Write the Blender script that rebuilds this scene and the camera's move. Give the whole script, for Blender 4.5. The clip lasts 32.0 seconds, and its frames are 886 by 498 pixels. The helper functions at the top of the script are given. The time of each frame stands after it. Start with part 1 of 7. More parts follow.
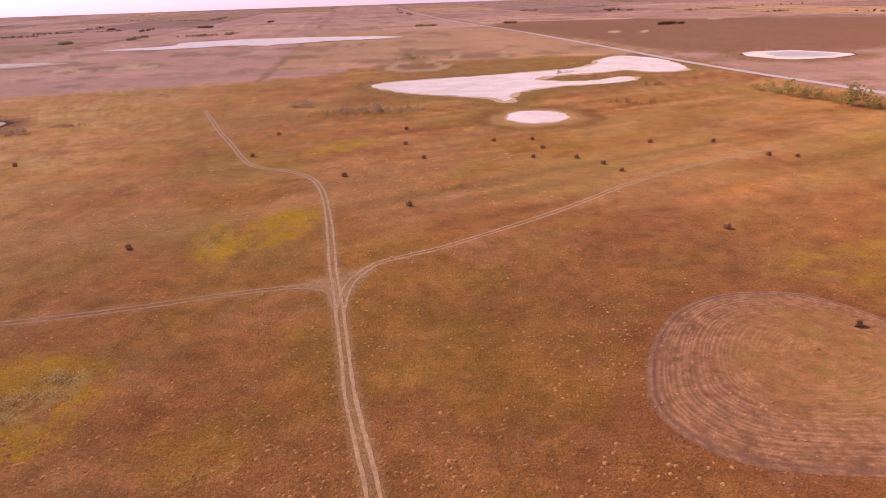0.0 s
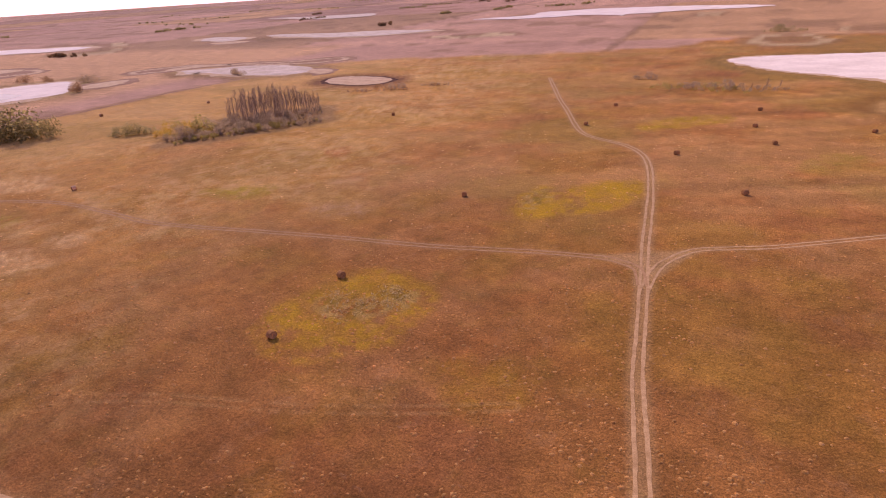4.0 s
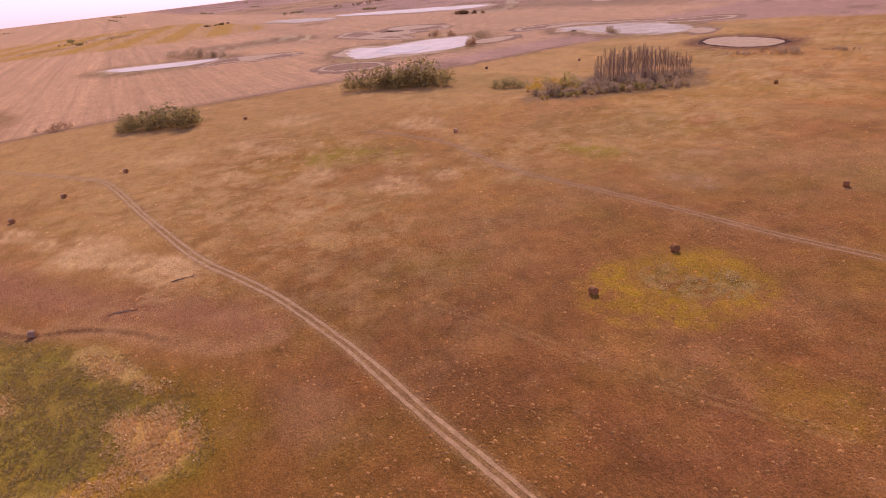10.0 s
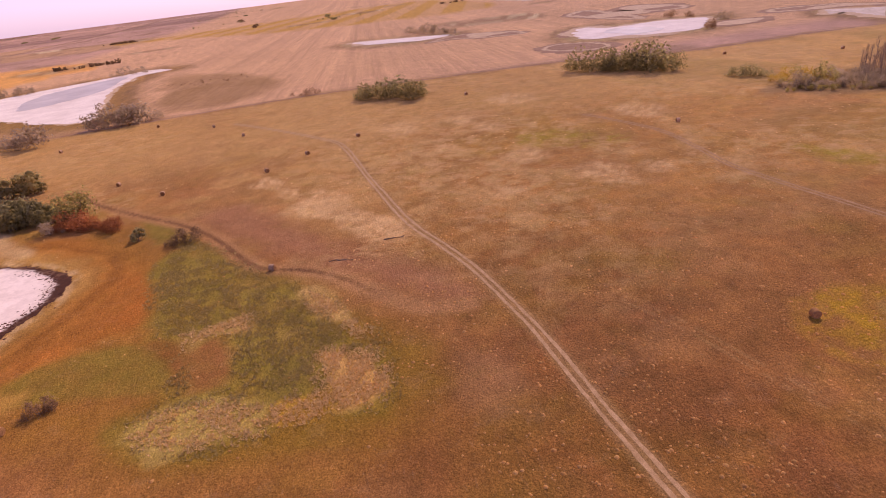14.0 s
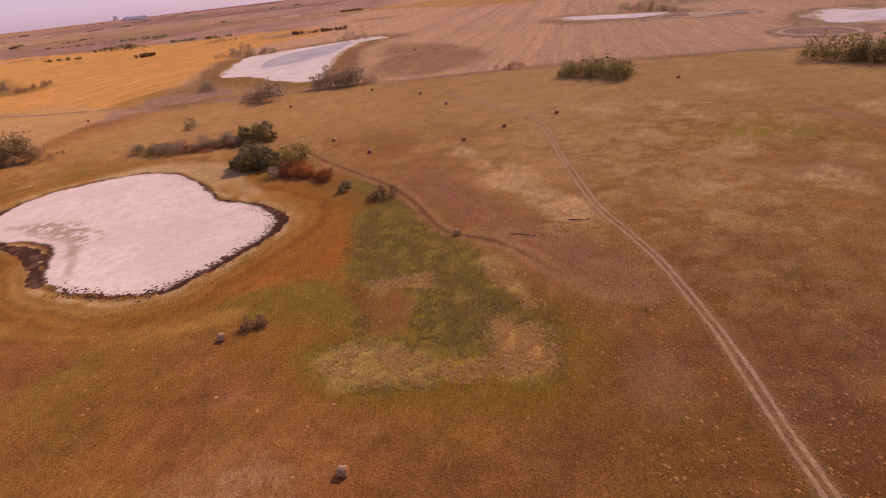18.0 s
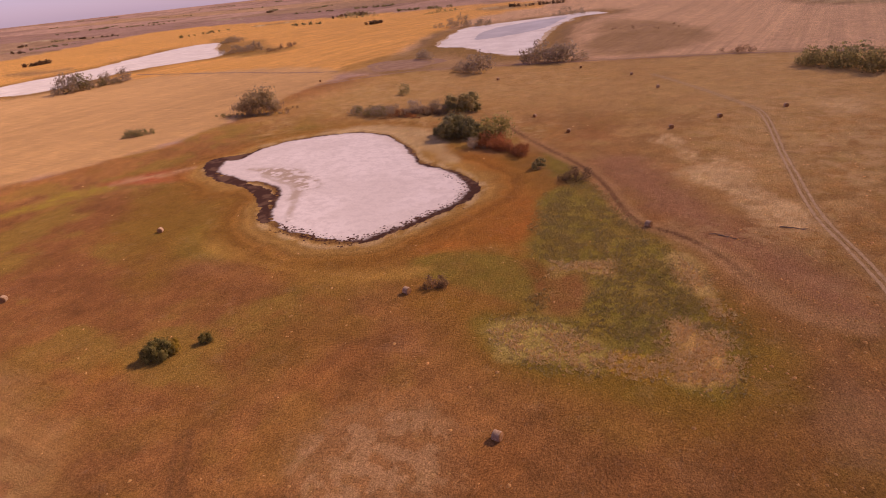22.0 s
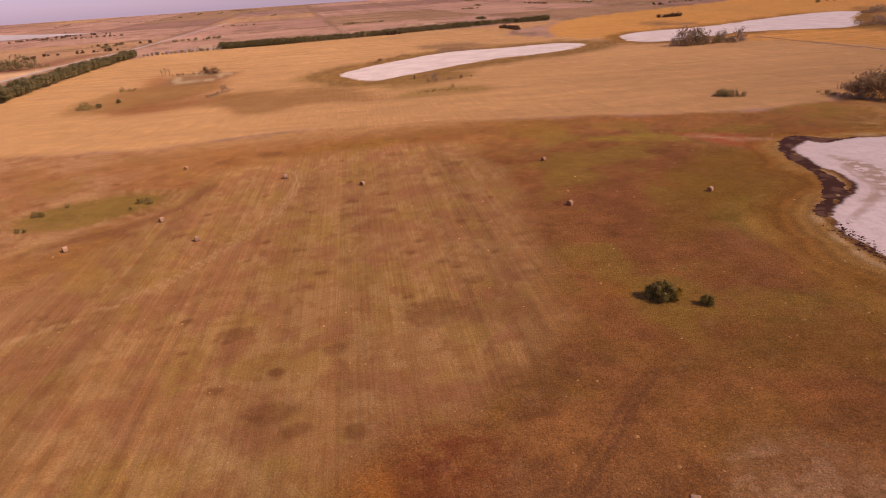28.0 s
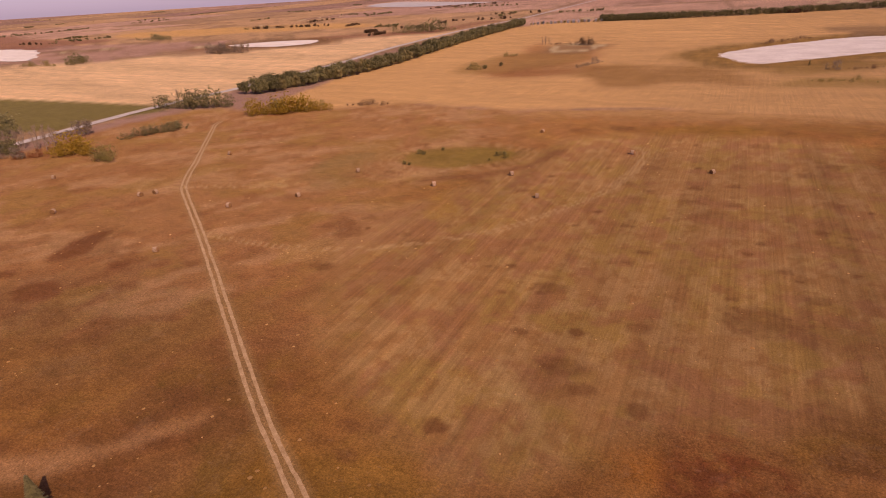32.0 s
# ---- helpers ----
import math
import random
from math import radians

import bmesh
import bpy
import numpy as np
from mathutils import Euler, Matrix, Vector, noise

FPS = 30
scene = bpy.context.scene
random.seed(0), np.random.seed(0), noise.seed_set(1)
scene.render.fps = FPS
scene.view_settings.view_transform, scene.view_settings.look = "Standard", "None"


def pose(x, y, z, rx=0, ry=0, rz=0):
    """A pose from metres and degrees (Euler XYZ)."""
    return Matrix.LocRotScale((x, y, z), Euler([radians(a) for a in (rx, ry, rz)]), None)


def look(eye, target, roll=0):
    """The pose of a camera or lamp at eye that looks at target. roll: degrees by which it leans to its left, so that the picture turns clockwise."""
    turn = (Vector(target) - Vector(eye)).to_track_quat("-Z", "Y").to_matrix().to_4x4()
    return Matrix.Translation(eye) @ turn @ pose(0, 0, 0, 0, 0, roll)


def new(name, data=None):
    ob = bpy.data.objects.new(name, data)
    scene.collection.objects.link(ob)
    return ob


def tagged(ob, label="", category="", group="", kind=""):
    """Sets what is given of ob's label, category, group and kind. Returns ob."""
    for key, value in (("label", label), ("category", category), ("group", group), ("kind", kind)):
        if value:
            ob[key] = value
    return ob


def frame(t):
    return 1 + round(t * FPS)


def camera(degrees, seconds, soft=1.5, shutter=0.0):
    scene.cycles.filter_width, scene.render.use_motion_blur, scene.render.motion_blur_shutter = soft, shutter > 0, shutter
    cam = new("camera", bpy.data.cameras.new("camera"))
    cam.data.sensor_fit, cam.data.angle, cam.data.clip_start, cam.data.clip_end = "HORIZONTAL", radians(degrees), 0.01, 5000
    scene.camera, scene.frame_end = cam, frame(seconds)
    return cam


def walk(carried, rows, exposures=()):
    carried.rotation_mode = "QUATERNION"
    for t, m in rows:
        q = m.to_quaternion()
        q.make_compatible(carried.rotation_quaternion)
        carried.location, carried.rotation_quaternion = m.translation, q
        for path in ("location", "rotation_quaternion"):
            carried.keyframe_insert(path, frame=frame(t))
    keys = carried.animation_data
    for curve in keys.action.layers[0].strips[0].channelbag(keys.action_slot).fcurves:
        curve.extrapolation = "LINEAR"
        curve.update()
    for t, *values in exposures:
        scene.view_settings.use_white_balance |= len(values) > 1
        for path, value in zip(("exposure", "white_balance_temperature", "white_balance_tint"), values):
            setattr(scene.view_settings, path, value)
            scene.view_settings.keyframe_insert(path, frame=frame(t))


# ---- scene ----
# ---------------------------------------------------------------- camera
cam = camera(73.0, 32.0, 1.0)
PATH = [
    (0, -0.00, 0.00, 60.00, -5.99, -22.55, -1.92),
    (0.5, 0.37, 0.26, 59.53, 0.22, -22.63, -2.43),
    (1, 0.30, 0.28, 59.34, 4.00, -22.73, -2.67),
    (1.5, 0.28, 0.06, 59.30, 8.00, -22.81, -2.69),
    (2, 0.20, -0.41, 59.46, 11.60, -22.99, -2.80),
    (2.5, -0.06, -0.71, 59.61, 15.01, -23.16, -2.93),
    (3, -0.20, -0.86, 59.57, 18.76, -23.35, -3.27),
    (3.5, -0.13, -1.03, 59.54, 22.26, -23.50, -3.48),
    (5.5, 0.55, -1.79, 59.85, 36.46, -24.02, -4.38),
    (6, 0.82, -1.99, 60.02, 39.90, -24.10, -4.72),
    (6.5, 1.12, -2.18, 60.44, 42.95, -24.27, -5.35),
    (7, 1.33, -2.08, 60.39, 45.68, -24.32, -5.64),
    (7.5, 1.45, -2.17, 60.27, 48.20, -24.32, -5.77),
    (8, 1.64, -2.44, 60.44, 50.80, -24.34, -6.04),
    (8.5, 1.76, -2.78, 60.52, 53.08, -24.39, -6.21),
    (9, 2.02, -3.04, 60.60, 55.31, -24.45, -6.34),
    (9.5, 2.27, -3.23, 60.78, 57.65, -24.48, -6.49),
    (10, 2.59, -3.57, 61.01, 60.21, -24.48, -6.65),
    (10.5, 2.90, -3.58, 61.11, 62.87, -24.36, -6.80),
    (11, 3.03, -3.46, 61.23, 65.59, -24.29, -6.88),
    (11.5, 3.26, -3.47, 61.31, 68.30, -24.18, -6.98),
    (12, 3.41, -3.73, 61.48, 70.91, -24.12, -7.09),
    (12.5, 3.58, -3.64, 61.57, 73.39, -24.08, -7.15),
    (13, 3.68, -3.90, 61.67, 75.91, -24.03, -7.16),
    (13.5, 3.89, -3.90, 61.68, 78.47, -23.99, -7.26),
    (14, 4.03, -4.10, 61.78, 80.77, -24.03, -7.23),
    (14.5, 4.15, -4.15, 61.79, 82.90, -24.11, -7.18),
    (16.5, 4.86, -4.82, 61.82, 91.77, -24.22, -7.14),
    (17, 5.01, -4.95, 61.82, 94.19, -24.19, -7.05),
    (17.5, 5.22, -5.21, 61.96, 96.67, -24.19, -6.89),
    (18, 5.18, -5.21, 61.99, 99.39, -24.12, -6.71),
    (18.5, 5.43, -5.18, 62.04, 101.44, -24.10, -6.73),
    (19, 5.38, -5.00, 61.86, 103.54, -24.11, -6.68),
    (19.5, 5.74, -4.96, 62.06, 105.43, -24.20, -6.73),
    (20, 5.98, -4.85, 62.29, 107.71, -24.26, -6.75),
    (20.5, 6.19, -4.71, 62.54, 110.14, -24.37, -6.64),
    (21, 6.57, -4.84, 62.74, 112.70, -24.40, -6.53),
    (21.5, 6.62, -4.70, 62.82, 115.54, -24.40, -6.47),
    (22, 6.74, -4.62, 62.84, 118.59, -24.36, -6.34),
    (22.5, 6.89, -4.49, 62.94, 121.71, -24.34, -6.30),
    (23, 6.80, -4.40, 63.06, 124.93, -24.33, -6.16),
    (23.5, 6.94, -4.21, 63.05, 128.32, -24.18, -6.08),
    (24, 7.20, -3.95, 63.13, 132.13, -24.06, -5.97),
    (24.5, 7.53, -3.75, 63.15, 136.15, -23.93, -5.75),
    (26.5, 8.34, -3.41, 63.00, 152.27, -23.65, -4.90),
    (27, 8.98, -3.11, 62.87, 157.43, -23.48, -4.55),
    (27.5, 9.16, -2.51, 62.89, 163.56, -23.30, -4.27),
    (28, 9.21, -1.64, 62.85, 170.26, -23.14, -3.86),
    (28.5, 9.20, -0.91, 62.97, 176.14, -23.10, -3.62),
    (29, 8.91, -0.66, 62.82, 180.81, -23.12, -3.58),
    (29.5, 8.83, -0.39, 62.63, 184.69, -23.16, -3.52),
    (30, 8.65, 0.03, 62.48, 187.63, -23.24, -3.67),
    (30.5, 8.52, 0.48, 62.66, 190.62, -23.39, -3.72),
    (31, 8.55, 1.01, 62.72, 194.17, -23.44, -3.76),
    (31.5, 8.48, 1.52, 62.75, 198.55, -23.42, -3.58),
    (32, 8.16, 1.93, 62.68, 203.56, -23.36, -3.48),
]
EXPOSURES = [
    (0.0, 0.13, 7550, 37),
    (6.0, 0.20, 7600, 38),
    (9.0, 0.15, 7600, 38),
    (13.0, 0.12, 7700, 38),
    (16.5, 0.24, 7800, 37),
    (17.0, 0.15, 7900, 37),
    (18.0, -0.30, 8300, 36),
    (19.0, -0.70, 8500, 36),
    (21.0, -0.77, 8200, 36),
    (22.0, -0.38, 8000, 36),
    (23.0, -0.08, 7900, 36),
    (24.5, 0.07, 7900, 36),
    (27.0, -0.54, 7900, 36),
    (29.0, -0.76, 7900, 36),
    (30.0, -0.83, 7900, 36),
    (32.0, -0.88, 7900, 36),
]
walk(cam, [(t, pose(x, y, z, 90 + tilt, 0, turn) @ pose(0, 0, 0, 0, 0, lean)) for t, x, y, z, turn, tilt, lean in PATH], EXPOSURES)

# ---------------------------------------------------------------- light
SUN_TURN = 52.0      # degrees from north towards west
SUN_HIGH = 40.0
world = bpy.data.worlds.new("sky")
scene.world = world
world.use_nodes = True
wn, wl = world.node_tree.nodes, world.node_tree.links
sky = wn.new("ShaderNodeTexSky")
sky.sky_type = "NISHITA"
sky.sun_disc = False
sky.sun_elevation = radians(SUN_HIGH)
sky.sun_rotation = radians(-SUN_TURN)
sky.air_density = 1.0
sky.dust_density = 0.5
haze = wn.new("ShaderNodeMix")
haze.data_type, haze.blend_type = "RGBA", "MULTIPLY"
haze.inputs[0].default_value = 1.0
haze.inputs[7].default_value = (0.87, 0.83, 1.40, 1)
wl.new(sky.outputs[0], haze.inputs[6])
veil = wn.new("ShaderNodeMix")
veil.data_type, veil.blend_type = "RGBA", "ADD"
veil.inputs[0].default_value = 1.0
veil.inputs[7].default_value = (1.35, 1.25, 2.2, 1)
wl.new(haze.outputs[2], veil.inputs[6])
wl.new(veil.outputs[2], wn["Background"].inputs[0])
wn["Background"].inputs[1].default_value = 0.105
sun_way = Vector((-math.sin(radians(SUN_TURN)) * math.cos(radians(SUN_HIGH)), math.cos(radians(SUN_TURN)) * math.cos(radians(SUN_HIGH)), math.sin(radians(SUN_HIGH))))
sun = new("sun", bpy.data.lights.new("sun", "SUN"))
sun.data.energy, sun.data.angle, sun.data.color = 4.6, radians(0.55), (1.0, 0.91, 0.78)
sun.matrix_world = look(sun_way * 400, (0, 0, 0))


# ---------------------------------------------------------------- plan helpers
def hash01(ix, iy, seed):
    n = (ix.astype(np.int64) * 374761393 + iy.astype(np.int64) * 668265263 + seed * 1442695041) & 0x7FFFFFFF
    n = ((n ^ (n >> 13)) * 1274126177) & 0x7FFFFFFF
    n = ((n ^ (n >> 16)) * 2246822519) & 0x7FFFFFFF
    return ((n ^ (n >> 15)) & 0xFFFFF) / float(0xFFFFF)


def vnoise(x, y, size, seed):
    """Smooth value noise, 0 to 1, with blobs of that many metres."""
    u, v = x / size, y / size
    iu, iv = np.floor(u), np.floor(v)
    fu, fv = u - iu, v - iv
    fu, fv = fu * fu * (3 - 2 * fu), fv * fv * (3 - 2 * fv)
    a, b = hash01(iu, iv, seed), hash01(iu + 1, iv, seed)
    c, d = hash01(iu, iv + 1, seed), hash01(iu + 1, iv + 1, seed)
    return (a * (1 - fu) + b * fu) * (1 - fv) + (c * (1 - fu) + d * fu) * fv


def fbm(x, y, size, seed, octaves=4):
    total, amp, norm = 0.0, 1.0, 0.0
    for o in range(octaves):
        total = total + amp * vnoise(x + 17.3 * o, y - 9.1 * o, size / 2 ** o, seed + o)
        norm += amp
        amp *= 0.55
    return total / norm


def step(a, b, v):
    t = np.clip((v - a) / (b - a), 0, 1)
    return t * t * (3 - 2 * t)


def land(x, y):
    """Height of the land: flat meadow, a slow rise to the skyline."""
    e = np.maximum(np.hypot(x, y) - 1200.0, 0.0) / 3700.0
    return 44.0 * e * e


def height(x, y):
    return float(land(np.float64(x), np.float64(y)))


def smooth_loop(points, n=10, closed=True):
    """Catmull-Rom line through plan points."""
    p = np.array(points, float)
    out, m = [], len(p)
    for i in range(m if closed else m - 1):
        if closed:
            a, b, c, d = p[i - 1], p[i], p[(i + 1) % m], p[(i + 2) % m]
        else:
            a, b, c, d = p[max(i - 1, 0)], p[i], p[i + 1], p[min(i + 2, m - 1)]
        for k in range(n):
            t = k / n
            out.append(0.5 * (2 * b + (c - a) * t + (2 * a - 5 * b + 4 * c - d) * t * t + (3 * b - a - 3 * c + d) * t ** 3))
    if not closed:
        out.append(p[-1])
    return np.array(out)


def border(x, y, loop):
    """Signed metres to a closed line, negative inside."""
    best = np.full(x.shape, 1e9)
    inside = np.zeros(x.shape, bool)
    m = len(loop)
    for i in range(m):
        ax, ay = loop[i]
        bx, by = loop[(i + 1) % m]
        dx, dy = bx - ax, by - ay
        t = np.clip(((x - ax) * dx + (y - ay) * dy) / (dx * dx + dy * dy + 1e-9), 0, 1)
        best = np.minimum(best, np.hypot(x - ax - t * dx, y - ay - t * dy))
        if ay != by:
            inside ^= ((ay > y) != (by > y)) & (x < (bx - ax) * (y - ay) / (by - ay) + ax)
    return np.where(inside, -best, best)


def near_line(x, y, line):
    best = np.full(x.shape, 1e9)
    for (ax, ay), (bx, by) in zip(line[:-1], line[1:]):
        dx, dy = bx - ax, by - ay
        t = np.clip(((x - ax) * dx + (y - ay) * dy) / (dx * dx + dy * dy + 1e-9), 0, 1)
        best = np.minimum(best, np.hypot(x - ax - t * dx, y - ay - t * dy))
    return best


# ---------------------------------------------------------------- plan: waters, tracks, fields (metres)
SALT_LAKE = [(-163, -199), (-175, -206), (-178, -201), (-184, -200), (-194, -201), (-205, -197), (-213, -189), (-220, -179), (-224, -167), (-221, -154), (-213, -142), (-204, -133), (-194, -124), (-183, -115), (-179, -108), (-176, -100), (-170, -92), (-164, -86), (-158, -83), (-150, -82), (-143, -83), (-136, -86), (-130, -88), (-121, -93), (-115, -97), (-113, -104), (-114, -113), (-116, -121), (-121, -131), (-127, -138), (-136, -143), (-143, -147), (-150, -156), (-154, -167), (-153, -173), (-157, -184)]
WEST_LAKE = [(-556, -290), (-684, -330), (-730, -338), (-765, -310), (-800, -268), (-830, -235), (-850, -212), (-815, -180), (-785, -208), (-740, -210), (-640, -202), (-525, -178), (-464, -168), (-485, -208), (-530, -248)]
WEST_WATER = [(-610, -275), (-690, -290), (-745, -270), (-800, -228), (-740, -220), (-662, -218), (-615, -235), (-590, -258)]
SOUTHWEST_LAKE = [(-345, -705), (-335, -640), (-372, -624), (-442, -646), (-491, -645), (-534, -622), (-566, -608), (-621, -650), (-657, -700), (-760, -800), (-730, -845), (-614, -808), (-537, -775), (-458, -757), (-416, -763), (-375, -745)]
SOUTH_LAKE = [(-5, -572), (-18, -527), (-32, -509), (-52, -522), (-80, -542), (-108, -565), (-132, -579), (-165, -598), (-192, -602), (-224, -612), (-252, -628), (-280, -665), (-262, -700), (-212, -700), (-165, -702), (-124, -697), (-72, -655), (-45, -628), (-24, -605)]
NORTH_LAKE = [(2, 476), (14, 497), (47, 505), (92, 516), (133, 524), (172, 535), (206, 562), (238, 622), (268, 630), (282, 585), (272, 512), (250, 487), (230, 492), (214, 510), (187, 501), (150, 492), (127, 475), (146, 457), (172, 457), (198, 465), (193, 446), (163, 434), (133, 430), (109, 420), (91, 396), (84, 374), (78, 384), (74, 397), (50, 414), (22, 436)]
ROUND_POND = [(72, 325), (79, 337), (92, 337), (103, 328), (102, 313), (93, 304), (81, 303), (72, 312)]
EAST_POND = [(374, 597), (400, 618), (442, 610), (462, 560), (440, 536), (385, 530), (370, 560)]
FAR_NORTH_LAKE = [(-442, 1100), (-350, 1165), (-360, 1240), (-285, 1290), (-200, 1300), (-61, 1260), (66, 1150), (-55, 1125), (-150, 1075), (-165, 1030), (-215, 1095), (-323, 1062)]
NORTHWEST_POND = [(-583, 246), (-608, 273), (-578, 286), (-576, 323), (-563, 355), (-541, 363), (-510, 340), (-481, 319), (-474, 297), (-478, 274), (-495, 255), (-511, 235), (-545, 236)]
NORTHWEST_WATER = [(-543, 268), (-558, 289), (-537, 305), (-510, 300), (-495, 284), (-499, 265)]
NORTH_POND = [(-446, 414), (-441, 424), (-391, 409), (-349, 408), (-327, 416), (-326, 434), (-343, 456), (-389, 472), (-425, 466), (-454, 447), (-472, 434)]
DRY_POND = [(-268, 374), (-243, 364), (-222, 368), (-219, 387), (-231, 398), (-256, 404), (-275, 396)]
THIN_POND = [(-829, 49), (-820, 75), (-800, 100), (-760, 156), (-738, 151), (-730, 120), (-750, 85), (-770, 62)]
LONG_POND = [(-719, 864), (-622, 867), (-531, 878), (-444, 880), (-404, 853), (-427, 813), (-501, 781), (-626, 810)]
EAST_LAKE = [(705, -800), (669, -850), (586, -864), (553, -789), (610, -757)]
FAR_EAST_LAKE = [(1338, -828), (1178, -807), (945, -635), (1035, -640)]
BLUE_WATER = [(1500, -3100), (900, -2560), (760, -2500), (880, -2400), (1080, -2330), (1500, -2700)]

MAIN_TRACK = [(-1.2, 40), (-2.4, 50), (-3.8, 60.8), (-5.7, 72.4), (-7.7, 85.4), (-9.4, 102.3), (-11.4, 122.3), (-13.6, 143.9), (-15.9, 170.2), (-17.3, 183.7), (-18.9, 196), (-20.8, 206.5), (-23.4, 216.5), (-27, 224.3), (-32, 231.2), (-38, 236), (-44, 240), (-48.8, 244), (-54, 252), (-60.5, 268), (-68.5, 291), (-80.6, 323), (-95, 365), (-107, 400)]
EAST_TRACK = [(-10.4, 112), (-9.6, 122), (-8.3, 127.7), (-6, 132.3), (-1.8, 137.7), (5.4, 141), (14.6, 144.6), (24.5, 150), (35.3, 156.3), (47.1, 163.2), (62.7, 173.6), (81, 187), (100.5, 198.6), (126.5, 210.7), (152, 221.4), (168, 228)]
WEST_TRACK = [(-11, 116), (-12.9, 123.5), (-16.2, 126), (-20.2, 127.4), (-25, 127.3), (-38, 126), (-65, 122), (-97, 119.5), (-136, 115), (-155, 114), (-176, 117), (-197, 119), (-215, 117), (-248, 108)]
LAKE_TRACK = [(-20, 32.5), (-32, 30.8), (-44.3, 29.7), (-58, 28.6), (-67.3, 28), (-85.8, 27), (-96.1, 25.9), (-109.5, 24.1), (-120.4, 22.2), (-135.3, 18.5), (-150.5, 14.2), (-165.8, 11.5), (-186, 9), (-210.7, 6), (-233.4, 3.9), (-257.5, 1.1), (-271, -1.8), (-283, -7.6), (-301, -18), (-329, -35), (-362, -57)]
SOUTH_TRACK = [(30, -27.5), (42, -37.5), (52.9, -46.4), (60.5, -52.3), (69.9, -59.9), (83, -71.3), (99, -85.5), (118, -102.6), (129.4, -112.7), (145, -126.3), (159, -138.4), (172.8, -150.2), (181.8, -158.2), (188.7, -166.1), (197.4, -177.7), (208.4, -193.3), (221.6, -211), (237, -231.9), (252, -252.4), (259, -262), (262, -270)]
RUTS_SOUTH = [(-17, -59), (-19, -61), (-25, -67), (-33, -75), (-40, -81)]
FAINT_TRACKS = [
    [(-92, 47), (-80, 51.5), (-68, 54.5), (-56, 57.5), (-44, 61.5), (-32, 66), (-24, 69.5)],
    [(-243, -102), (-225, -88), (-206, -71), (-190, -56), (-173, -44), (-157, -36), (-147, -31), (-141, -26), (-137, -18), (-130, -10), (-120, -3), (-111, 3), (-105, 9), (-103, 17)],
    [(143, -124), (116, -121), (92, -124), (73, -134), (55, -149), (41, -172), (30, -195), (25, -220), (27, -240)],
    RUTS_SOUTH,
    [(-132, 45), (-112, 38), (-96, 31), (-87, 30)],
    [(-68, 171), (-67, 190), (-71, 210), (-75, 229), (-76, 243)],
    [(199, -154), (181, -161), (145, -171), (108, -189), (82, -213)],
]
ROAD = [(196, 4000), (240, 2200), (285, 1294), (291, 931), (292, 716), (291, 570), (296, 450), (306, 334), (318, 100), (330, -100), (347, -255), (350, -312), (346, -400), (350, -547), (368, -718), (376, -935), (374, -1027), (358, -1304), (358, -1796), (345, -2600)]
MEADOW = [(-413, -166), (-428, -26), (-422, 60), (-409, 163), (-372, 240), (-368, 334), (-338, 489), (-220, 524), (-50, 574), (10, 640), (284, 640), (296, 330), (320, -250), (255, -297), (175, -330), (100, -320), (30, -328), (-55, -312), (-120, -292), (-210, -265), (-352, -288), (-400, -240)]
SOUTH_FIELD = [(255, -297), (175, -330), (100, -320), (30, -328), (-55, -312), (-120, -292), (-210, -265), (-352, -288), (-430, -330), (-440, -500), (-260, -900), (-430, -1160), (280, -1055), (300, -600)]
GOLD_FIELD = [(-400, -330), (-451, -300), (-571, -332), (-719, -365), (-928, -389), (-1056, -336), (-1273, -476), (-1240, -800), (-1300, -1500), (-741, -1319), (-425, -1117), (-280, -720), (-330, -690), (-420, -560)]
STRIPED_FIELD = [(-1900, -580), (-1764, -348), (-1371, -21), (-1288, 379), (-2122, 420), (-2298, 230), (-2037, -318)]
STRAW_FIELD = [(905, -330), (361, -316), (352, -400), (372, -703), (384, -1000), (521, -903), (617, -693), (905, -551), (1200, -500)]
GREEN_FIELD = [(700, -316), (358, -312), (356, -255), (380, -225), (700, -180)]
DARK_FIELD = [(310, 1593), (700, 1556), (1200, 919), (700, 636), (365, 620), (320, 915)]
WET_HOLLOW = [(-154, -57), (-174, -51), (-165, -42), (-149, -33), (-137, -25), (-125, -16), (-115, -11), (-106, -7), (-100, -4), (-91, -1), (-84, 0), (-78, -3), (-76, -7), (-77, -13), (-77, -17), (-76, -24), (-75, -32), (-76, -38), (-81, -44), (-87, -47), (-89, -42), (-97, -42), (-108, -44), (-123, -50), (-137, -54)]
GREY_REEDS = [(-84, -45), (-88, -42), (-88, -35), (-86, -27), (-83, -23), (-77, -23), (-76, -29), (-76, -36), (-79, -42)]
PINK_REEDS = [(-96, -14), (-95, -8), (-94, -4), (-87, -1), (-81, -1), (-77, -5), (-78, -11), (-84, -13)]
BANK_REEDS = [(-124, -16), (-120, -12), (-111, -8), (-102, -4), (-100, -6), (-106, -9), (-115, -14)]
RIM_REEDS = [(-114, -44), (-116, -38), (-118, -33), (-118, -28), (-112, -30), (-112, -36), (-107, -40)]
YELLOW_REEDS = [(-82, -23), (-84, -17), (-84, -12), (-79, -12), (-77, -17), (-78, -22)]
RED_BED = [(-109, -42), (-111, -34), (-99, -30), (-91, -30), (-91, -36), (-98, -39)]
MUD_BAY = [(-167, -210), (-177, -214), (-184, -206), (-187, -202), (-174, -197), (-168, -200), (-159, -193), (-154, -176), (-148, -161), (-146, -154), (-140, -147), (-135, -146), (-127, -138), (-120, -133), (-119, -135), (-123, -141), (-131, -147), (-140, -158), (-146, -168), (-154, -194)]
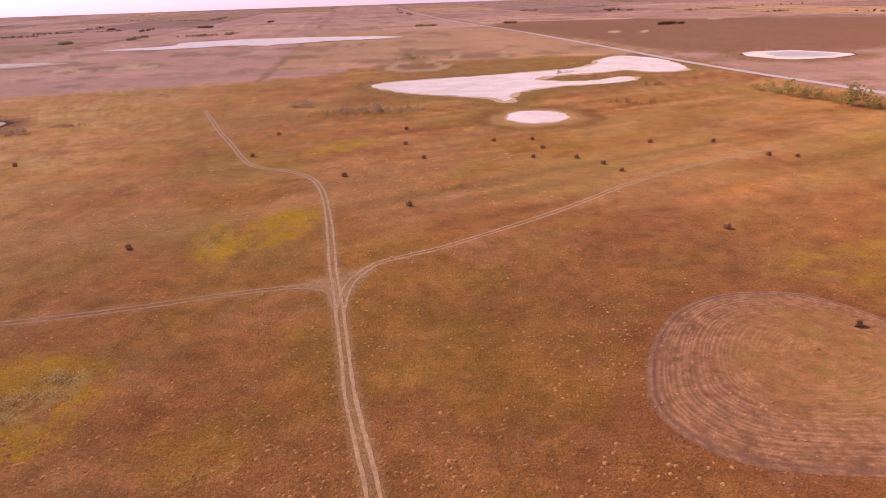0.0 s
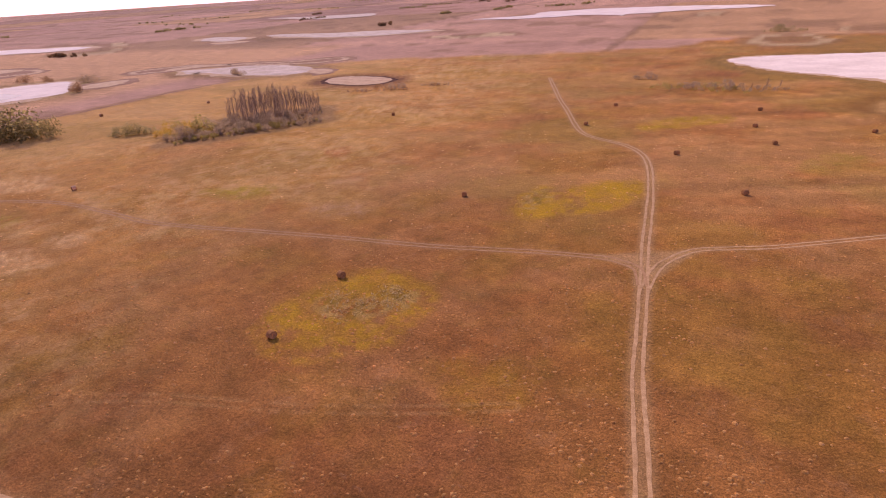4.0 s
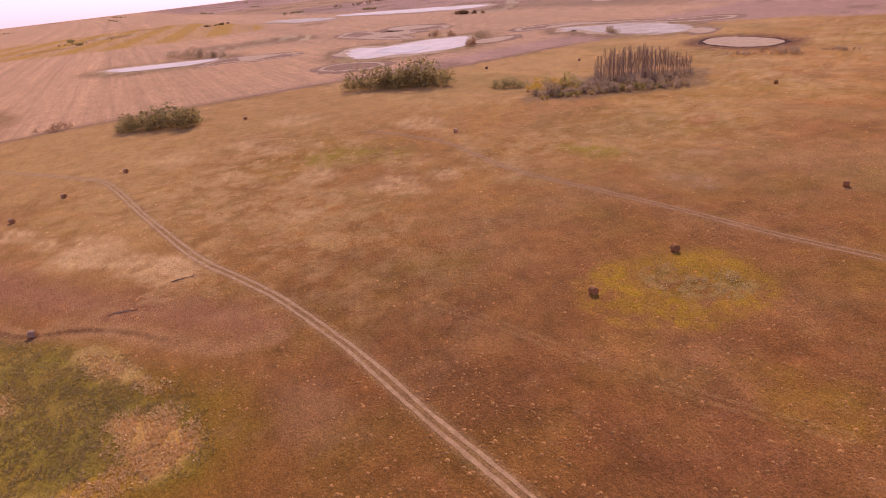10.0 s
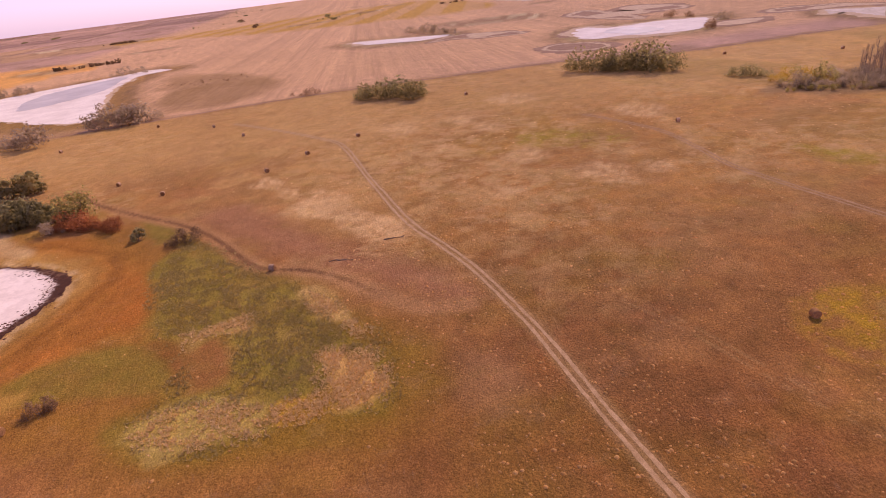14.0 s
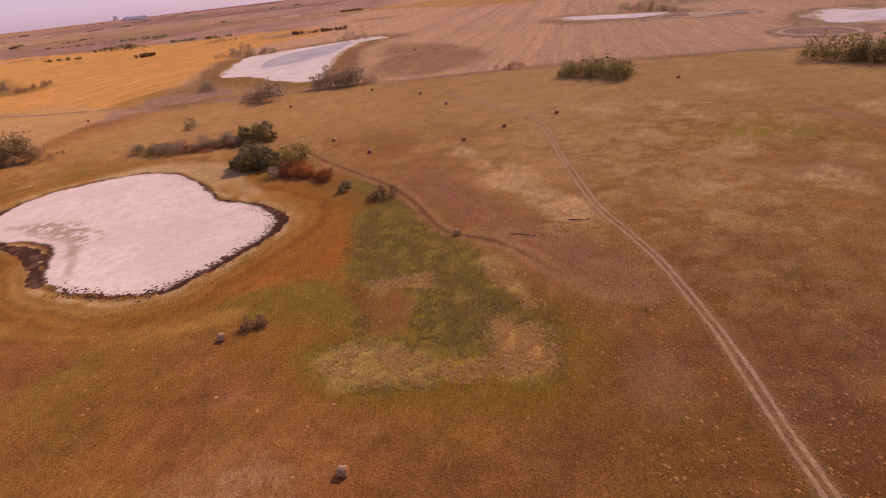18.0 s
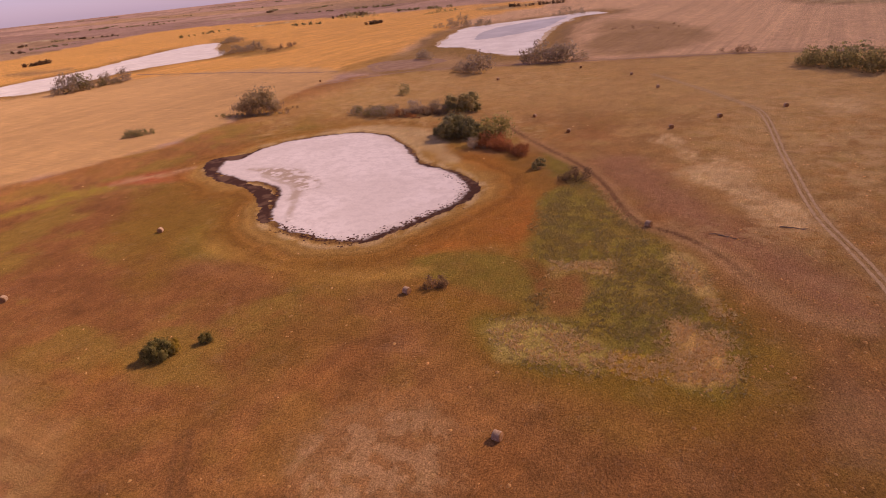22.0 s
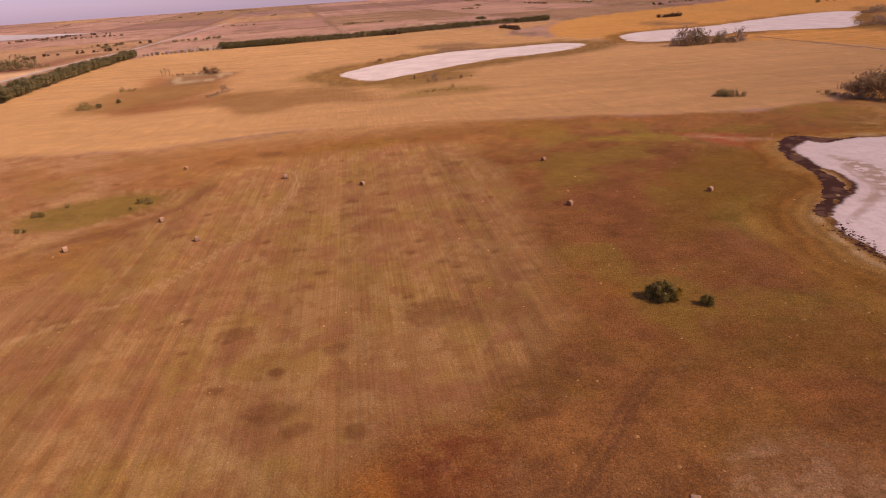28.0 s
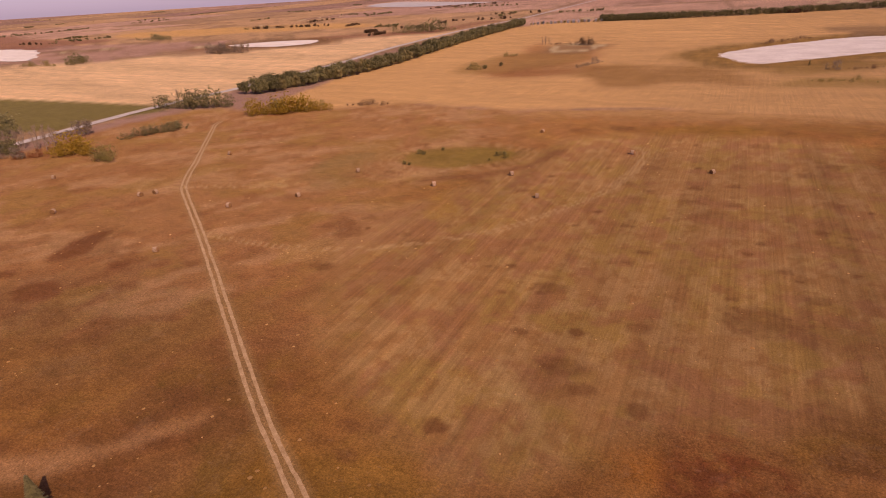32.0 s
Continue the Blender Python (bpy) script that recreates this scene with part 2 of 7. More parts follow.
SILT_BED = [(-167, -184), (-170, -159), (-162, -146), (-151, -140), (-145, -141), (-128, -130), (-124, -129), (-136, -138), (-148, -147), (-154, -157), (-160, -172)]
WEED_SPOTS = [(-38, -231, 3.2), (-28, -218, 2.6), (-6, -201, 1.8), (6, -197, 1.8), (-32, -189, 3.1), (19, -191, 1.5), (-5, -183, 1.8), (7, -184, 1.7), (1, -173, 4.0), (-25, -166, 2.0), (13, -168, 1.5), (22, -159, 1.6), (-31, -164, 1.4), (-39, -150, 1.6), (-38, -143, 1.8), (17, -142, 1.8), (-7, -147, 1.2), (71, -147, 1.6), (20, -135, 1.4), (81, -138, 1.9), (97, -136, 3.6), (106, -139, 3.2), (97, -148, 2.1), (-19, -126, 1.9), (-34, -126, 2.5), (-3, -122, 1.3), (34, -117, 3.0)]
MORE_WEED_SPOTS = [(-7, -114, 5.0), (-19, -111, 6.0), (36, -114, 0.8), (44, -112, 1.0), (14, -105, 2.3), (36, -97, 1.8), (25, -88, 3.2), (-21, -86, 5.5), (-33, -90, 4.5), (-17, -77, 3.8), (21, -82, 2.0), (12, -79, 2.2), (-8, -75, 1.3), (69, -67, 2.7), (28, -199, 2.8), (75, -190, 3.2), (46, -126, 1.1), (36, -156, 1.3), (20, -219, 2.6), (57, -276, 3.8), (38, -281, 4.5), (-15, -255, 3.5), (59, -183, 2.3), (77, -211, 3.0), (-14, -139, 1.5)]
TRACK_WEED_SPOTS = [(167, -105, 8.0), (174, -116, 5.0), (133, -89, 2.8), (139, -72, 5.5), (125, -64, 3.4), (118, -68, 2.7), (125, -75, 2.6), (86, -59, 2.7), (93, -45, 3.3), (82, -48, 2.3), (109, -80, 1.9), (54, -62, 1.7), (76, -133, 2.6), (103, -142, 3.0), (92, -113, 3.0), (51, -56, 1.6), (41, -66, 1.9)]
MOWN_RING = [(40, 70), (42, 80), (48, 91), (57, 101), (69, 107), (80, 107), (88, 104), (94, 96), (98, 85), (98, 72), (90, 60), (75, 54), (60, 55), (46, 60)]


# ---------------------------------------------------------------- materials
def material(name, rough=0.9):
    m = bpy.data.materials.new(name)
    m.use_nodes = True
    b = m.node_tree.nodes["Principled BSDF"]
    b.inputs["Roughness"].default_value = rough
    b.inputs["Specular IOR Level"].default_value = 0.03
    b.inputs["Diffuse Roughness"].default_value = 0.65
    return m, m.node_tree.nodes, m.node_tree.links, b


def spread(nodes, links, scale, detail=4.0, vector=None, rough=0.6):
    n = nodes.new("ShaderNodeTexNoise")
    n.inputs["Scale"].default_value, n.inputs["Detail"].default_value, n.inputs["Roughness"].default_value = scale, detail, rough
    if vector:
        links.new(vector, n.inputs["Vector"])
    return n.outputs["Fac"]


def remap(nodes, links, value, a, b, c, d):
    r = nodes.new("ShaderNodeMapRange")
    for k, v in zip((1, 2, 3, 4), (a, b, c, d)):
        r.inputs[k].default_value = v
    links.new(value, r.inputs[0])
    return r.outputs[0]


def mixed(nodes, links, fac, a, b, blend="MIX"):
    n = nodes.new("ShaderNodeMix")
    n.data_type, n.blend_type = "RGBA", blend
    for sock, v in ((n.inputs[0], fac), (n.inputs[6], a), (n.inputs[7], b)):
        if isinstance(v, (int, float)):
            sock.default_value = v
        elif isinstance(v, tuple):
            sock.default_value = (*v, 1)
        else:
            links.new(v, sock)
    return n.outputs[2]


def gray(nodes, links, value):
    c = nodes.new("ShaderNodeCombineColor")
    for k in range(3):
        links.new(value, c.inputs[k])
    return c.outputs[0]


def bumped(nodes, links, bsdf, value, strength, distance):
    n = nodes.new("ShaderNodeBump")
    n.inputs["Strength"].default_value, n.inputs["Distance"].default_value = strength, distance
    links.new(value, n.inputs["Height"])
    links.new(n.outputs[0], bsdf.inputs["Normal"])


def place(nodes):
    return nodes.new("ShaderNodeNewGeometry").outputs["Position"]


def stretched(nodes, links, vector, scale, turn=0.0):
    n = nodes.new("ShaderNodeMapping")
    n.inputs["Scale"].default_value = scale
    n.inputs["Rotation"].default_value = (0, 0, turn)
    links.new(vector, n.inputs["Vector"])
    return n.outputs[0]


def slanted(nodes, links, vector, scale, turn):
    """Turned first, then stretched: streaks that run at an angle."""
    return stretched(nodes, links, stretched(nodes, links, vector, (1, 1, 1), turn), scale)


def mown_material():
    m, n, l, b = material("mown_hay_swath", 0.95)
    cover = n.new("ShaderNodeVertexColor")
    cover.layer_name = "cover"
    p = place(n)
    base = mixed(n, l, 1.0, cover.outputs[0], gray(n, l, remap(n, l, spread(n, l, 2.6, 5.0, p, 0.75), 0.3, 0.7, 0.72, 1.28)), "MULTIPLY")
    base = mixed(n, l, 1.0, base, gray(n, l, remap(n, l, spread(n, l, 0.25, 4.0, p, 0.7), 0.3, 0.7, 0.82, 1.18)), "MULTIPLY")
    l.new(base, b.inputs["Base Color"])
    bumped(n, l, b, spread(n, l, 2.0, 5.0, p, 0.75), 0.6, 0.2)
    return m


def ground_material():
    m, n, l, b = material("dry_grassland", 0.95)
    b.inputs["Specular IOR Level"].default_value = 0.05
    cover = n.new("ShaderNodeVertexColor")
    cover.layer_name = "cover"
    p = place(n)
    grain = spread(n, l, 3.4, 3.0, p, 0.8)
    tuft = spread(n, l, 1.5, 6.0, p, 0.75)
    patch = spread(n, l, 0.09, 5.0, p, 0.6)
    base = mixed(n, l, 1.0, cover.outputs[0], gray(n, l, remap(n, l, grain, 0.34, 0.66, 0.62, 1.38)), "MULTIPLY")
    base = mixed(n, l, 1.0, base, gray(n, l, remap(n, l, tuft, 0.32, 0.68, 0.66, 1.34)), "MULTIPLY")
    base = mixed(n, l, 1.0, base, gray(n, l, remap(n, l, patch, 0.25, 0.75, 0.84, 1.16)), "MULTIPLY")
    # cutting rows: north to south in the tan part, faint and crosswise elsewhere
    rows = spread(n, l, 1.0, 3.0, slanted(n, l, p, (1.5, 0.02, 1.0), 0.05), 0.65)
    base = mixed(n, l, cover.outputs[1], base, mixed(n, l, 1.0, base, gray(n, l, remap(n, l, rows, 0.36, 0.64, 0.84, 1.16)), "MULTIPLY"))
    # ragged clumps and bare wisps a few metres wide
    clump = spread(n, l, 0.30, 8.0, stretched(n, l, p, (0.8, 1.2, 1.0), 0.5), 0.82)
    base = mixed(n, l, 1.0, base, gray(n, l, remap(n, l, clump, 0.40, 0.60, 0.87, 1.13)), "MULTIPLY")
    bare = spread(n, l, 0.14, 9.0, stretched(n, l, p, (1.0, 0.7, 1.0), -0.3), 0.80)
    base = mixed(n, l, remap(n, l, bare, 0.555, 0.61, 0.0, 0.18), base, mixed(n, l, 0.45, mixed(n, l, 1.0, base, (1.35, 1.35, 1.3), "MULTIPLY"), (0.50, 0.33, 0.19)))
    # pale worn wisps of the western meadow, drill rows and streaks of the stubble
    wear = n.new("ShaderNodeVertexColor")
    wear.layer_name = "wear"
    worn = n.new("ShaderNodeSeparateColor")
    l.new(wear.outputs[0], worn.inputs[0])
    streak = spread(n, l, 0.13, 8.0, slanted(n, l, p, (1.15, 0.85, 1.0), 0.3), 0.78)
    amount = n.new("ShaderNodeMath")
    amount.operation = "MULTIPLY"
    l.new(remap(n, l, streak, 0.50, 0.62, 0.0, 0.85), amount.inputs[0])
    l.new(worn.outputs[0], amount.inputs[1])
    base = mixed(n, l, amount.outputs[0], base, (0.58, 0.345, 0.135))
    shade = n.new("ShaderNodeMath")
    shade.operation = "MULTIPLY"
    l.new(remap(n, l, spread(n, l, 0.07, 7.0, p, 0.72), 0.53, 0.64, 0.0, 0.45), shade.inputs[0])
    l.new(worn.outputs[0], shade.inputs[1])
    base = mixed(n, l, shade.outputs[0], base, mixed(n, l, 1.0, base, (0.68, 0.66, 0.60), "MULTIPLY"))
    drill = spread(n, l, 1.0, 4.0, slanted(n, l, p, (0.006, 0.30, 1.0), 0.09), 0.7)
    base = mixed(n, l, worn.outputs[1], base, mixed(n, l, 1.0, base, gray(n, l, remap(n, l, drill, 0.36, 0.64, 0.90, 1.10)), "MULTIPLY"))
    swirl = spread(n, l, 1.0, 5.0, slanted(n, l, p, (0.012, 0.07, 1.0), 0.12), 0.72)
    base = mixed(n, l, worn.outputs[2], base, mixed(n, l, 1.0, base, gray(n, l, remap(n, l, swirl, 0.36, 0.64, 0.86, 1.14)), "MULTIPLY"))
    # dry straw-coloured wisps and rusty stems
    wisp = remap(n, l, spread(n, l, 0.8, 6.0, stretched(n, l, p, (0.6, 1.5, 1.0), 0.4), 0.75), 0.58, 0.72, 0.0, 0.55)
    base = mixed(n, l, wisp, base, mixed(n, l, 0.5, base, (0.46, 0.30, 0.19)))
    rust = remap(n, l, spread(n, l, 0.22, 5.0, p, 0.7), 0.55, 0.75, 0.0, 0.25)
    base = mixed(n, l, rust, base, mixed(n, l, 1.0, base, (1.0, 0.80, 0.72), "MULTIPLY"))
    moss = remap(n, l, spread(n, l, 0.16, 5.0, p, 0.7), 0.54, 0.72, 0.0, 0.38)
    base = mixed(n, l, moss, base, mixed(n, l, 1.0, base, (0.86, 1.06, 0.70), "MULTIPLY"))
    # small straw-coloured flecks
    cells = n.new("ShaderNodeTexVoronoi")
    cells.inputs["Scale"].default_value = 0.95
    l.new(p, cells.inputs["Vector"])
    split = n.new("ShaderNodeSeparateColor")
    l.new(cells.outputs["Color"], split.inputs[0])
    both = n.new("ShaderNodeMath")
    both.operation = "MULTIPLY"
    l.new(remap(n, l, cells.outputs["Distance"], 0.14, 0.26, 1, 0), both.inputs[0])
    l.new(remap(n, l, split.outputs[0], 0.78, 0.95, 0, 0.5), both.inputs[1])
    base = mixed(n, l, both.outputs[0], base, mixed(n, l, 1.0, base, (1.5, 1.4, 1.1), "MULTIPLY"))
    calm = mixed(n, l, 0.6, base, mixed(n, l, 1.0, cover.outputs[0], gray(n, l, remap(n, l, rows, 0.36, 0.64, 0.94, 1.06)), "MULTIPLY"))
    base = mixed(n, l, cover.outputs[1], base, calm)
    l.new(base, b.inputs["Base Color"])
    # hummocks about half a metre wide, and stubble between them
    hummock = n.new("ShaderNodeTexVoronoi")
    hummock.feature = "SMOOTH_F1"
    hummock.inputs["Scale"].default_value = 1.3
    bent = n.new("ShaderNodeVectorMath")
    bent.operation = "ADD"
    warp = n.new("ShaderNodeTexNoise")
    warp.inputs["Scale"].default_value = 0.9
    l.new(p, warp.inputs["Vector"])
    l.new(p, bent.inputs[0])
    l.new(warp.outputs["Color"], bent.inputs[1])
    l.new(bent.outputs[0], hummock.inputs["Vector"])
    relief = n.new("ShaderNodeMath")
    relief.operation = "SUBTRACT"
    l.new(spread(n, l, 2.0, 5.0, p, 0.75), relief.inputs[0])
    l.new(remap(n, l, hummock.outputs["Distance"], 0.0, 0.8, 0.0, 0.20), relief.inputs[1])
    bumped(n, l, b, relief.outputs[0], 1.0, 0.36)
    return m


def lake_bed_material():
    m, n, l, b = material("salt_and_mud_bed", 0.8)
    cover = n.new("ShaderNodeVertexColor")
    cover.layer_name = "cover"
    p = place(n)
    base = mixed(n, l, 1.0, cover.outputs[0], gray(n, l, remap(n, l, spread(n, l, 1.3, 6.0, p, 0.7), 0.3, 0.7, 0.93, 1.06)), "MULTIPLY")
    base = mixed(n, l, remap(n, l, spread(n, l, 0.35, 8.0, p, 0.78), 0.57, 0.70, 0, 0.30), base, mixed(n, l, 1.0, base, (0.72, 0.66, 0.60), "MULTIPLY"))
    l.new(base, b.inputs["Base Color"])
    bumped(n, l, b, spread(n, l, 1.3, 6.0, p, 0.7), 0.25, 0.08)
    return m


def salt_material():
    m, n, l, b = material("salt_crust", 0.75)
    p = place(n)
    big = spread(n, l, 0.045, 5.0, p, 0.62)
    small = spread(n, l, 0.45, 6.0, p, 0.7)
    base = mixed(n, l, remap(n, l, big, 0.35, 0.7, 0, 1), (0.84, 0.73, 0.575), (0.68, 0.565, 0.43))
    base = mixed(n, l, remap(n, l, small, 0.50, 0.75, 0, 0.45), base, (0.50, 0.40, 0.305))
    base = mixed(n, l, remap(n, l, spread(n, l, 0.10, 7.0, p, 0.8), 0.58, 0.72, 0, 0.45), base, (0.40, 0.30, 0.24))
    l.new(base, b.inputs["Base Color"])
    bumped(n, l, b, small, 0.25, 0.06)
    return m


def soil_material(name, dark, light, scale=0.5, rough=0.92):
    m, n, l, b = material(name, rough)
    p = place(n)
    a = spread(n, l, scale, 6.0, p, 0.7)
    c = spread(n, l, scale * 9, 4.0, p, 0.7)
    base = mixed(n, l, remap(n, l, a, 0.35, 0.68, 0, 1), dark, light)
    base = mixed(n, l, 1.0, base, gray(n, l, remap(n, l, c, 0.3, 0.7, 0.75, 1.25)), "MULTIPLY")
    l.new(base, b.inputs["Base Color"])
    bumped(n, l, b, c, 0.5, 0.08)
    return m


def water_material():
    m, n, l, b = material("shallow_water", 0.5)
    b.inputs["Base Color"].default_value = (0.20, 0.20, 0.22, 1)
    b.inputs["Specular IOR Level"].default_value = 0.06
    p = place(n)
    l.new(mixed(n, l, remap(n, l, spread(n, l, 0.03, 4.0, p), 0.4, 0.65, 0, 1), (0.47, 0.405, 0.32), (0.58, 0.505, 0.405)), b.inputs["Base Color"])
    bumped(n, l, b, spread(n, l, 0.8, 3.0, p), 0.15, 0.05)
    return m


def leaf_material(name, dark, light, shine=0.06, sheer=0.52):
    """Foliage: each leaf of its own tint, each plant of its own tone."""
    m, n, l, b = material(name, 0.7)
    b.inputs["Specular IOR Level"].default_value = shine
    geo = n.new("ShaderNodeNewGeometry")
    info = n.new("ShaderNodeObjectInfo")
    base = mixed(n, l, geo.outputs["Random Per Island"], dark, light)
    base = mixed(n, l, 1.0, base, gray(n, l, remap(n, l, info.outputs["Random"], 0, 1, 0.70, 1.30)), "MULTIPLY")
    l.new(base, b.inputs["Base Color"])
    glow = n.new("ShaderNodeBsdfTranslucent")
    l.new(base, glow.inputs[0])
    both = n.new("ShaderNodeMixShader")
    both.inputs[0].default_value = sheer
    l.new(b.outputs[0], both.inputs[1])
    l.new(glow.outputs[0], both.inputs[2])
    l.new(both.outputs[0], n["Material Output"].inputs[0])
    return m


def bark_material(name, dark, light):
    m, n, l, b = material(name, 0.9)
    l.new(mixed(n, l, remap(n, l, spread(n, l, 2.5, 4.0, place(n)), 0.35, 0.65, 0, 1), dark, light), b.inputs["Base Color"])
    return m


def straw_material(name, dark, light):
    m, n, l, b = material(name, 0.9)
    tex = n.new("ShaderNodeTexCoord").outputs["Object"]
    info = n.new("ShaderNodeObjectInfo")
    a = spread(n, l, 2.2, 5.0, tex, 0.7)
    c = spread(n, l, 14.0, 5.0, tex, 0.7)
    base = mixed(n, l, remap(n, l, a, 0.35, 0.66, 0, 1), dark, light)
    base = mixed(n, l, 1.0, base, gray(n, l, remap(n, l, c, 0.3, 0.7, 0.6, 1.4)), "MULTIPLY")
    base = mixed(n, l, 1.0, base, gray(n, l, remap(n, l, info.outputs["Random"], 0, 1, 0.8, 1.2)), "MULTIPLY")
    l.new(base, b.inputs["Base Color"])
    bumped(n, l, b, c, 0.7, 0.05)
    return m


def plain_material(name, colour, rough=0.8):
    m, n, l, b = material(name, rough)
    l.new(mixed(n, l, remap(n, l, spread(n, l, 0.8, 4.0, place(n)), 0.35, 0.65, 0, 1), colour, tuple(c * 0.75 for c in colour)), b.inputs["Base Color"])
    return m


GROUND = ground_material()
MOWN = mown_material()
SALT = salt_material()
LAKE_BED = lake_bed_material()
WATER = water_material()
MUD = soil_material("dark_wet_mud", (0.045, 0.018, 0.011), (0.15, 0.065, 0.038), 0.5)
DULL_SALT = soil_material("dull_grey_salt", (0.50, 0.39, 0.26), (0.74, 0.62, 0.46), 0.06)
SLOUGH = soil_material("brown_slough_grass", (0.28, 0.155, 0.085), (0.42, 0.25, 0.14), 0.12)
DRY_MUD = soil_material("dry_pale_mud", (0.48, 0.315, 0.165), (0.66, 0.475, 0.28), 0.2)
RUT = soil_material("bare_dirt_rut", (0.38, 0.225, 0.10), (0.57, 0.37, 0.185), 0.7)
OLD_RUT = soil_material("half_grown_rut", (0.34, 0.185, 0.08), (0.48, 0.29, 0.145), 0.8)
GRAVEL = soil_material("pale_gravel", (0.44, 0.36, 0.28), (0.58, 0.50, 0.41), 0.15)
GREEN_LEAF = leaf_material("dull_green_leaf", (0.25, 0.198, 0.078), (0.45, 0.345, 0.135))
DARK_LEAF = leaf_material("dark_green_leaf", (0.21, 0.175, 0.075), (0.41, 0.335, 0.14))
ASPEN_LEAF = leaf_material("half_bare_aspen_leaf", (0.38, 0.265, 0.12), (0.58, 0.42, 0.21))
OLIVE_LEAF = leaf_material("olive_leaf", (0.25, 0.20, 0.058), (0.45, 0.35, 0.115))
YELLOW_LEAF = leaf_material("yellow_autumn_leaf", (0.42, 0.26, 0.035), (0.68, 0.44, 0.075))
RUST_LEAF = leaf_material("rusty_red_leaf", (0.27, 0.095, 0.035), (0.50, 0.20, 0.075))
THICK_LEAF = leaf_material("deep_olive_leaf", (0.15, 0.12, 0.032), (0.42, 0.32, 0.09), 0.06, 0.35)
BELT_LEAF = leaf_material("windbreak_leaf", (0.20, 0.172, 0.072), (0.42, 0.35, 0.145))
GREY_LEAF = leaf_material("grey_twig_leaf", (0.31, 0.225, 0.135), (0.50, 0.375, 0.235))
PALE_LEAF = leaf_material("silvery_pale_leaf", (0.42, 0.38, 0.33), (0.75, 0.72, 0.66))
BROWN_LEAF = leaf_material("brown_dry_leaf", (0.18, 0.10, 0.05), (0.34, 0.205, 0.105))
TUFT_LEAF = leaf_material("dry_orange_tuft", (0.50, 0.29, 0.10), (0.74, 0.47, 0.18), 0.08, 0.65)
WEED_LEAF = leaf_material("pale_dry_weed", (0.36, 0.26, 0.10), (0.74, 0.60, 0.34), 0.08, 0.65)
REED_LEAF = leaf_material("pale_reed", (0.50, 0.350, 0.155), (0.74, 0.545, 0.27), 0.08, 0.65)
SEDGE_LEAF = leaf_material("green_sedge", (0.36, 0.270, 0.095), (0.64, 0.480, 0.200), 0.08, 0.65)
BARK = bark_material("grey_brown_bark", (0.15, 0.105, 0.07), (0.33, 0.24, 0.165))
PALE_BARK = bark_material("pale_poplar_bark", (0.24, 0.155, 0.095), (0.46, 0.33, 0.22))
STRAW = straw_material("weathered_hay", (0.22, 0.10, 0.04), (0.42, 0.215, 0.085))
WRAP = straw_material("pale_net_wrap", (0.37, 0.21, 0.11), (0.63, 0.42, 0.245))
BROWN_WRAP = straw_material("brown_weathered_wrap", (0.25, 0.11, 0.042), (0.44, 0.215, 0.08))
WHITE_WALL = plain_material("white_painted_metal", (0.75, 0.74, 0.72), 0.5)
GREY_ROOF = plain_material("grey_sheet_roof", (0.58, 0.55, 0.50), 0.5)
RED_WALL = plain_material("faded_red_boards", (0.25, 0.06, 0.04))
GLASS_DARK = plain_material("dark_opening", (0.03, 0.03, 0.03), 0.3)


# ---------------------------------------------------------------- building helpers
def mesh_from(name, verts, faces, mat, smooth=False):
    me = bpy.data.meshes.new(name)
    me.from_pydata([tuple(map(float, v)) for v in verts], [], faces)
    me.materials.append(mat)
    if smooth:
        me.polygons.foreach_set("use_smooth", [True] * len(me.polygons))
    me.update()
    return me


def mesh_tris(name, verts, tris, mat):
    """A large triangle mesh from arrays."""
    me = bpy.data.meshes.new(name)
    v, t = np.asarray(verts, np.float32), np.asarray(tris, np.int32)
    me.vertices.add(len(v))
    me.vertices.foreach_set("co", v.ravel())
    me.loops.add(t.size)
    me.loops.foreach_set("vertex_index", t.ravel())
    me.polygons.add(len(t))
    me.polygons.foreach_set("loop_start", np.arange(0, t.size, 3, dtype=np.int32))
    me.materials.append(mat)
    me.update(calc_edges=True)
    me.validate()
    return me


def part(name, data, parent, label=""):
    ob = new(name, data)
    ob.parent = parent
    if label:
        ob["label"] = label
    return ob


def thing(name, x, y, label, category, group="", kind="", turn=0.0, size=1.0):
    ob = new(name)
    ob.matrix_basis = pose(x, y, height(x, y), 0, 0, turn) @ Matrix.Diagonal((size, size, size, 1))
    return tagged(ob, label, category, group, kind)


# ---------------------------------------------------------------- ground
def paint(colour, new_colour, amount):
    return colour + (np.array(new_colour)[None] - colour) * np.clip(amount, 0, 1)[:, None]


def zone(x, y, points, soft, ragged=0.0, seed=5):
    """How far inside a soft-edged, ragged area each place lies, 0 to 1."""
    loop = smooth_loop(points, 4)
    lo, hi = loop.min(0) - soft * 2 - ragged, loop.max(0) + soft * 2 + ragged
    out = np.zeros(x.shape)
    m = (x > lo[0]) & (x < hi[0]) & (y > lo[1]) & (y < hi[1])
    if m.any():
        d = border(x[m], y[m], loop)
        if ragged:
            d = d + ragged * 2 * (fbm(x[m], y[m], max(ragged * 3, 4), seed, 4) - 0.5)
        out[m] = 1 - step(-soft, soft, d)
    return out


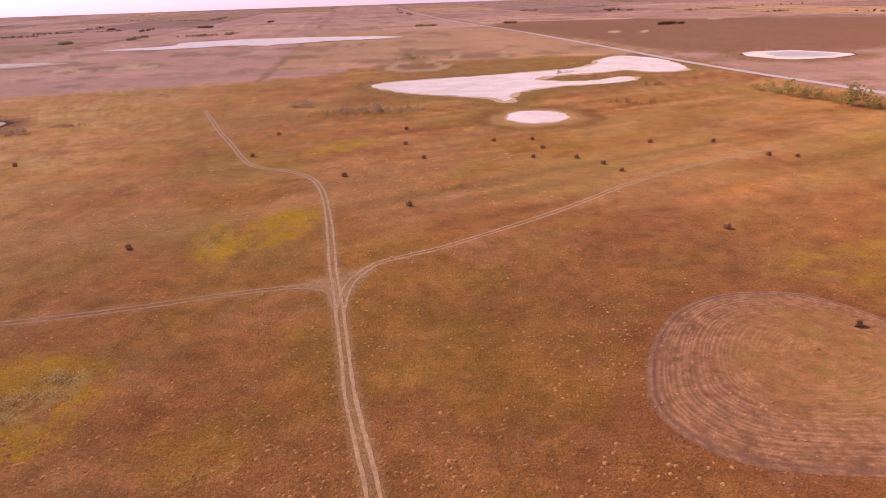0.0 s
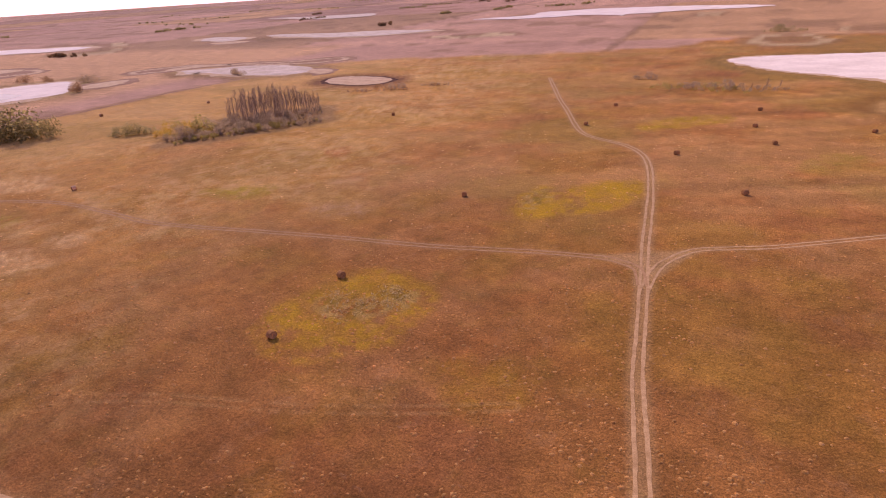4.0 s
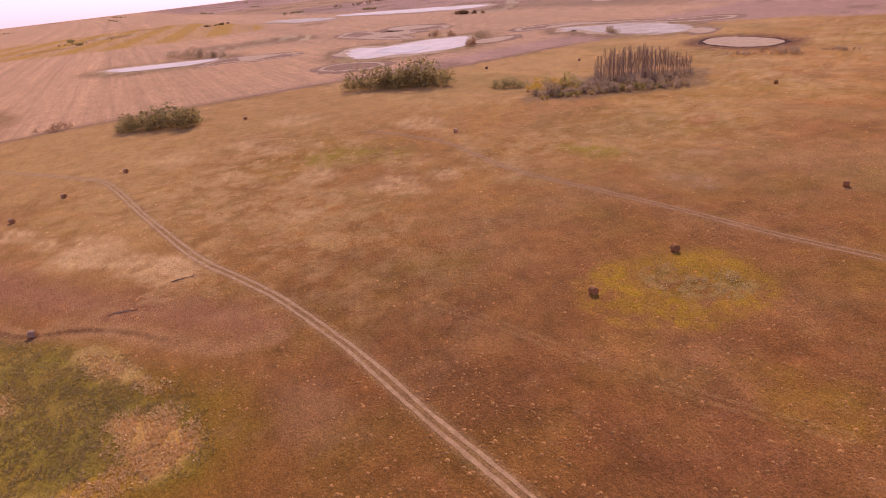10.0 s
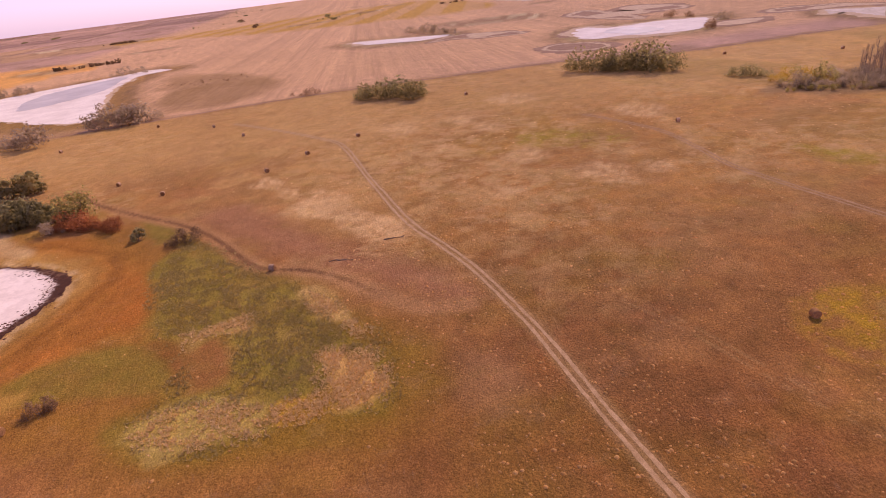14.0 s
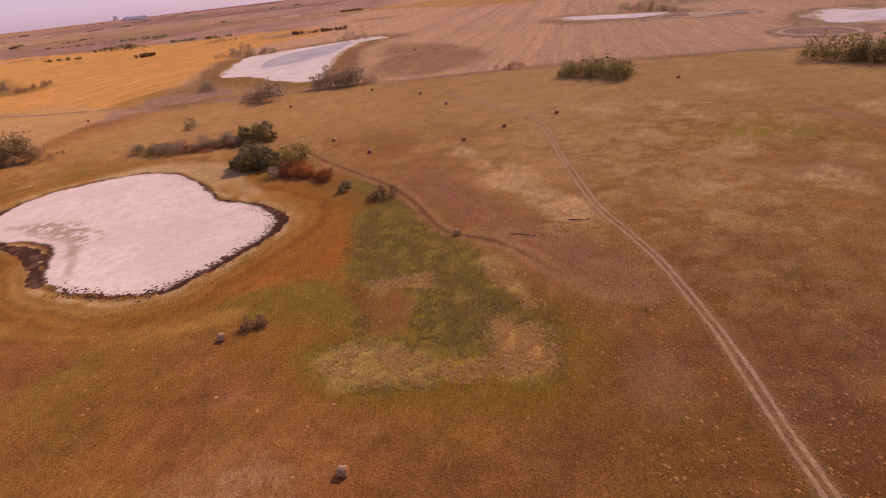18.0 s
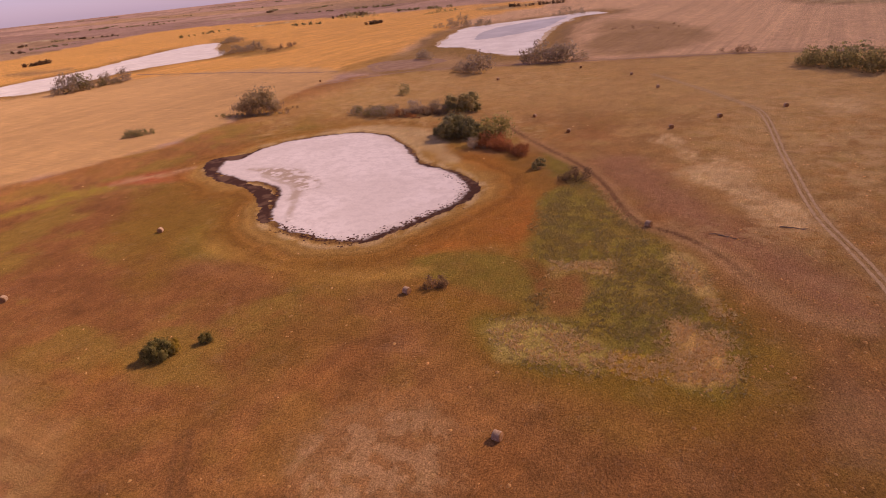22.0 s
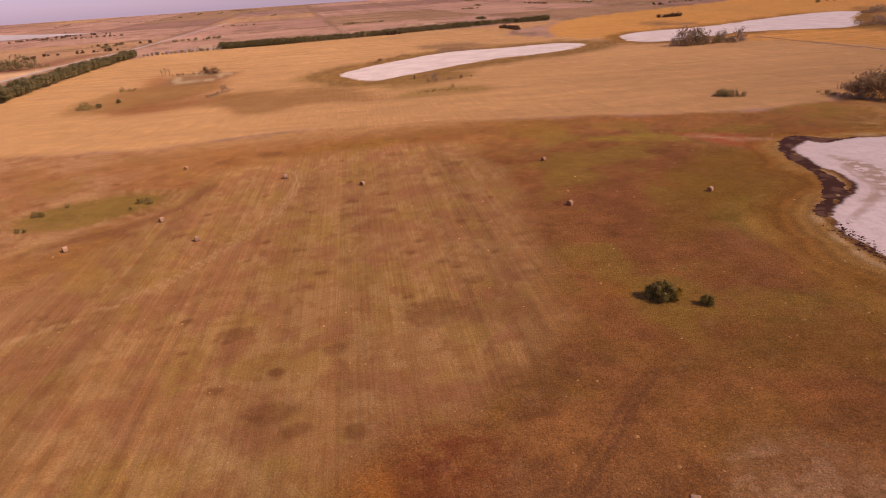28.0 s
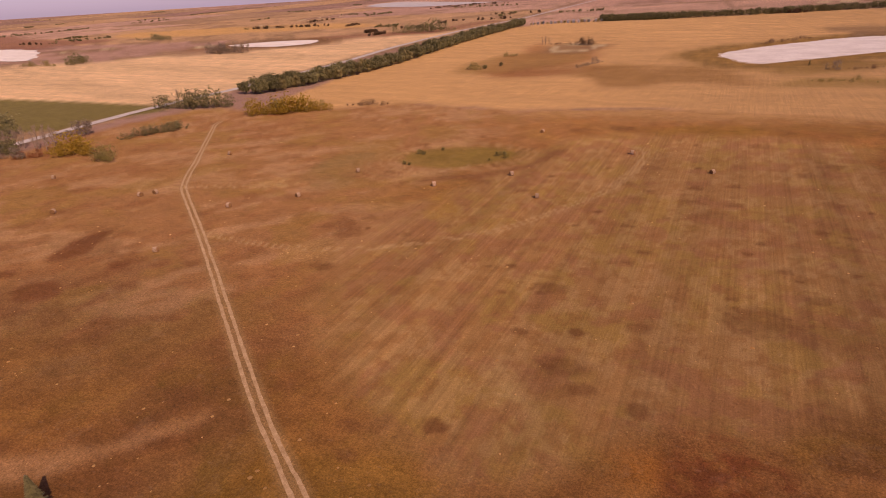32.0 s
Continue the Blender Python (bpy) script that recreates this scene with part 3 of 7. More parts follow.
def cover_colours(x, y):
    r = np.hypot(x, y)
    n_big, n_mid, n_low, n_fine = fbm(x, y, 160, 11), fbm(x, y, 38, 23), fbm(x, y, 9, 31), fbm(x, y, 2.2, 32, 3)
    # patches of other growth, each with its own outline and tone
    def herbs(old, pts, tone, amount):
        return paint(old, tone, 0.88 * amount * zone(x, y, pts, 2.5, 9, 15) * (0.08 + 0.60 * step(0.36, 0.62, n_low) + 0.62 * step(0.38, 0.62, n_fine)))

    def scuffs(old, pts, tone, amount):
        return paint(old, tone, amount * zone(x, y, pts, 3.5, 8, 35) * (0.15 + 0.7 * n_low + 0.9 * step(0.42, 0.62, n_fine)))

    def bed(old, pts, tone, amount, soft, ragged):
        return paint(old, tone, amount * zone(x, y, pts, soft * 1.3, ragged * 1.9, 17) * (0.35 + 0.75 * n_low + 0.5 * n_fine))

    def grown(old, pts, tone):
        return paint(old, tone, 0.62 * zone(x, y, pts, 10, 26, 27) * (0.6 + 0.8 * n_mid))

    # distant patchwork of stubble, fallow and grass, in quarter sections along the road
    along = x + 0.03 * y
    cell_x, cell_y = np.floor((along + 80) / 410), np.floor((y + 130) / 780)
    pick = hash01(cell_x, cell_y, 77)
    # pinkish field tones, shifted to mauve with distance haze put into the colour
    palette = np.array([(0.41, 0.242, 0.243), (0.47, 0.286, 0.275), (0.34, 0.204, 0.209), (0.45, 0.272, 0.198), (0.30, 0.175, 0.181), (0.35, 0.215, 0.170), (0.44, 0.267, 0.264)])
    c = palette[(pick * len(palette)).astype(int) % len(palette)]
    c = c * (0.80 + 0.40 * n_big)[:, None]
    c = c * (1 + 0.10 * (n_mid - 0.5))[:, None]
    # dark field edges and the low wet spots of the stubble
    gap = np.minimum(np.abs((along + 80) / 410 - np.round((along + 80) / 410)) * 410, np.abs((y + 130) / 780 - np.round((y + 130) / 780)) * 780)
    c = paint(c, (0.20, 0.12, 0.085), 0.55 * step(r * 0.008 + 2, 1, gap + 10 * (n_low - 0.5)) * step(0.35, 0.5, n_big))
    c = c * (1 + 0.20 * (vnoise(x * 0.02, y + 0.05 * x, 26, 43) - 0.5) + 0.16 * (vnoise(x + 0.04 * y, y * 0.02, 20, 44) - 0.5))[:, None]
    c = paint(c, (0.22, 0.135, 0.10), 0.6 * step(0.60, 0.72, fbm(x, y, 70, 45)))
    # drill rows of the western stubble
    west = step(-400, -440, x) * step(600, 500, np.abs(y - 100))
    c = paint(c, (0.58, 0.352, 0.262), 0.9 * west)
    c = c * (1 + west * (0.16 * (vnoise(y + 0.09 * x, x * 0.01, 9.0, 41) - 0.5) + 0.20 * (vnoise(y + 0.09 * x, x * 0.004, 5.0, 40) - 0.5) + 0.12 * (fbm(x, y * 0.7, 90, 42) - 0.5)))[:, None]
    # fields
    gold = zone(x, y, GOLD_FIELD, 8, 10, 3)
    c = paint(c, (0.68, 0.345, 0.125), gold * (0.85 + 0.15 * n_mid))
    c = c * (1 - 0.16 * gold * (n_big - 0.4))[:, None]
    stripe = zone(x, y, STRIPED_FIELD, 12)
    c = paint(c, (0.48, 0.27, 0.07), stripe * (0.45 + 0.5 * (np.sin((y * 0.9 + x * 0.25) / 14.0) > 0)))
    tan = zone(x, y, SOUTH_FIELD, 4, 6, 8)
    c = paint(c, (0.57, 0.335, 0.198), tan)
    c = c * (1 + tan * (0.22 * (n_big - 0.5) + 0.08 * (vnoise(x * 0.15, y, 9, 61) - 0.5)))[:, None]
    straw = zone(x, y, STRAW_FIELD, 6)
    c = paint(c, (0.66, 0.44, 0.335), straw)
    c = c * (1 + straw * (0.25 * (vnoise(x * 0.3 + y, y * 0.08, 22, 62) - 0.5) + 0.22 * (vnoise(x * 0.05, y + 0.2 * x, 9, 63) - 0.5)))[:, None]
    c = paint(c, (0.19, 0.15, 0.07), zone(x, y, GREEN_FIELD, 5))
    c = paint(c, (0.24, 0.12, 0.085), 0.9 * zone(x, y, DARK_FIELD, 15))
    for pts, tone in (
        ([(1451, -1264), (1170, -1384), (869, -1388), (642, -1228), (880, -1140), (1194, -1073)], (0.56, 0.32, 0.16)),
        ([(810, -719), (676, -836), (611, -968), (472, -990), (443, -1165), (394, -1257), (388, -1080), (416, -918), (614, -855), (678, -746)], (0.27, 0.125, 0.095)),
        ([(2212, -1389), (1599, -1115), (1239, -1038), (1212, -853), (1157, -733), (1400, -740)], (0.28, 0.13, 0.105)),
    ):
        c = paint(c, tone, 0.85 * zone(x, y, pts, 20, 30, 51))
    # the meadow
    mead = zone(x, y, MEADOW, 4, 8, 6)
    grass = np.array((0.300, 0.136, 0.060))[None] * np.ones((len(x), 1))
    grass = paint(grass, (0.37, 0.172, 0.064), step(0.45, 0.7, n_big) * 0.5)
    grass = paint(grass, (0.235, 0.098, 0.048), step(0.52, 0.35, n_mid) * 0.45)
    grass = paint(grass, (0.285, 0.155, 0.040), step(0.50, 0.66, fbm(x, y, 45, 47)) * 0.55)
    grass = paint(grass, (0.36, 0.185, 0.105), step(0.56, 0.70, fbm(x, y, 24, 53)) * 0.3)
    grass = paint(grass, (0.35, 0.135, 0.05), step(0.58, 0.72, fbm(x, y, 17, 57)) * 0.25)
    grass = paint(grass, (0.255, 0.150, 0.042), step(0.56, 0.70, fbm(x, y, 13, 58)) * 0.3)
    grass = paint(grass, (0.255, 0.105, 0.062), step(0.57, 0.70, fbm(x, y, 28, 60)) * 0.4)
    grass = grass * (0.76 + 0.48 * n_low)[:, None]
    grass = grass * (0.80 + 0.40 * fbm(x, y, 2.6, 59, 3))[:, None]
    # middle meadow darkened: shade between blades, seen from above, put into the colour
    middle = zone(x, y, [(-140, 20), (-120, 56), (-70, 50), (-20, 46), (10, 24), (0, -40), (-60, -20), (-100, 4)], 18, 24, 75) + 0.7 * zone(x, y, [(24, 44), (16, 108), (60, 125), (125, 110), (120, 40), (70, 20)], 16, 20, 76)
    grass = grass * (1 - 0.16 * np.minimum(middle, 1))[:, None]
    # pale scuffed ground towards the north-west
    wisps = (0.55 * step(0.50, 0.60, fbm(x, y, 9, 71, 5)) + 0.45 * step(0.50, 0.62, fbm(x, y, 3.4, 74, 4))) * (0.25 + 0.75 * step(0.42, 0.58, fbm(x, y, 40, 72)))
    pale = step(-60, -170, x) * step(-60, 20, y) + 0.8 * step(-190, -230, x) * step(-60, -90, y) * step(-270, -230, y)
    pale = np.minimum(pale, 1)
    grass = grass * (1 + pale[:, None] * np.array((0.16, 0.22, 0.08)))
    grass = paint(grass, (0.52, 0.335, 0.185), pale * (0.08 + 0.70 * wisps))
    lane = step(-150, -190, x) * step(-100, -30, y) * step(60, 0, y)
    grass = paint(grass, (0.48, 0.29, 0.145), lane * (0.25 + 0.5 * step(0.45, 0.65, fbm(x, y * 0.6, 9, 73))))
    far_west = step(-230, -300, x) * step(-290, -230, y)
    grass = paint(grass, (0.50, 0.30, 0.155), far_west * 0.6)
    # bare reddish ground and pink dust near the reeds
    grass = paint(grass, (0.33, 0.155, 0.105), 0.85 * zone(x, y, [(-190, -50), (-160, -30), (-136, -14), (-118, 2), (-104, 14), (-106, 22), (-120, 16), (-140, 2), (-170, -20), (-200, -40)], 6, 6, 81))
    grass = paint(grass, (0.36, 0.20, 0.135), 0.4 * zone(x, y, [(-88, 12), (-82, 20), (-72, 20), (-68, 12), (-78, 8)], 4, 4, 82))
    # wine-red grass south of the lake
    wine = zone(x, y, [(-36, -95), (-50, -150), (-55, -230), (-100, -225), (-130, -190), (-100, -160), (-88, -110), (-86, -80), (-60, -75)], 8, 10, 83)
    grass = paint(grass, (0.235, 0.085, 0.045), wine * 0.30)
    grass = paint(grass, (0.28, 0.175, 0.05), 0.7 * step(-250, -230, x) * step(-20, -60, x) * step(-70, -100, y) * step(-300, -250, y) * step(0.44, 0.60, fbm(x, y, 18, 78, 5)))
    # southern part: tan swaths that run north to south
    south = zone(x, y, [(-46, -262), (-49, -227), (-47, -191), (-43, -156), (-36, -131), (-33, -117), (-31, -99), (-14, -83), (10, -74), (24, -62), (50, -62), (75, -85), (95, -130), (75, -200), (50, -262)], 6, 10, 84)
    grass = paint(grass, (0.365, 0.200, 0.106), south * 0.88)
    grass = paint(grass, (0.345, 0.215, 0.078), south * 0.55 * step(0.46, 0.60, fbm(x, y * 0.8, 12, 85, 5)))
    grass = paint(grass, (0.44, 0.265, 0.155), south * 0.45 * step(0.50, 0.60, fbm(x * 1.2, y * 0.7, 4.5, 86, 5)))
    grass = paint(grass, (0.315, 0.140, 0.090), south * 0.60 * step(0.54, 0.64, fbm(x, y, 7, 87, 5)))
    grass = paint(grass, (0.29, 0.135, 0.065), south * 0.5 * step(0.55, 0.64, fbm(x, y, 2.4, 88, 4)))
    lay = x - 0.05 * y
    swath = vnoise(lay + 0.8 * vnoise(x, y, 35, 14), y * 0.004, 1.7, 91) - 0.5
    broad = vnoise(lay, y * 0.004, 6.5, 92) - 0.5
    grass = grass * (1 + south * (0.24 * swath + 0.22 * broad))[:, None]
    grass = grass * (1 + 0.22 * step(-225, -270, y))[:, None]
    grass = paint(grass, (0.50, 0.29, 0.165), 0.75 * step(-286, -316, y + 30 * (n_low - 0.5)) * step(-230, -150, x))
    hollow = step(-255, -272, y) * step(-320, -290, y) * step(-140, -90, x) * step(160, 90, x)
    grass = paint(grass, (0.31, 0.155, 0.06), hollow * (0.10 + 0.30 * step(0.45, 0.6, fbm(x * 0.5, y, 14, 94))))
    southeast = step(60, 120, x) * step(-40, -90, y)
    grass = paint(grass, (0.365, 0.185, 0.108), southeast * 0.75)
    grass = paint(grass, (0.46, 0.265, 0.175), southeast * 0.6 * step(0.50, 0.62, fbm(x - 0.6 * y, y * 0.8, 14, 95, 5)))
    grass = paint(grass, (0.27, 0.115, 0.06), southeast * 0.55 * step(0.54, 0.64, fbm(x - 0.5 * y, y * 0.7, 8, 99, 5)))
    grass = paint(grass, (0.33, 0.20, 0.07), southeast * 0.4 * step(0.52, 0.64, fbm(x, y, 20, 89, 4)))
    # near south-east darkened: lens falloff put into the colour, along with darker patches
    grass = grass * (1 - 0.22 * zone(x, y, [(40, -18), (60, -60), (100, -90), (150, -95), (170, -50), (110, -10), (70, 0)], 14, 12, 79))[:, None]
    # north: rows of cut hay
    north = step(130, 175, y) * step(-60, -20, x)
    grass = grass * (1 + 0.20 * step(110, 200, y))[:, None]
    grass = paint(grass, (0.47, 0.29, 0.155), 0.32 * step(120, 190, y) * step(0.46, 0.62, fbm(x * 0.6, y - 0.3 * x, 22, 96)))
    grass = paint(grass, (0.27, 0.19, 0.06), 0.35 * step(120, 190, y) * step(0.50, 0.64, fbm(x * 0.5, y - 0.25 * x, 30, 98)))
    grass = grass * (1 + 0.22 * north * (vnoise(x * 0.06 + 3, y - 0.35 * x, 5.0, 93) - 0.5) * 2)[:, None]
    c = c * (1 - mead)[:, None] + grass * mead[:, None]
    # dark weedy spots of the southern meadow
    pick = random.Random(61)
    spots = WEED_SPOTS + MORE_WEED_SPOTS + TRACK_WEED_SPOTS + [(pick.uniform(-44, 110), pick.uniform(-290, -72), pick.uniform(0.5, 1.3)) for _ in range(36)]
    for px, py, size in spots:
        sx, sy, deep = size * pick.uniform(0.9, 1.3), size * pick.uniform(0.7, 1.0), pick.uniform(0.55, 0.9) * min(1.0, 0.55 + 0.9 / size)
        m = (np.abs(x - px) < 4 * sx + 4) & (np.abs(y - py) < 4 * sy + 4)
        q = ((x[m] - px) / sx) ** 2 + ((y[m] - py) / sy) ** 2 + 1.6 * (n_low[m] - 0.5) + 2.2 * (fbm(x[m], y[m], 1.6, 62, 2) - 0.5)
        c[m] = paint(c[m], (0.195, 0.085, 0.044), 0.90 * deep * step(2.2, 0.2, q))
    # yellow-green hollows, orange and red herbs
    c = herbs(c, [(-74, 85), (-72, 93), (-69, 99), (-63, 104), (-56, 101), (-52, 96), (-53, 89), (-53, 81), (-58, 73), (-66, 71), (-73, 74), (-77, 81)], (0.39, 0.23, 0.03), 0.85)
    c = herbs(c, [(-53, 161), (-49, 172), (-40, 174), (-31, 184), (-24, 184), (-20, 176), (-24, 169), (-31, 157), (-39, 153), (-44, 148), (-49, 153)], (0.42, 0.25, 0.03), 1.1)
    c = herbs(c, [(-166, 135), (-160, 148), (-139, 152), (-136, 143)], (0.34, 0.235, 0.045), 0.9)
    c = herbs(c, [(-230, 70), (-230, 87), (-206, 107), (-195, 103), (-201, 83), (-213, 70)], (0.33, 0.23, 0.045), 0.95)
    c = herbs(c, [(-34, 266), (-28, 280), (-13, 287), (1, 287), (-2, 279), (-17, 262), (-26, 257)], (0.37, 0.23, 0.03), 0.85)
    c = herbs(c, [(25, 223), (34, 234), (43, 235), (45, 227), (38, 216), (26, 210)], (0.29, 0.20, 0.05), 0.65)
    c = herbs(c, [(95, 118), (120, 130), (150, 120), (130, 105)], (0.37, 0.22, 0.03), 0.5)
    c = herbs(c, [(-40, 74), (-28, 80), (-18, 76), (-26, 68)], (0.30, 0.165, 0.03), 0.5)
    c = herbs(c, [(-152, -212), (-146, -226), (-130, -240), (-104, -248), (-104, -240), (-130, -228)], (0.34, 0.24, 0.05), 0.75)
    c = herbs(c, [(-45, -114), (-52, -118), (-56, -113), (-50, -107), (-44, -108)], (0.42, 0.18, 0.035), 0.5)
    c = herbs(c, [(86, -168), (78, -170), (71, -155), (80, -153)], (0.38, 0.21, 0.06), 0.5)
    c = herbs(c, [(12, -63), (4, -64), (-4, -67), (2, -70), (14, -69)], (0.40, 0.15, 0.035), 0.45)
    c = herbs(c, [(5, -73), (-8, -71), (-7, -58), (6, -58)], (0.22, 0.075, 0.038), 0.9)
    c = herbs(c, [(-148, 204), (-142, 209), (-136, 199), (-141, 196)], (0.44, 0.15, 0.08), 0.55)
    for px, py, sx, sy in ((-203, 63, 11, 9), (-168, 80, 12, 9), (-255, 65, 14, 8), (-274, 58, 12, 8), (-166, 97, 9, 8), (-166, 45, 8, 6), (-283, 30, 14, 9), (-230, 40, 9, 7), (-310, 95, 16, 12), (-240, 130, 14, 10)):
        c = scuffs(c, [(px - sx, py), (px, py + sy), (px + sx, py), (px, py - sy)], (0.58, 0.37, 0.235), 0.75)
    for px, py in ((-176, -7), (-194, -11), (-163, -1), (-182, -15), (-155, 6), (-206, -22), (-222, -30)):
        c = scuffs(c, [(px - 7, py - 2), (px - 1, py + 2), (px + 8, py + 3), (px + 1, py - 3)], (0.60, 0.39, 0.255), 0.85)
    c = scuffs(c, [(-125, 163), (-112, 171), (-111, 164), (-120, 159)], (0.46, 0.28, 0.20), 0.6)
    c = scuffs(c, [(-115, 140), (-100, 146), (-93, 139), (-106, 134)], (0.44, 0.26, 0.18), 0.5)
    c = bed(c, [(106, -37), (96, -42), (87, -49), (79, -57), (77, -54), (84, -45), (92, -37), (100, -32)], (0.42, 0.225, 0.14), 0.7, 1.8, 2)
    c = scuffs(c, [(-44, -61), (-57, -54), (-57, -42), (-44, -33), (-30, -48)], (0.42, 0.24, 0.155), 0.65)
    c = scuffs(c, [(37, -88), (34, -84), (31, -76), (34, -75), (38, -82)], (0.47, 0.30, 0.17), 0.6)
    c = scuffs(c, [(150, -165), (142, -175), (155, -178), (162, -168)], (0.50, 0.31, 0.17), 0.5)
    for pts in ([(-73, 86), (-72, 93), (-64, 93), (-62, 99), (-58, 99), (-55, 95), (-58, 90), (-62, 85), (-68, 83)], [(-52, 163), (-48, 170), (-44, 169), (-44, 160), (-47, 156)]):
        c = paint(c, (0.20, 0.135, 0.03), 0.75 * zone(x, y, pts, 1.5, 5, 20) * step(0.48, 0.60, fbm(x, y, 3.2, 24, 3)))
        c = paint(c, (0.38, 0.255, 0.115), 0.8 * zone(x, y, pts, 1.5, 4, 16) * step(0.40, 0.62, fbm(x, y, 1.8, 19, 2)))
    c = paint(c, (0.23, 0.145, 0.095), 0.75 * zone(x, y, [(-242, 196), (-224, 190), (-182, 244), (-186, 266), (-215, 292), (-252, 240)], 3, 5, 50))
    # wet hollow of reeds and sedge
    c = bed(c, [(-195, -90), (-190, -62), (-150, -36), (-122, -12), (-100, 4), (-80, 6), (-68, -6), (-66, -44), (-80, -60), (-104, -84), (-140, -84)], (0.280, 0.140, 0.036), 0.75, 7, 8)
    c = bed(c, [(-127, -17), (-115, -8), (-103, -1), (-91, 3), (-81, 4), (-75, 1), (-71, -7), (-69, -21), (-70, -36), (-77, -46), (-87, -47), (-94, -37), (-100, -15)], (0.235, 0.138, 0.030), 0.85, 3, 4)
    c = bed(c, [(-195, -97), (-181, -79), (-166, -65), (-141, -54), (-119, -52), (-116, -65), (-112, -78), (-129, -76), (-149, -71), (-175, -83)], (0.40, 0.145, 0.040), 0.9, 4, 6)
    c = bed(c, WET_HOLLOW, (0.245, 0.18, 0.046), 0.9, 2.0, 3)
    c = bed(c, [(-99, -26), (-99, -19), (-96, -14), (-86, -13), (-83, -18), (-83, -23), (-91, -26)], (0.19, 0.145, 0.044), 0.75, 2, 4)
    c = bed(c, [(-115, -21), (-110, -14), (-101, -9), (-96, -10), (-98, -14), (-104, -21)], (0.19, 0.145, 0.040), 0.8, 2, 3)
    c = bed(c, [(-113, -53), (-114, -44), (-106, -41), (-96, -40), (-103, -45)], (0.225, 0.085, 0.035), 0.8, 1.5, 2)
    c = bed(c, RED_BED, (0.285, 0.120, 0.055), 0.75, 2, 4)
    for pts, tone in ((GREY_REEDS, (0.41, 0.30, 0.12)), (PINK_REEDS, (0.54, 0.325, 0.15)), (BANK_REEDS, (0.48, 0.32, 0.15)), (RIM_REEDS, (0.40, 0.265, 0.115)), (YELLOW_REEDS, (0.40, 0.235, 0.06))):
        c = bed(c, pts, tone, 0.85, 1.2, 2.5)
    c = bed(c, [(-107, -73), (-112, -70), (-114, -59), (-112, -51), (-105, -46), (-97, -44), (-97, -50), (-100, -59), (-103, -69)], (0.235, 0.165, 0.042), 0.85, 1.5, 3)
    c = bed(c, [(-200, -70), (-192, -61), (-184, -53), (-173, -47), (-171, -56), (-180, -64)], (0.20, 0.155, 0.035), 0.8, 2, 3)
    c = bed(c, [(-140, -207), (-145, -187), (-131, -151), (-113, -131), (-102, -138), (-86, -137), (-76, -136), (-100, -180), (-118, -196)], (0.245, 0.130, 0.035), 0.75, 5, 8)
    c = paint(c, (0.42, 0.125, 0.075), 0.95 * zone(x, y, [(-139, -238), (-158, -224), (-164, -204), (-152, -197), (-143, -218)], 3, 4, 26))
    c = paint(c, (0.24, 0.155, 0.04), 0.7 * zone(x, y, [(-119, -153), (-106, -131), (-94, -123), (-92, -145), (-110, -153)], 4, 5, 28))
    c = paint(c, (0.43, 0.245, 0.080), 0.8 * zone(x, y, [(-97, -136), (-94, -113), (-93, -86), (-101, -70), (-105, -72), (-99, -93), (-103, -123), (-106, -141)], 2, 3, 30))
    # grass belts round the waters
    for loop_points, rim, wide, tone in (
        (SALT_LAKE, (0.38, 0.215, 0.085), 9, (0.33, 0.145, 0.042)),
        (ROUND_POND, (0.42, 0.25, 0.13), 10, (0.20, 0.10, 0.04)),
        (NORTH_LAKE, (0.30, 0.18, 0.08), 9, (0.22, 0.14, 0.05)),
        (SOUTH_LAKE, (0.32, 0.18, 0.075), 18, (0.20, 0.115, 0.04)),
        (SOUTHWEST_LAKE, (0.34, 0.17, 0.05), 10, (0.24, 0.12, 0.04)),
        (WEST_LAKE, (0.34, 0.19, 0.09), 14, (0.22, 0.12, 0.055)),
        (NORTHWEST_POND, (0.46, 0.33, 0.22), 14, (0.30, 0.18, 0.11)),
        (NORTH_POND, (0.42, 0.28, 0.18), 10, (0.28, 0.16, 0.10)),
        (DRY_POND, (0.22, 0.10, 0.06), 7, (0.22, 0.10, 0.06)),
        (THIN_POND, (0.44, 0.31, 0.21), 16, (0.28, 0.16, 0.10)),
        (EAST_POND, (0.30, 0.17, 0.11), 12, (0.24, 0.13, 0.08)),
        (EAST_LAKE, (0.24, 0.13, 0.08), 22, (0.20, 0.10, 0.06)),
    ):
        loop = smooth_loop(loop_points, 3)
        lo, hi = loop.min(0) - wide * 5, loop.max(0) + wide * 5
        m = (x > lo[0]) & (x < hi[0]) & (y > lo[1]) & (y < hi[1])
        if not m.any():
            continue
        d = border(x[m], y[m], loop) + wide * 1.4 * (fbm(x[m], y[m], wide * 2.2, 33) - 0.5)
        sub = c[m]
        sub = paint(sub, tone, 0.75 * step(wide * 3.0, wide * 1.2, d))
        sub = paint(sub, rim, 0.85 * step(wide * 1.1, wide * 0.4, np.abs(d - wide * 0.35)))
        sub = sub * (1 + 0.42 * step(wide * 3.2, wide * 1.5, d) * (vnoise(d, x[m] * 0.02, wide * 0.22, 38) - 0.5))[:, None]
        c[m] = sub
    c = paint(c, (0.54, 0.37, 0.25), 0.9 * zone(x, y, [(-219, -188), (-232, -181), (-240, -161), (-231, -135), (-200, -108), (-186, -100), (-203, -125), (-223, -151)], 3, 5, 97) * (0.6 + 0.7 * n_low))
    m = (np.abs(x + 165) < 90) & (np.abs(y + 165) < 90)
    d = border(x[m], y[m], smooth_loop(SALT_LAKE, 4)) + 4 * (fbm(x[m], y[m], 9, 21) - 0.5)
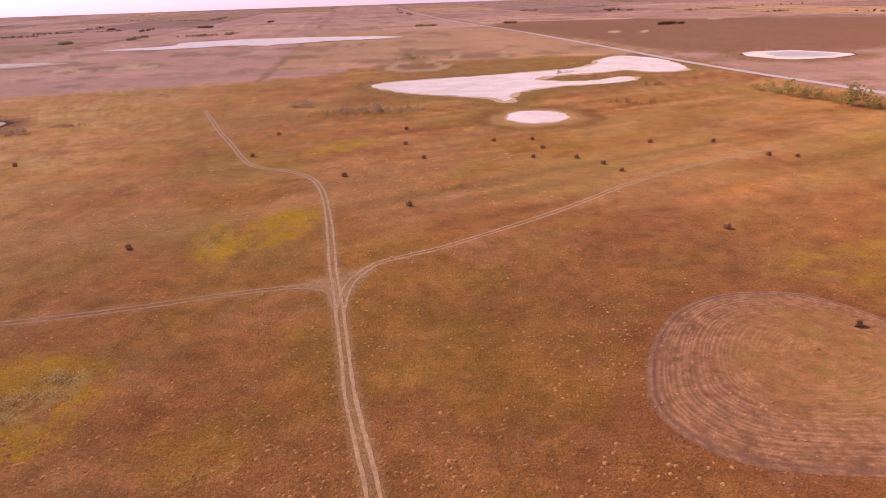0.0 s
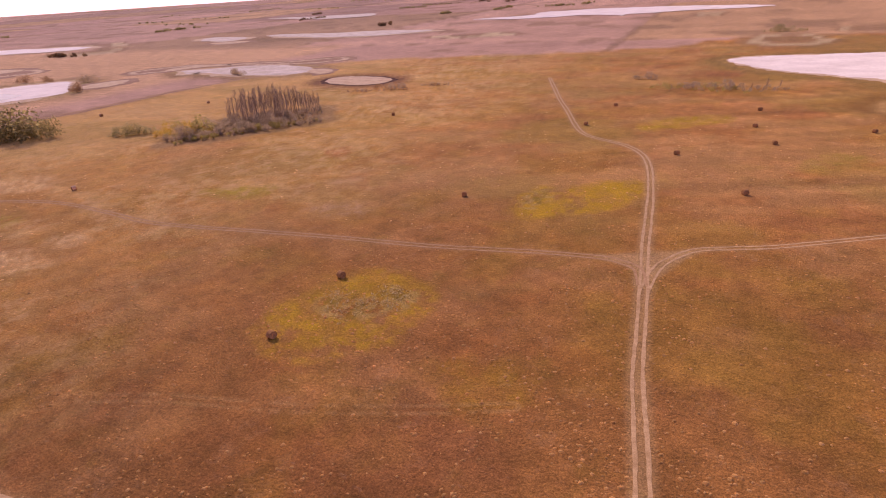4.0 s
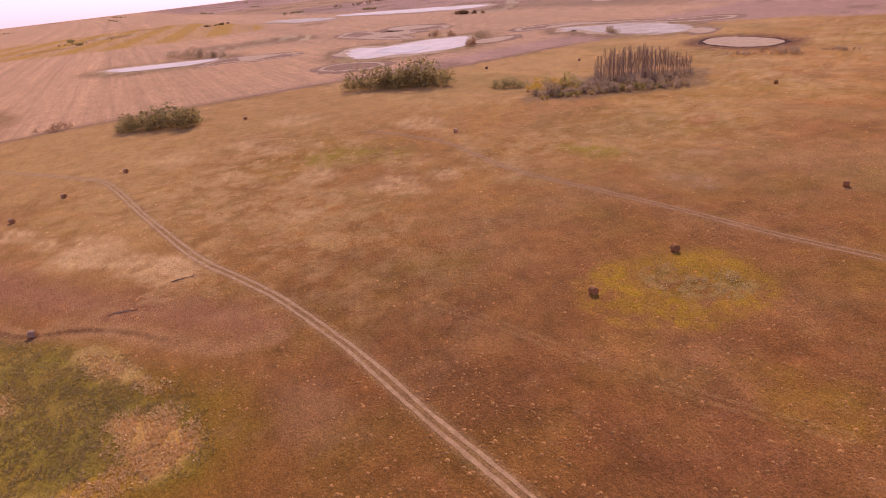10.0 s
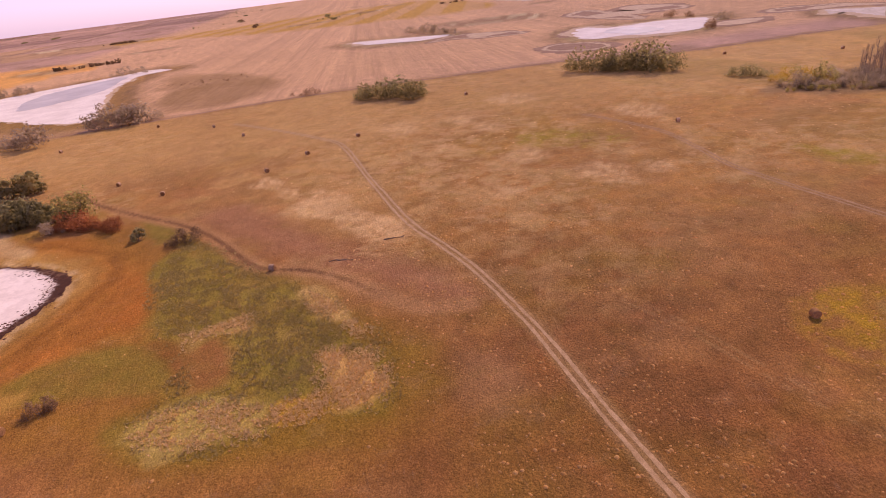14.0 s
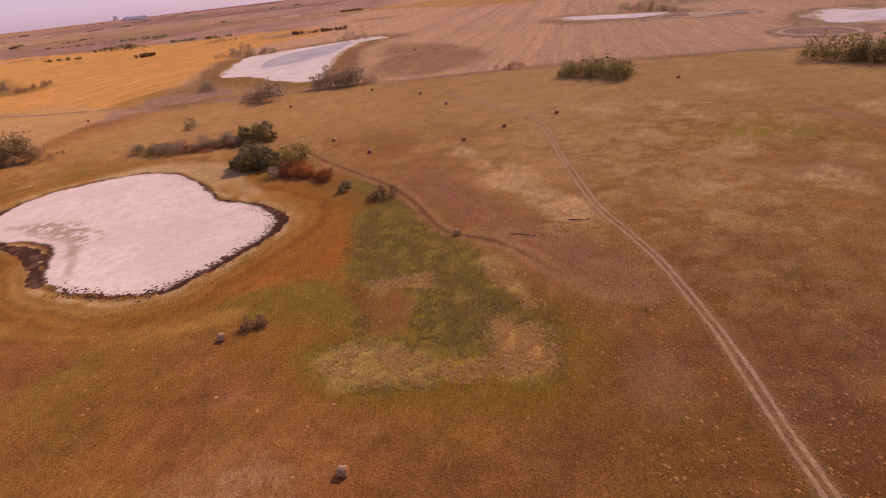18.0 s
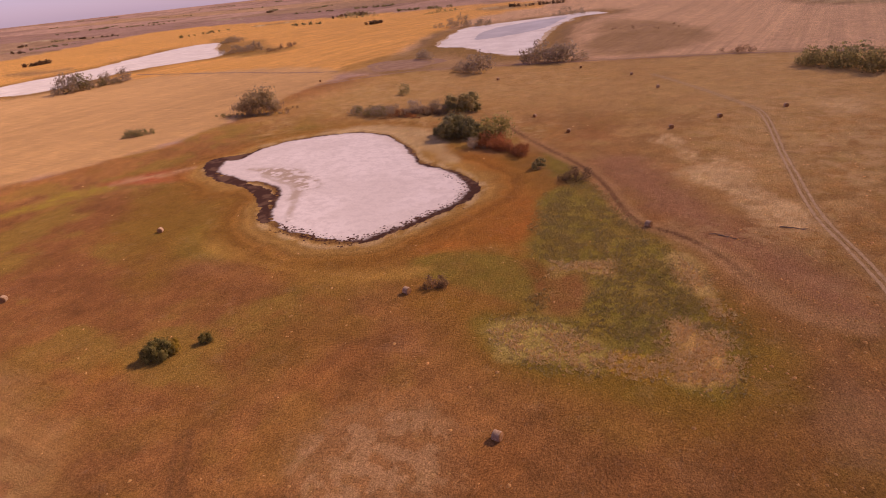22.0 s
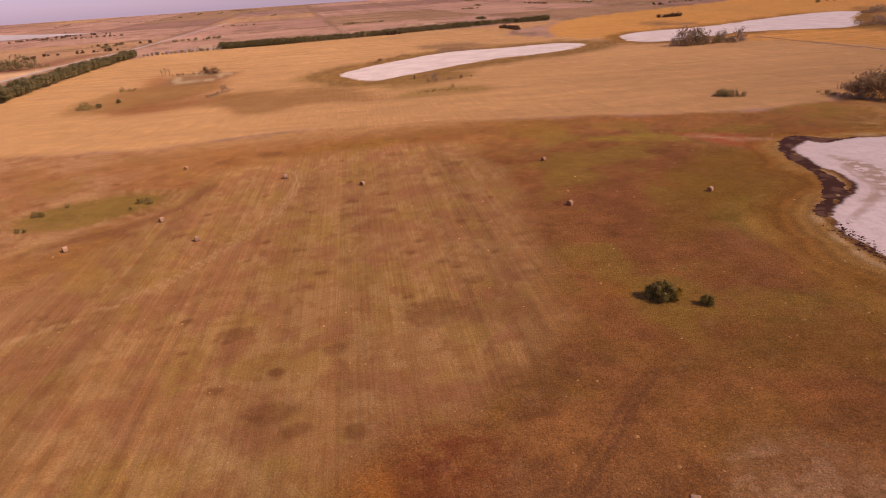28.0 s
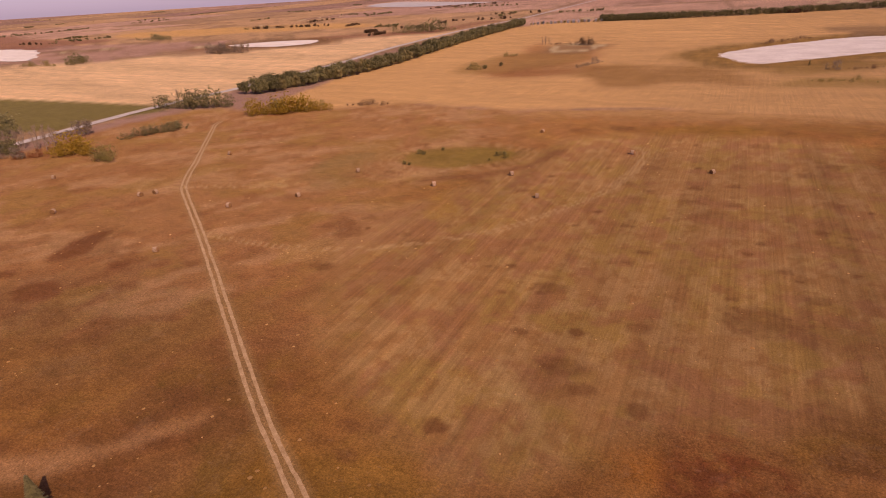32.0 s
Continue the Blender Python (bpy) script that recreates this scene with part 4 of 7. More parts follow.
    c[m] = paint(c[m], (0.17, 0.075, 0.04), 0.75 * step(3.4, 1.2, d) * step(0.28, 0.52, fbm(x[m], y[m], 3, 23, 3)))
    c[m] = paint(c[m], (0.56, 0.39, 0.27), 0.75 * step(2.0, 3.2, d) * step(6.4, 4.0, d) * step(0.30, 0.55, fbm(x[m], y[m], 4, 22, 3)))
    c = paint(c, (0.52, 0.29, 0.20), 0.8 * zone(x, y, [(-137, -233), (-147, -231), (-156, -221), (-165, -214), (-163, -211), (-152, -217), (-145, -226)], 1.0, 2, 25))
    edge = near_line(x, y, np.array([(-413, -166), (-428, -26), (-422, 60), (-409, 163), (-372, 240), (-368, 334)]))
    c = paint(c, (0.26, 0.135, 0.075), 0.6 * step(6, 1.5, edge + 4 * (n_low - 0.5)))
    # grass patches beyond the meadow
    c = grown(c, [(-662, -744), (-864, -904), (-821, -800), (-616, -536), (-568, -532), (-554, -583)], (0.24, 0.135, 0.06))
    c = grown(c, [(-420, -278), (-476, -296), (-540, -305), (-607, -314), (-509, -260), (-469, -261), (-434, -230), (-384, -243)], (0.25, 0.135, 0.06))
    c = grown(c, [(-395, -260), (-430, -320), (-560, -300), (-470, -140), (-415, -160)], (0.27, 0.155, 0.06))
    c = grown(c, [(-440, -60), (-450, -120), (-560, -130), (-700, -150), (-640, -60), (-520, -40)], (0.25, 0.14, 0.07))
    c = grown(c, [(59, -412), (22, -416), (-24, -412), (-22, -470), (23, -508), (86, -512), (96, -470)], (0.25, 0.125, 0.05))
    c = grown(c, [(152, -463), (127, -495), (102, -525), (90, -570), (102, -621), (144, -653), (176, -715), (192, -680), (184, -597), (170, -522)], (0.33, 0.135, 0.065))
    c = paint(c, (0.20, 0.06, 0.035), 0.8 * zone(x, y, [(151, -468), (139, -480), (118, -511), (124, -526), (150, -505)], 3, 5, 52))
    c = grown(c, [(148, -462), (136, -477), (101, -495), (99, -480), (125, -458), (138, -453)], (0.27, 0.075, 0.04))
    c = grown(c, [(180, -612), (151, -635), (110, -670), (102, -629), (131, -570), (167, -577)], (0.32, 0.14, 0.075))
    c = grown(c, [(150, -450), (160, -500), (120, -530), (85, -510), (80, -480), (120, -450)], (0.30, 0.145, 0.075))
    c = grown(c, [(190, -480), (130, -500), (100, -560), (120, -640), (190, -600)], (0.33, 0.19, 0.09))
    c = grown(c, [(-40, -405), (-90, -400), (-100, -430), (-50, -440)], (0.25, 0.16, 0.055))
    c = grown(c, [(-20, -470), (-120, -520), (-60, -450)], (0.25, 0.15, 0.055))
    c = grown(c, [(120, -205), (126, -226), (106, -236), (82, -232), (77, -222), (90, -210), (110, -203)], (0.22, 0.16, 0.045))
    c = grown(c, [(-560, -560), (-620, -520), (-640, -570), (-590, -600)], (0.20, 0.13, 0.05))
    c = grown(c, [(285, 640), (100, 640), (20, 480), (110, 530), (200, 580)], (0.25, 0.15, 0.055))
    # sloughs of the far fields: brown grass, pale shore
    pick = random.Random(83)
    for _ in range(70):
        w, far = pick.uniform(-0.7, 4.4), pick.uniform(620, 2600)
        px, py, sx, sy = -far * math.sin(w), far * math.cos(w), pick.uniform(14, 60), pick.uniform(14, 60)
        shore = pick.random()
        m = (np.abs(x - px) < sx * 2.4) & (np.abs(y - py) < sy * 2.4)
        q = np.hypot((x[m] - px) / sx, (y[m] - py) / sy) + 0.9 * (fbm(x[m], y[m], 40, 84) - 0.5)
        c[m] = paint(c[m], (0.23, 0.135, 0.095), 0.7 * step(1.35, 0.9, q))
        c[m] = paint(c[m], (0.58, 0.46, 0.37), 0.85 * shore * step(0.22, 0.08, np.abs(q - 0.75)))
    # mown ring round the hay hollow
    d = border(x, y, smooth_loop([(116, -207), (118, -224), (109, -233), (96, -238), (76, -232), (73, -226), (82, -211), (98, -202)], 4)) + 3 * (fbm(x, y, 14, 34) - 0.5)
    c = paint(c, (0.255, 0.165, 0.055), 0.8 * step(2, -3, d) * (0.5 + n_low))
    c = paint(c, (0.46, 0.275, 0.165), 0.40 * step(0, 1.5, d) * step(11, 8, d) * step(-0.25, 0.45, np.sin(d * 2.0)))
    c = paint(c, (0.40, 0.235, 0.135), 0.5 * step(10, 12, d) * step(24, 18, d) * step(96, 112, x) * step(0.0, 0.5, np.sin(d * 1.7)))
    c = paint(c, (0.23, 0.10, 0.055), 0.7 * zone(x, y, [(97, -186), (79, -193), (67, -204), (59, -221), (55, -238), (60, -238), (64, -221), (72, -208), (82, -198), (97, -190)], 1.5, 3, 36))
    c = paint(c, (0.27, 0.165, 0.08), 0.5 * zone(x, y, [(150, -195), (142, -214), (136, -214), (140, -196)], 3, 6, 37))
    # pale wheel loop round a bale
    d = near_line(x, y, smooth_loop([(46, -162), (40, -170), (35, -182), (30, -199), (26, -218), (24, -233), (25, -243), (29, -245)], 4, False))
    c = paint(c, (0.47, 0.30, 0.19), np.where(y < -196, 0.45, 0.22) * step(0.8, 0.3, np.abs(d - 1.0)))
    # worn verges along the tracks
    for line, wide, amount in ((MAIN_TRACK, 1.7, 0.75), (EAST_TRACK, 1.8, 0.35), (WEST_TRACK, 1.8, 0.40), (LAKE_TRACK, 1.7, 0.65), (SOUTH_TRACK, 1.7, 0.6)):
        loop = smooth_loop(line, 3, False)
        m = r < 480
        d = near_line(x[m], y[m], loop)
        c[m] = paint(c[m], (0.36, 0.22, 0.14), amount * step(wide * 1.6, wide * 0.5, d))
    for line, dark, plain in zip(FAINT_TRACKS, (False, True, False, True, False, False, False), (0.22, 0, 0.55, 0, 0.12, 0.15, 0.5)):
        m = r < 300
        d = near_line(x[m], y[m], smooth_loop(line, 3, False))
        if dark:
            c[m] = paint(c[m], (0.40, 0.215, 0.130), 0.75 * step(4.5, 1.2, d) * (x[m] < -60))
            c[m] = paint(c[m], (0.16, 0.074, 0.045), np.where(x[m] < -60, 0.85 * step(-106, -135, x[m]) * step(1.2, 0.5, d) * step(0.0, 0.40, n_fine[m]), 0.4 * step(0.85, 0.30, np.abs(d - 0.9)) * step(0.10, 0.50, n_fine[m])))
        else:
            c[m] = paint(c[m], (0.50, 0.32, 0.205), plain * step(0.60, 0.2, np.abs(d - 0.9)) * step(0.30, 0.48, n_fine[m]))
    for pts in ([(173, -98), (176, -111), (172, -118), (169, -113), (165, -103), (168, -95)], [(162, -80), (156, -87), (151, -85), (147, -80), (155, -76)], [(177, -85), (174, -88), (170, -86), (174, -83)], [(150, -98), (147, -102), (143, -99), (146, -95)]):
        c = paint(c, (0.18, 0.068, 0.036), 0.75 * zone(x, y, pts, 1.5, 3, 39))
    c = paint(c, (0.27, 0.165, 0.085), 0.45 * zone(x, y, [(147, -187), (147, -210), (136, -221), (128, -202), (122, -175), (132, -171)], 3, 7, 40))
    m = zone(x, y, [(188, -175), (172, -186), (156, -186), (150, -176), (168, -167), (181, -167)], 2, 3, 48)
    c = paint(c, (0.40, 0.225, 0.14), 0.6 * m * step(0.1, 0.6, np.sin((x * 0.78 - y * 0.62) * 1.9)))
    d = border(x, y, smooth_loop(MOWN_RING, 4))
    c = paint(c, (0.24, 0.095, 0.048), 0.6 * step(9, 1, d + 8 * (n_low - 0.5)) * step(-2, 0, d))
    # bare junction of the tracks
    c = paint(c, (0.42, 0.27, 0.18), 0.7 * zone(x, y, [(-12, 116), (-8, 122), (-3, 134), (4, 141), (-10, 134), (-20, 130), (-24, 128), (-14, 124)], 1.2, 1.0, 29))
    return np.clip(c * np.array((1.03, 0.98, 0.61)), 0.01, 0.9), np.clip(0.15 + 0.85 * np.maximum(south, 0.7 * tan), 0, 1) * (r < 700), np.stack([mead * pale * (0.25 + 0.75 * step(0.40, 0.60, fbm(x, y, 42, 72))), west * (1 - mead), np.clip(np.maximum(gold, np.maximum(tan, straw)), 0, 1) * (1 - mead)], 1)


def build_ground():
    rings = [12.0, 22.0, 30.0]
    while rings[-1] < 4890:
        r = rings[-1]
        rings.append(r + min((r * r + 3600) * 5.2e-5, 60.0))
    rings = np.array(rings)
    # finer towards the sides that are looked at
    ang = np.radians(np.concatenate([np.linspace(-252, 44, 1640, endpoint=False), np.linspace(44, 108, 90, endpoint=False)]))
    turns = len(ang)
    x = np.concatenate(([0.0], (rings[:, None] * np.sin(ang)[None]).ravel()))
    y = np.concatenate(([0.0], (rings[:, None] * np.cos(ang)[None]).ravel()))
    z = land(x, y)
    k = np.arange(turns)
    nxt = (k + 1) % turns
    tris = [np.stack([np.zeros_like(k), 1 + nxt, 1 + k], 1)]
    base = 1 + np.arange(len(rings) - 1)[:, None] * turns
    a, b = (base + k[None]).ravel(), (base + nxt[None]).ravel()
    c, d = a + turns, b + turns
    tris += [np.stack([a, b, d], 1), np.stack([a, d, c], 1)]
    me = mesh_tris("ground", np.stack([x, y, z], 1), np.concatenate(tris), GROUND)
    layer = me.color_attributes.new("cover", "FLOAT_COLOR", "POINT")
    rgba = np.ones((len(x), 4), np.float32)
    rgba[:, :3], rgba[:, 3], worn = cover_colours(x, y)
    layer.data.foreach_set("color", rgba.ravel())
    layer = me.color_attributes.new("wear", "FLOAT_COLOR", "POINT")
    rgba[:, :3], rgba[:, 3] = worn, 1
    layer.data.foreach_set("color", rgba.ravel())
    me.polygons.foreach_set("use_smooth", np.ones(len(me.polygons), bool))
    return tagged(new("ground", me), "rolling dry autumn prairie of red-brown grass, stubble and hay fields", "ground", kind="structure")


build_ground()


# ---------------------------------------------------------------- waters and tracks
def sheet(name, points, mat, lift, ragged=0.0, grow=0.0, seed=1, n=8):
    """A level sheet with a ragged edge."""
    loop = smooth_loop(points, n)
    back, ahead = np.roll(loop, 1, 0), np.roll(loop, -1, 0)
    tang = ahead - back
    side = np.stack([tang[:, 1], -tang[:, 0]], 1) / (np.linalg.norm(tang, axis=1)[:, None] + 1e-9)
    area = np.sum(loop[:, 0] * ahead[:, 1] - ahead[:, 0] * loop[:, 1])
    side = side if area > 0 else -side
    off = grow * (0.15 + 1.7 * fbm(loop[:, 0], loop[:, 1], 16, seed + 3, 2)) + ragged * 2 * (fbm(loop[:, 0], loop[:, 1], max(ragged * 4, 3), seed, 4) - 0.5)
    off = off + ragged * 0.9 * (fbm(loop[:, 0], loop[:, 1], max(ragged * 0.9, 1.0), seed + 6, 3) - 0.5)
    loop = loop + side * off[:, None]
    z = land(loop[:, 0], loop[:, 1]) + lift
    me = mesh_from(name, [(px, py, pz) for (px, py), pz in zip(loop, z)], [tuple(range(len(loop)))], mat)
    return me


def lake(name, points, label, lift=0.05, ragged=1.0, mud=0.0, water=None, mat=None, category="salt lake", beach=0.0):
    base = tagged(new(name), label, category, kind="structure")
    part("salt_flat", sheet("salt_flat", points, mat or SALT, lift, ragged, 0.0, 3, 28), base)
    if mud:
        part("mud_rim", sheet("mud_rim", points, MUD, lift * 0.5, mud * 0.9, mud, 9, 28), base, "dark wet mud rim")
    if beach:
        part("beach", sheet("beach", points, DRY_MUD, lift * 0.6, beach * 1.6, beach * 0.8, 12, 28), base, "pale tan dried shore")
    if water:
        part("shallow_pool", sheet("shallow_pool", water, WATER, lift * 1.6, ragged * 1.2, 0.0, 5), base, "grey shallow standing water")
    return base


def salt_bed():
    """The near lake bed on a fine grid: white salt, tan silt and a dark mud rim of uneven width."""
    pace = 0.55
    gx, gy = np.meshgrid(np.arange(-236, -102, pace), np.arange(-226, -70, pace))
    shape, x, y = gx.shape, gx.ravel(), gy.ravel()
    d = border(x, y, smooth_loop(SALT_LAKE, 5)) + 2.6 * (fbm(x, y, 5, 301) - 0.5) + 1.6 * (fbm(x, y, 1.3, 302, 3) - 0.5)
    # narrow on the far shore, wide at the eastern tip, broken on the near shore
    wide = 1.6 + 1.8 * step(-102, -94, y) - 1.3 * step(-136, -128, x) * step(-94, -100, y) + 3.6 * (fbm(x, y, 10, 303, 3) - 0.46)
    bay = border(x, y, smooth_loop(MUD_BAY, 4)) + 3.0 * (fbm(x, y, 6, 304) - 0.5) + 1.6 * (fbm(x, y, 1.4, 305, 3) - 0.5)
    mud = np.maximum(step(-0.5, 0.9, d), step(0.8, -0.8, bay) * step(-2.6, -0.6, d))
    silt = zone(x, y, SILT_BED, 2.5, 5, 306) * step(0.40, 0.56, fbm(x, y, 2.6, 307)) * (1 - mud)
    tone = np.repeat(np.array([(0.80, 0.675, 0.545)]), len(x), 0)
    tone = paint(tone, (0.68, 0.555, 0.435), 0.55 * step(0.40, 0.66, fbm(x, y, 22, 308)))
    tone = paint(tone, (0.70, 0.575, 0.45), 0.5 * step(0.52, 0.70, fbm(x, y, 3.0, 309)))
    tone = paint(tone, (0.60, 0.47, 0.34), 0.35 * step(-4.0, 0.0, d))
    tone = paint(tone, (0.64, 0.52, 0.41), 0.45 * step(0.50, 0.62, fbm(x * 1.3, y * 0.8, 1.5, 312, 3)))
    tone = paint(tone, (0.42, 0.29, 0.17), 0.85 * silt)
    tone = paint(tone, (0.50, 0.37, 0.25), 0.6 * step(1.6, 0.4, near_line(x, y, smooth_loop([(-159, -170), (-154, -157), (-152, -151), (-143, -141), (-127, -131)], 6, False)) + 1.5 * (fbm(x, y, 3, 313) - 0.5)) * (1 - mud))
    tone = paint(tone, (0.075, 0.032, 0.018), mud)
    tone = paint(tone, (0.20, 0.105, 0.055), mud * step(0.48, 0.68, fbm(x, y, 4.0, 310)) * 0.7)
    keep = ((d < np.maximum(wide, 0.2)) | (bay < 0)).reshape(shape)
    cell = keep[:-1, :-1] & keep[1:, :-1] & keep[:-1, 1:] & keep[1:, 1:]
    sort = np.where(mud > 0.5, 1, np.where(silt > 0.45, 2, 0)).reshape(shape)[:-1, :-1]
    index = np.arange(len(x)).reshape(shape)
    base = tagged(new("salt_lake"), "dry white salt lake bed with dark muddy rim", "salt lake", kind="structure")
    for k, (name, label) in enumerate((("salt_flat", ""), ("mud_rim", "dark wet mud rim"), ("silt_patch", "tan silt streaks on the salt"))):
        pick = cell & (sort == k)
        a, b, c, e = index[:-1, :-1][pick], index[:-1, 1:][pick], index[1:, 1:][pick], index[1:, :-1][pick]
        tris = np.concatenate([np.stack([a, b, c], 1), np.stack([a, c, e], 1)])
        used, tris = np.unique(tris, return_inverse=True)
        z = 0.05 + 0.05 * fbm(x[used], y[used], 2.5, 311, 2) - 0.04 * (mud[used] > 0.5)
        me = mesh_tris(name, np.stack([x[used], y[used], z], 1), tris.reshape(-1, 3), LAKE_BED)
        layer = me.color_attributes.new("cover", "FLOAT_COLOR", "POINT")
        layer.data.foreach_set("color", np.concatenate([tone[used], np.ones((len(used), 1))], 1).astype(np.float32).ravel())
        part(name, me, base, label)
    return base


salt_bed()
lake("west_salt_lake", WEST_LAKE, "white salt lake with grey shallow water in the middle", 0.20, 4.0, 0.0, WEST_WATER, beach=4.0)
lake("southwest_salt_lake", SOUTHWEST_LAKE, "long white salt flat between golden fields", 0.20, 8.0, 0.0, beach=3.0)
lake("south_salt_lake", SOUTH_LAKE, "long white salt flat in a tan field", 0.20, 5.0, 0.0, beach=3.0)
lake("north_salt_lake", NORTH_LAKE, "branching white salt flat beside the gravel road", 0.2, 6.0, 0.0, beach=4.0)
lake("round_pond", ROUND_POND, "small round white salt pond in a grassy ring", 0.08, 1.8, 0.0, beach=2.0)
lake("east_pond", EAST_POND, "small salt pond with pale blue-grey water", 0.25, 2.5, 2.0, [(390, 575), (405, 600), (438, 596), (448, 562), (430, 548), (398, 550)])
lake("far_north_lake", FAR_NORTH_LAKE, "distant long white salt flat", 0.6, 22.0)
lake("northwest_pond", NORTHWEST_POND, "white salt pond with shallow grey water", 0.25, 11.0, 0.0, NORTHWEST_WATER, beach=7.0)
lake("north_pond", NORTH_POND, "pale dried salt pond", 0.25, 3.5, mat=DULL_SALT, beach=6.0)
lake("dry_pond", DRY_POND, "dried pond bed of pale cracked mud", 0.1, 1.5, 3.0, mat=DRY_MUD, category="dry pond")
lake("thin_pond", THIN_POND, "thin pale salt pond in stubble", 0.35, 7.0, beach=9.0)
lake("long_pond", LONG_POND, "distant pale salt flat", 0.5, 14.0, mat=DULL_SALT, beach=14.0)
lake("west_flat", [(-1570, 468), (-1473, 535), (-1270, 535), (-1306, 472)], "distant thin white salt flat", 0.6, 12.0, mat=DULL_SALT, beach=10.0)
lake("northwest_flat", [(-1389, 581), (-1297, 658), (-1030, 725), (-960, 674), (-1092, 610)], "distant long white salt flat", 0.6, 16.0, beach=14.0)
lake("far_flat", [(-836, 824), (-819, 854), (-729, 824), (-725, 768), (-767, 769)], "distant pale salt flat", 0.4, 9.0, mat=DULL_SALT, beach=8.0)
lake("farthest_flat", [(-1220, 1501), (-1064, 1516), (-923, 1547), (-840, 1414), (-952, 1355)], "distant pale salt flat", 0.9, 25.0, mat=DULL_SALT)
lake("east_lake", EAST_LAKE, "white salt pond in a straw field", 0.3, 5.0)
lake("far_east_lake", FAR_EAST_LAKE, "distant white salt flat among stubble", 0.6, 8.0)
tagged(new("blue_water", sheet("blue_water", BLUE_WATER, WATER, 1.2, 20)), "distant blue-grey lake", "lake", kind="structure")


def ribbon(name, line, width, shift, lift, mat, seed=1, rough=0.42, pace=0.7):
    """A strip of worn ground along a line, with uneven edges."""
    fine = smooth_loop(line, 40, False)
    run = np.concatenate(([0], np.cumsum(np.linalg.norm(np.diff(fine, axis=0), axis=1))))
    n = max(int(run[-1] / pace), 2)
    s = np.linspace(0, run[-1], n)
    p = np.stack([np.interp(s, run, fine[:, 0]), np.interp(s, run, fine[:, 1])], 1)
    tang = np.gradient(p, axis=0)
    side = np.stack([tang[:, 1], -tang[:, 0]], 1) / (np.linalg.norm(tang, axis=1)[:, None] + 1e-9)
    wob = shift + 0.25 * (vnoise(s, s * 0, 14, seed + 50) - 0.5)
    w1 = width * (0.5 + rough * 2 * (fbm(s, s * 0 + 3, 2.2, seed) - 0.5))
    w2 = width * (0.5 + rough * 2 * (fbm(s, s * 0 + 9, 2.2, seed + 20) - 0.5))
    a, b = p + side * (wob - w1)[:, None], p + side * (wob + w2)[:, None]
    z = land(p[:, 0], p[:, 1]) + lift
    verts = [(q[0], q[1], h) for pair in zip(a, b, z) for q, h in ((pair[0], pair[2]), (pair[1], pair[2]))]
    faces = [(2 * i, 2 * i + 1, 2 * i + 3, 2 * i + 2) for i in range(n - 1)]
    return mesh_from(name, verts, faces, mat)


def wheel_track(name, line, label, width=0.62, seed=1, mat=None, lift=0.03):
    base = tagged(new(name), label, "dirt track", kind="structure")
    for k, shift in enumerate((-0.80, 0.80)):
        part("wheel_rut", ribbon("wheel_rut", line, width, shift, lift, mat or RUT, seed + k * 7, 0.30), base)
    return base


wheel_track("main_track", MAIN_TRACK, "two-rut dirt track worn pale through the meadow", 0.66, 1)
wheel_track("east_track", EAST_TRACK, "two-rut dirt track branching across the meadow", 0.55, 2, lift=0.035)
wheel_track("west_track", WEST_TRACK, "faint two-rut dirt track in dry grass", 0.62, 3, OLD_RUT, 0.04)
wheel_track("lake_track", LAKE_TRACK, "two-rut dirt track towards the far fields", 0.70, 4)
wheel_track("south_track", SOUTH_TRACK, "two-rut dirt track bending towards the gravel road", 0.72, 5)
tagged(new("gravel_road", ribbon("gravel_road", ROAD, 8.5, 0, 0.30, GRAVEL, 7, 0.03, 6.0)), "straight pale gravel country road", "road", kind="structure")


SLOUGHS = (
    ([(-688, 123), (-692, 153), (-661, 178), (-646, 217), (-688, 213), (-724, 183), (-724, 152)], 5.5),
    ([(-487, 180), (-463, 187), (-445, 206), (-457, 223), (-483, 222), (-504, 205), (-500, 189)], 4.0),
    ([(-749, 411), (-712, 442), (-674, 421), (-704, 391)], 9.0),
    ([(-535, 430), (-503, 475), (-483, 456), (-511, 416)], 7.0),
    ([(-464, 476), (-431, 490), (-395, 497), (-366, 522), (-345, 522), (-343, 503), (-380, 482)], 6.0),
    ([(-791, 330), (-829, 375), (-654, 352), (-630, 336), (-727, 329)], 9.0),
    ([(-433, -289), (-450, -287), (-458, -270), (-452, -245), (-431, -239), (-414, -252), (-414, -271)], 2.6),
)
for k, (points, wide) in enumerate(SLOUGHS):
    slough = tagged(new("dry_slough"), "dried slough of brown grass inside a pale tan shore", "dry slough", kind="structure")
    part("brown_bed", sheet("brown_bed", points, SLOUGH, 0.10, 5.0, 9.0, 60 + k, 24), slough)
    ring = list(points) + [points[0]]
    part("tan_shore", ribbon("tan_shore", ring, wide, 0.0, 0.16, DRY_MUD if wide > 3 else OLD_RUT, 70 + k, 0.95, 2.0), slough, "pale tan shore line")
tagged(new("field_edge", ribbon("field_edge", [(-434, -26), (-436, 40), (-424, 100), (-415, 163), (-378, 240), (-374, 334)], 1.6, 0, 0.08, OLD_RUT, 92, 0.8, 3.0)), "pale worn strip along a stubble field", "field edge", kind="structure")
tagged(new("field_edge", ribbon("field_edge", [(-352, -288), (-400, -240), (-413, -166), (-428, -26), (-422, 60), (-409, 163), (-372, 240), (-368, 334), (-338, 489)], 3.4, 0, 0.08, SLOUGH, 90, 0.8, 3.0)), "strip of dark grass along a field edge", "field edge", kind="structure")


